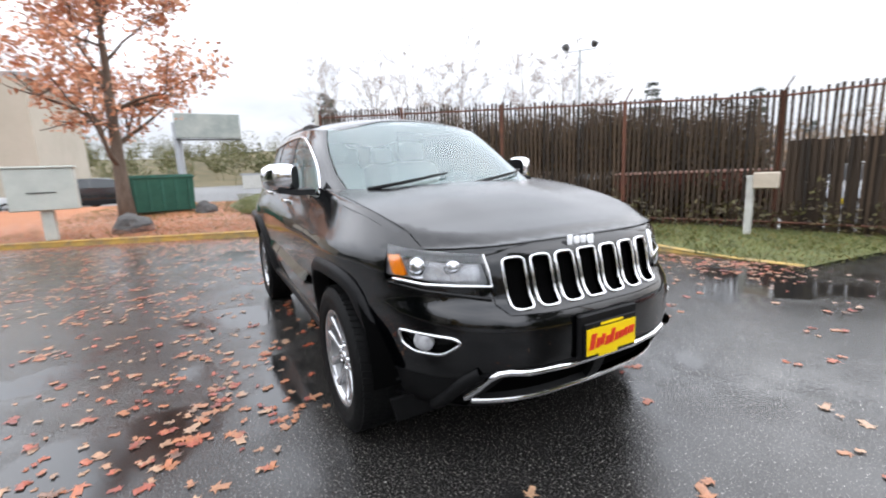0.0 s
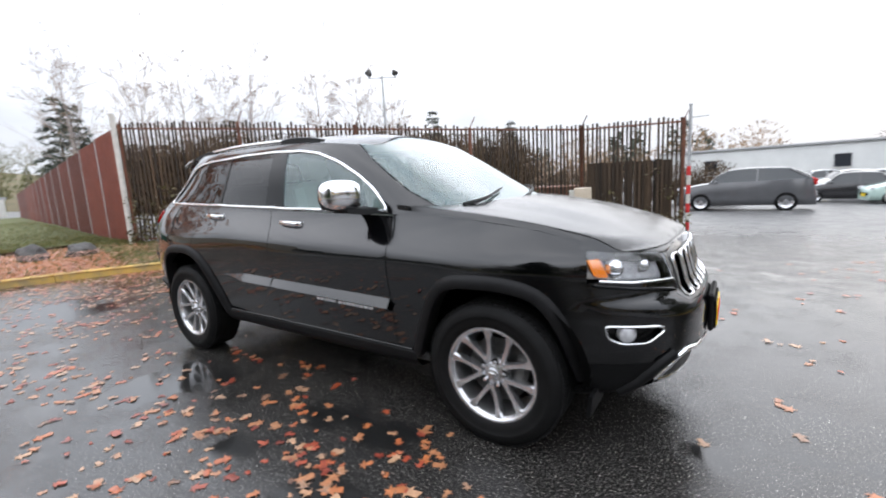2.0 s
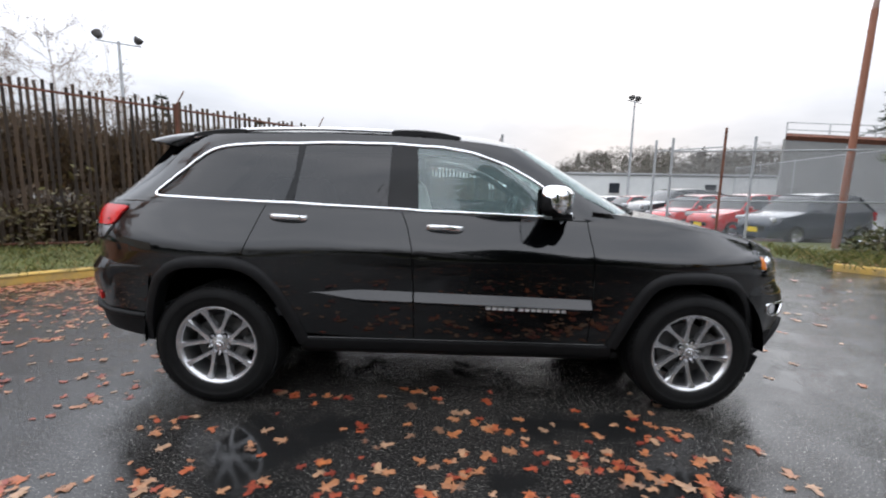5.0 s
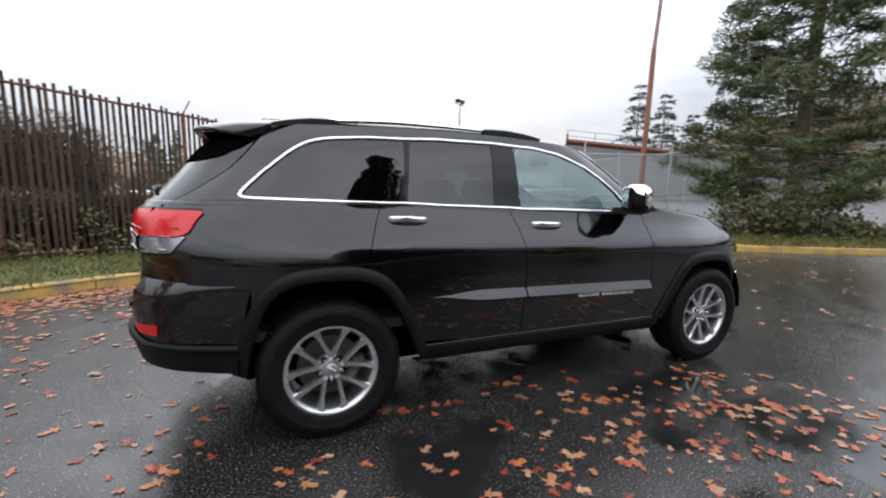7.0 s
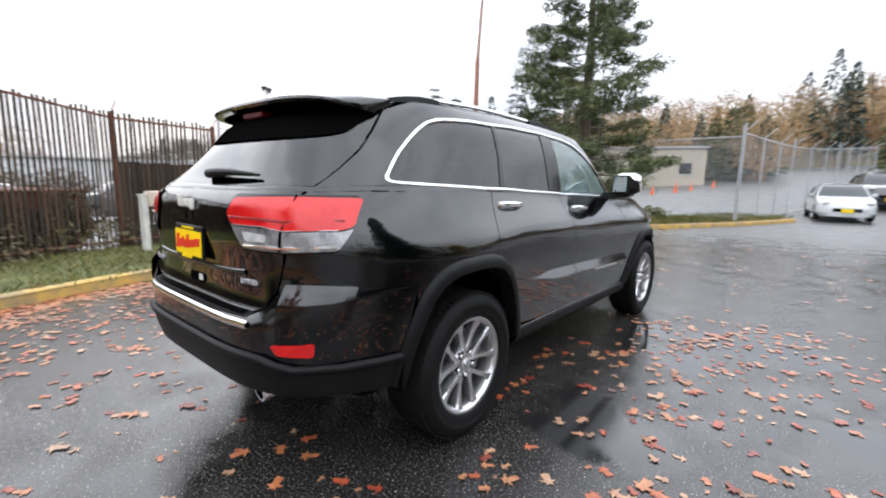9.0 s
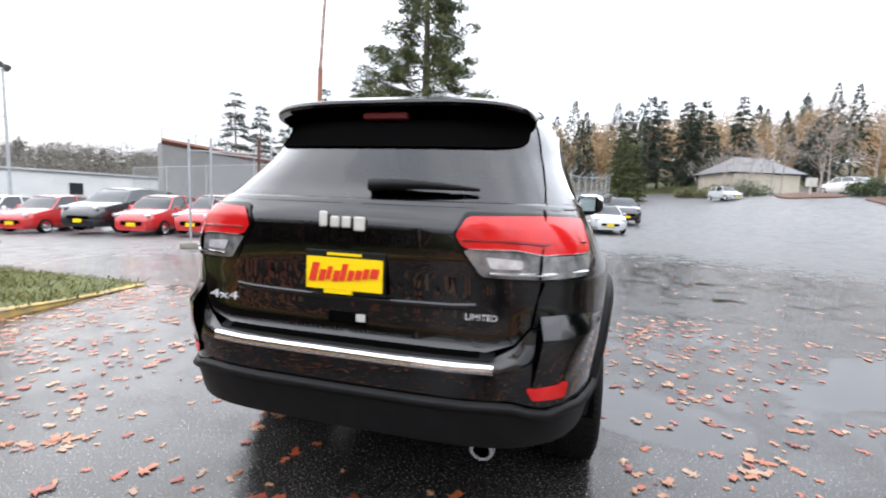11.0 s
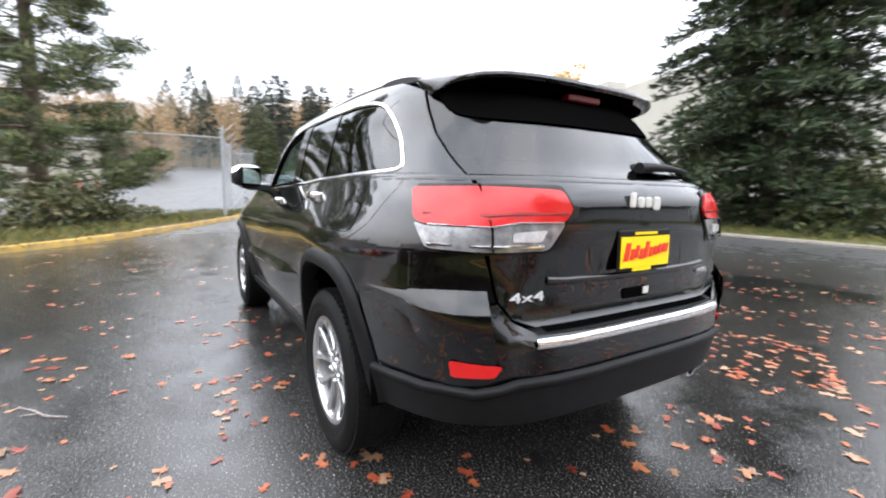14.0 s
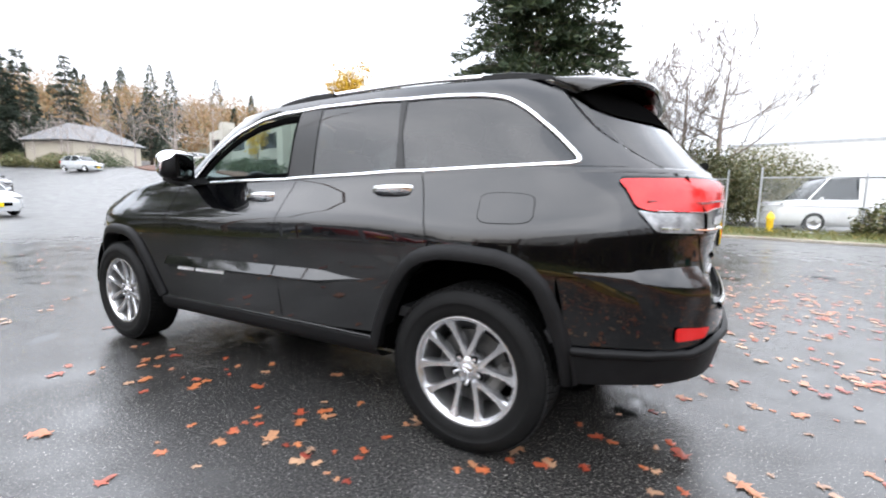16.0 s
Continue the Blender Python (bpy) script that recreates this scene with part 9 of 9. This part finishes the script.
# the wind has drifted leaves against the kerb
for _ in range(4200):
    i = rnd.randrange(20, 138)
    p, d = KP[i], (KP[i + 1] - KP[i - 1]).normalized()
    o = abs(rnd.gauss(0, 0.42)) + 0.03 if rnd.random() < 0.7 else rnd.uniform(0.1, 2.2)
    x, y = p.x + d.y * o + rnd.uniform(-0.1, 0.1), p.y - d.x * o
    if clump(x, y, 0.8) > 0.36:
        spots.append((x, y, gz(x, y) + 0.003))
scatter_leaves("fallen_leaves", spots, MAPLE_LEAF, "wet orange and red leaves scattered on asphalt", 22)
spots = []
for _ in range(8200):
    i = rnd.randrange(0, 92)
    p = KP[i]
    d = (KP[i + 1] - KP[max(0, i - 1)]).normalized()
    o = abs(rnd.gauss(0, 1.6)) + 0.15
    x, y = p.x - d.y * o + rnd.uniform(-0.2, 0.2), p.y + d.x * o
    if x > -5.0 and rnd.random() < 0.45:
        continue
    spots.append((x, y, gz(x, y) + bank(x, y, min(1, o / 3)) + 0.03))
for _ in range(1500):
    x, y = -14 + rnd.gauss(0, 3.0), -3.5 + rnd.gauss(0, 2.6)
    spots.append((x, y, gz(x, y) + 0.11 + 0.16 + 0.03))
scatter_leaves("verge_leaves", spots, MAPLE_LEAF, "thick orange leaf litter on the verge", 23)
spots = []
for _ in range(1400):
    t = rnd.random()
    p = kc[int(t * (len(kc) - 1))]
    spots.append((p.x + rnd.uniform(-0.3, 0.3), p.y + rnd.gauss(-0.1, 0.6), gz(p.x, p.y) + 0.085))
for _ in range(1500):
    p = kb[rnd.randrange(len(kb))]
    spots.append((p.x + rnd.uniform(0, 0.6), p.y + rnd.gauss(0.4, 0.5), gz(p.x, p.y) + 0.13))
for _ in range(500):
    spots.append((12.5 + rnd.gauss(0, 2.6), -15.3 + rnd.gauss(0, 1.2), gz(12.5, -15.3) + 0.25))
scatter_leaves("strip_leaves", spots, MAPLE_LEAF, "brown leaf litter along the far kerbs", 24)


twig = thing("fallen_twig", None, None, "thin pale twig lying on the wet asphalt", "twig")
part("stem", Soup().tube([(-0.56, 2.02, gz(-0.5, 2.1) + 0.006), (-0.50, 2.12, gz(-0.5, 2.1) + 0.010), (-0.40, 2.18, gz(-0.5, 2.1) + 0.007), (-0.30, 2.27, gz(-0.5, 2.1) + 0.006)], [0.004, 0.005, 0.004, 0.002], 6), PALE_BARK, twig, smooth=60)
part("side_shoot", Soup().tube([(-0.45, 2.15, gz(-0.5, 2.1) + 0.008), (-0.43, 2.23, gz(-0.5, 2.1) + 0.006)], [0.003, 0.0015], 5), PALE_BARK, twig, smooth=60)


def grass_patch(name, pick, n, label, seed, h=(0.06, 0.2)):
    r = random.Random(seed)
    s = Soup()
    for _ in range(n):
        x, y, z = pick(r)
        a, k = r.uniform(0, 6.28), r.uniform(*h)
        l1, l2 = r.gauss(0, 0.35) * k, r.gauss(0, 0.35) * k
        w = 0.006 + 0.004 * r.random()
        s.add([(x - w * math.cos(a), y - w * math.sin(a), z), (x + w * math.cos(a), y + w * math.sin(a), z), (x + l1 + w * 0.4 * math.cos(a), y + l2 + w * 0.4 * math.sin(a), z + k * 0.7), (x + l1 * 1.8, y + l2 * 1.8, z + k)], [(0, 1, 2), (0, 2, 3)])
    thing(name, s, BLADE, label, "grass", kind="stuff")


IL = resample(inner_line, 160)


def verge_spot(r, lo, hi):
    i = r.randrange(lo, hi)
    t = r.random() ** 0.8
    a, b = KP[i], IL[i]
    x, y = a.x + (b.x - a.x) * t + r.uniform(-0.1, 0.1), a.y + (b.y - a.y) * t + r.uniform(-0.1, 0.1)
    t = max(0.08, t)
    return x, y, gz(x, y) + bank(x, y, t) - 0.01


grass_patch("fence_grass", lambda r: verge_spot(r, 84, 160), 20000, "uneven green grass below the slat fence", 31, (0.025, 0.09))
def lawn_spot(r):
    t, u = r.random(), r.random()
    x = -10.9 - 20 * t * t
    y = (-0.5 + 1.2 * t * t) * (1 - u) + (1.8 + 3.2 * t * t) * u
    return x, y, gz(x, y) + 0.29


grass_patch("lawn_grass", lawn_spot, 9000, "short lawn grass beside the red fence", 35, (0.03, 0.09))
grass_patch("bank_grass", lambda r: verge_spot(r, 30, 90), 12000, "short grass showing through the leaves", 32, (0.03, 0.1))


def strip_spot(line, depth, sg):
    def f(r):
        p = line[r.randrange(len(line))]
        o = r.random() * depth
        return p.x + r.uniform(-0.4, 0.4), p.y + sg * (0.15 + o), gz(p.x, p.y) + 0.07
    return f


grass_patch("rear_strip_grass", strip_spot(kc, 3.0, -1), 9000, "rough grass on the rear strip", 33, (0.06, 0.22))
grass_patch("street_strip_grass", strip_spot(kb, 2.2, 1), 7000, "rough grass by the street kerb", 34, (0.06, 0.25))


def ivy(name, seed):
    """Bramble and dry stalks climbing through the fence."""
    r = random.Random(seed)
    c = Soup()
    for _ in range(210):
        t = r.random()
        q = FENCE_A.lerp(FENCE_B, t) if r.random() < 0.85 else FENCE_B.lerp(FENCE_C, t)
        z = fence_height(q) + abs(r.gauss(0, 0.45)) * (1.3 - 0.7 * t)
        leaf_quads(c, Vector((q.x + r.uniform(-0.1, 0.25), q.y - r.uniform(0.02, 0.3), z + 0.05)), 0.22, 16, 0.05, r)
    thing(name, c, FENCE_WEED, "dry brambles and weeds along the fence foot", "weeds", kind="stuff")


ivy("fence_brambles", 41)
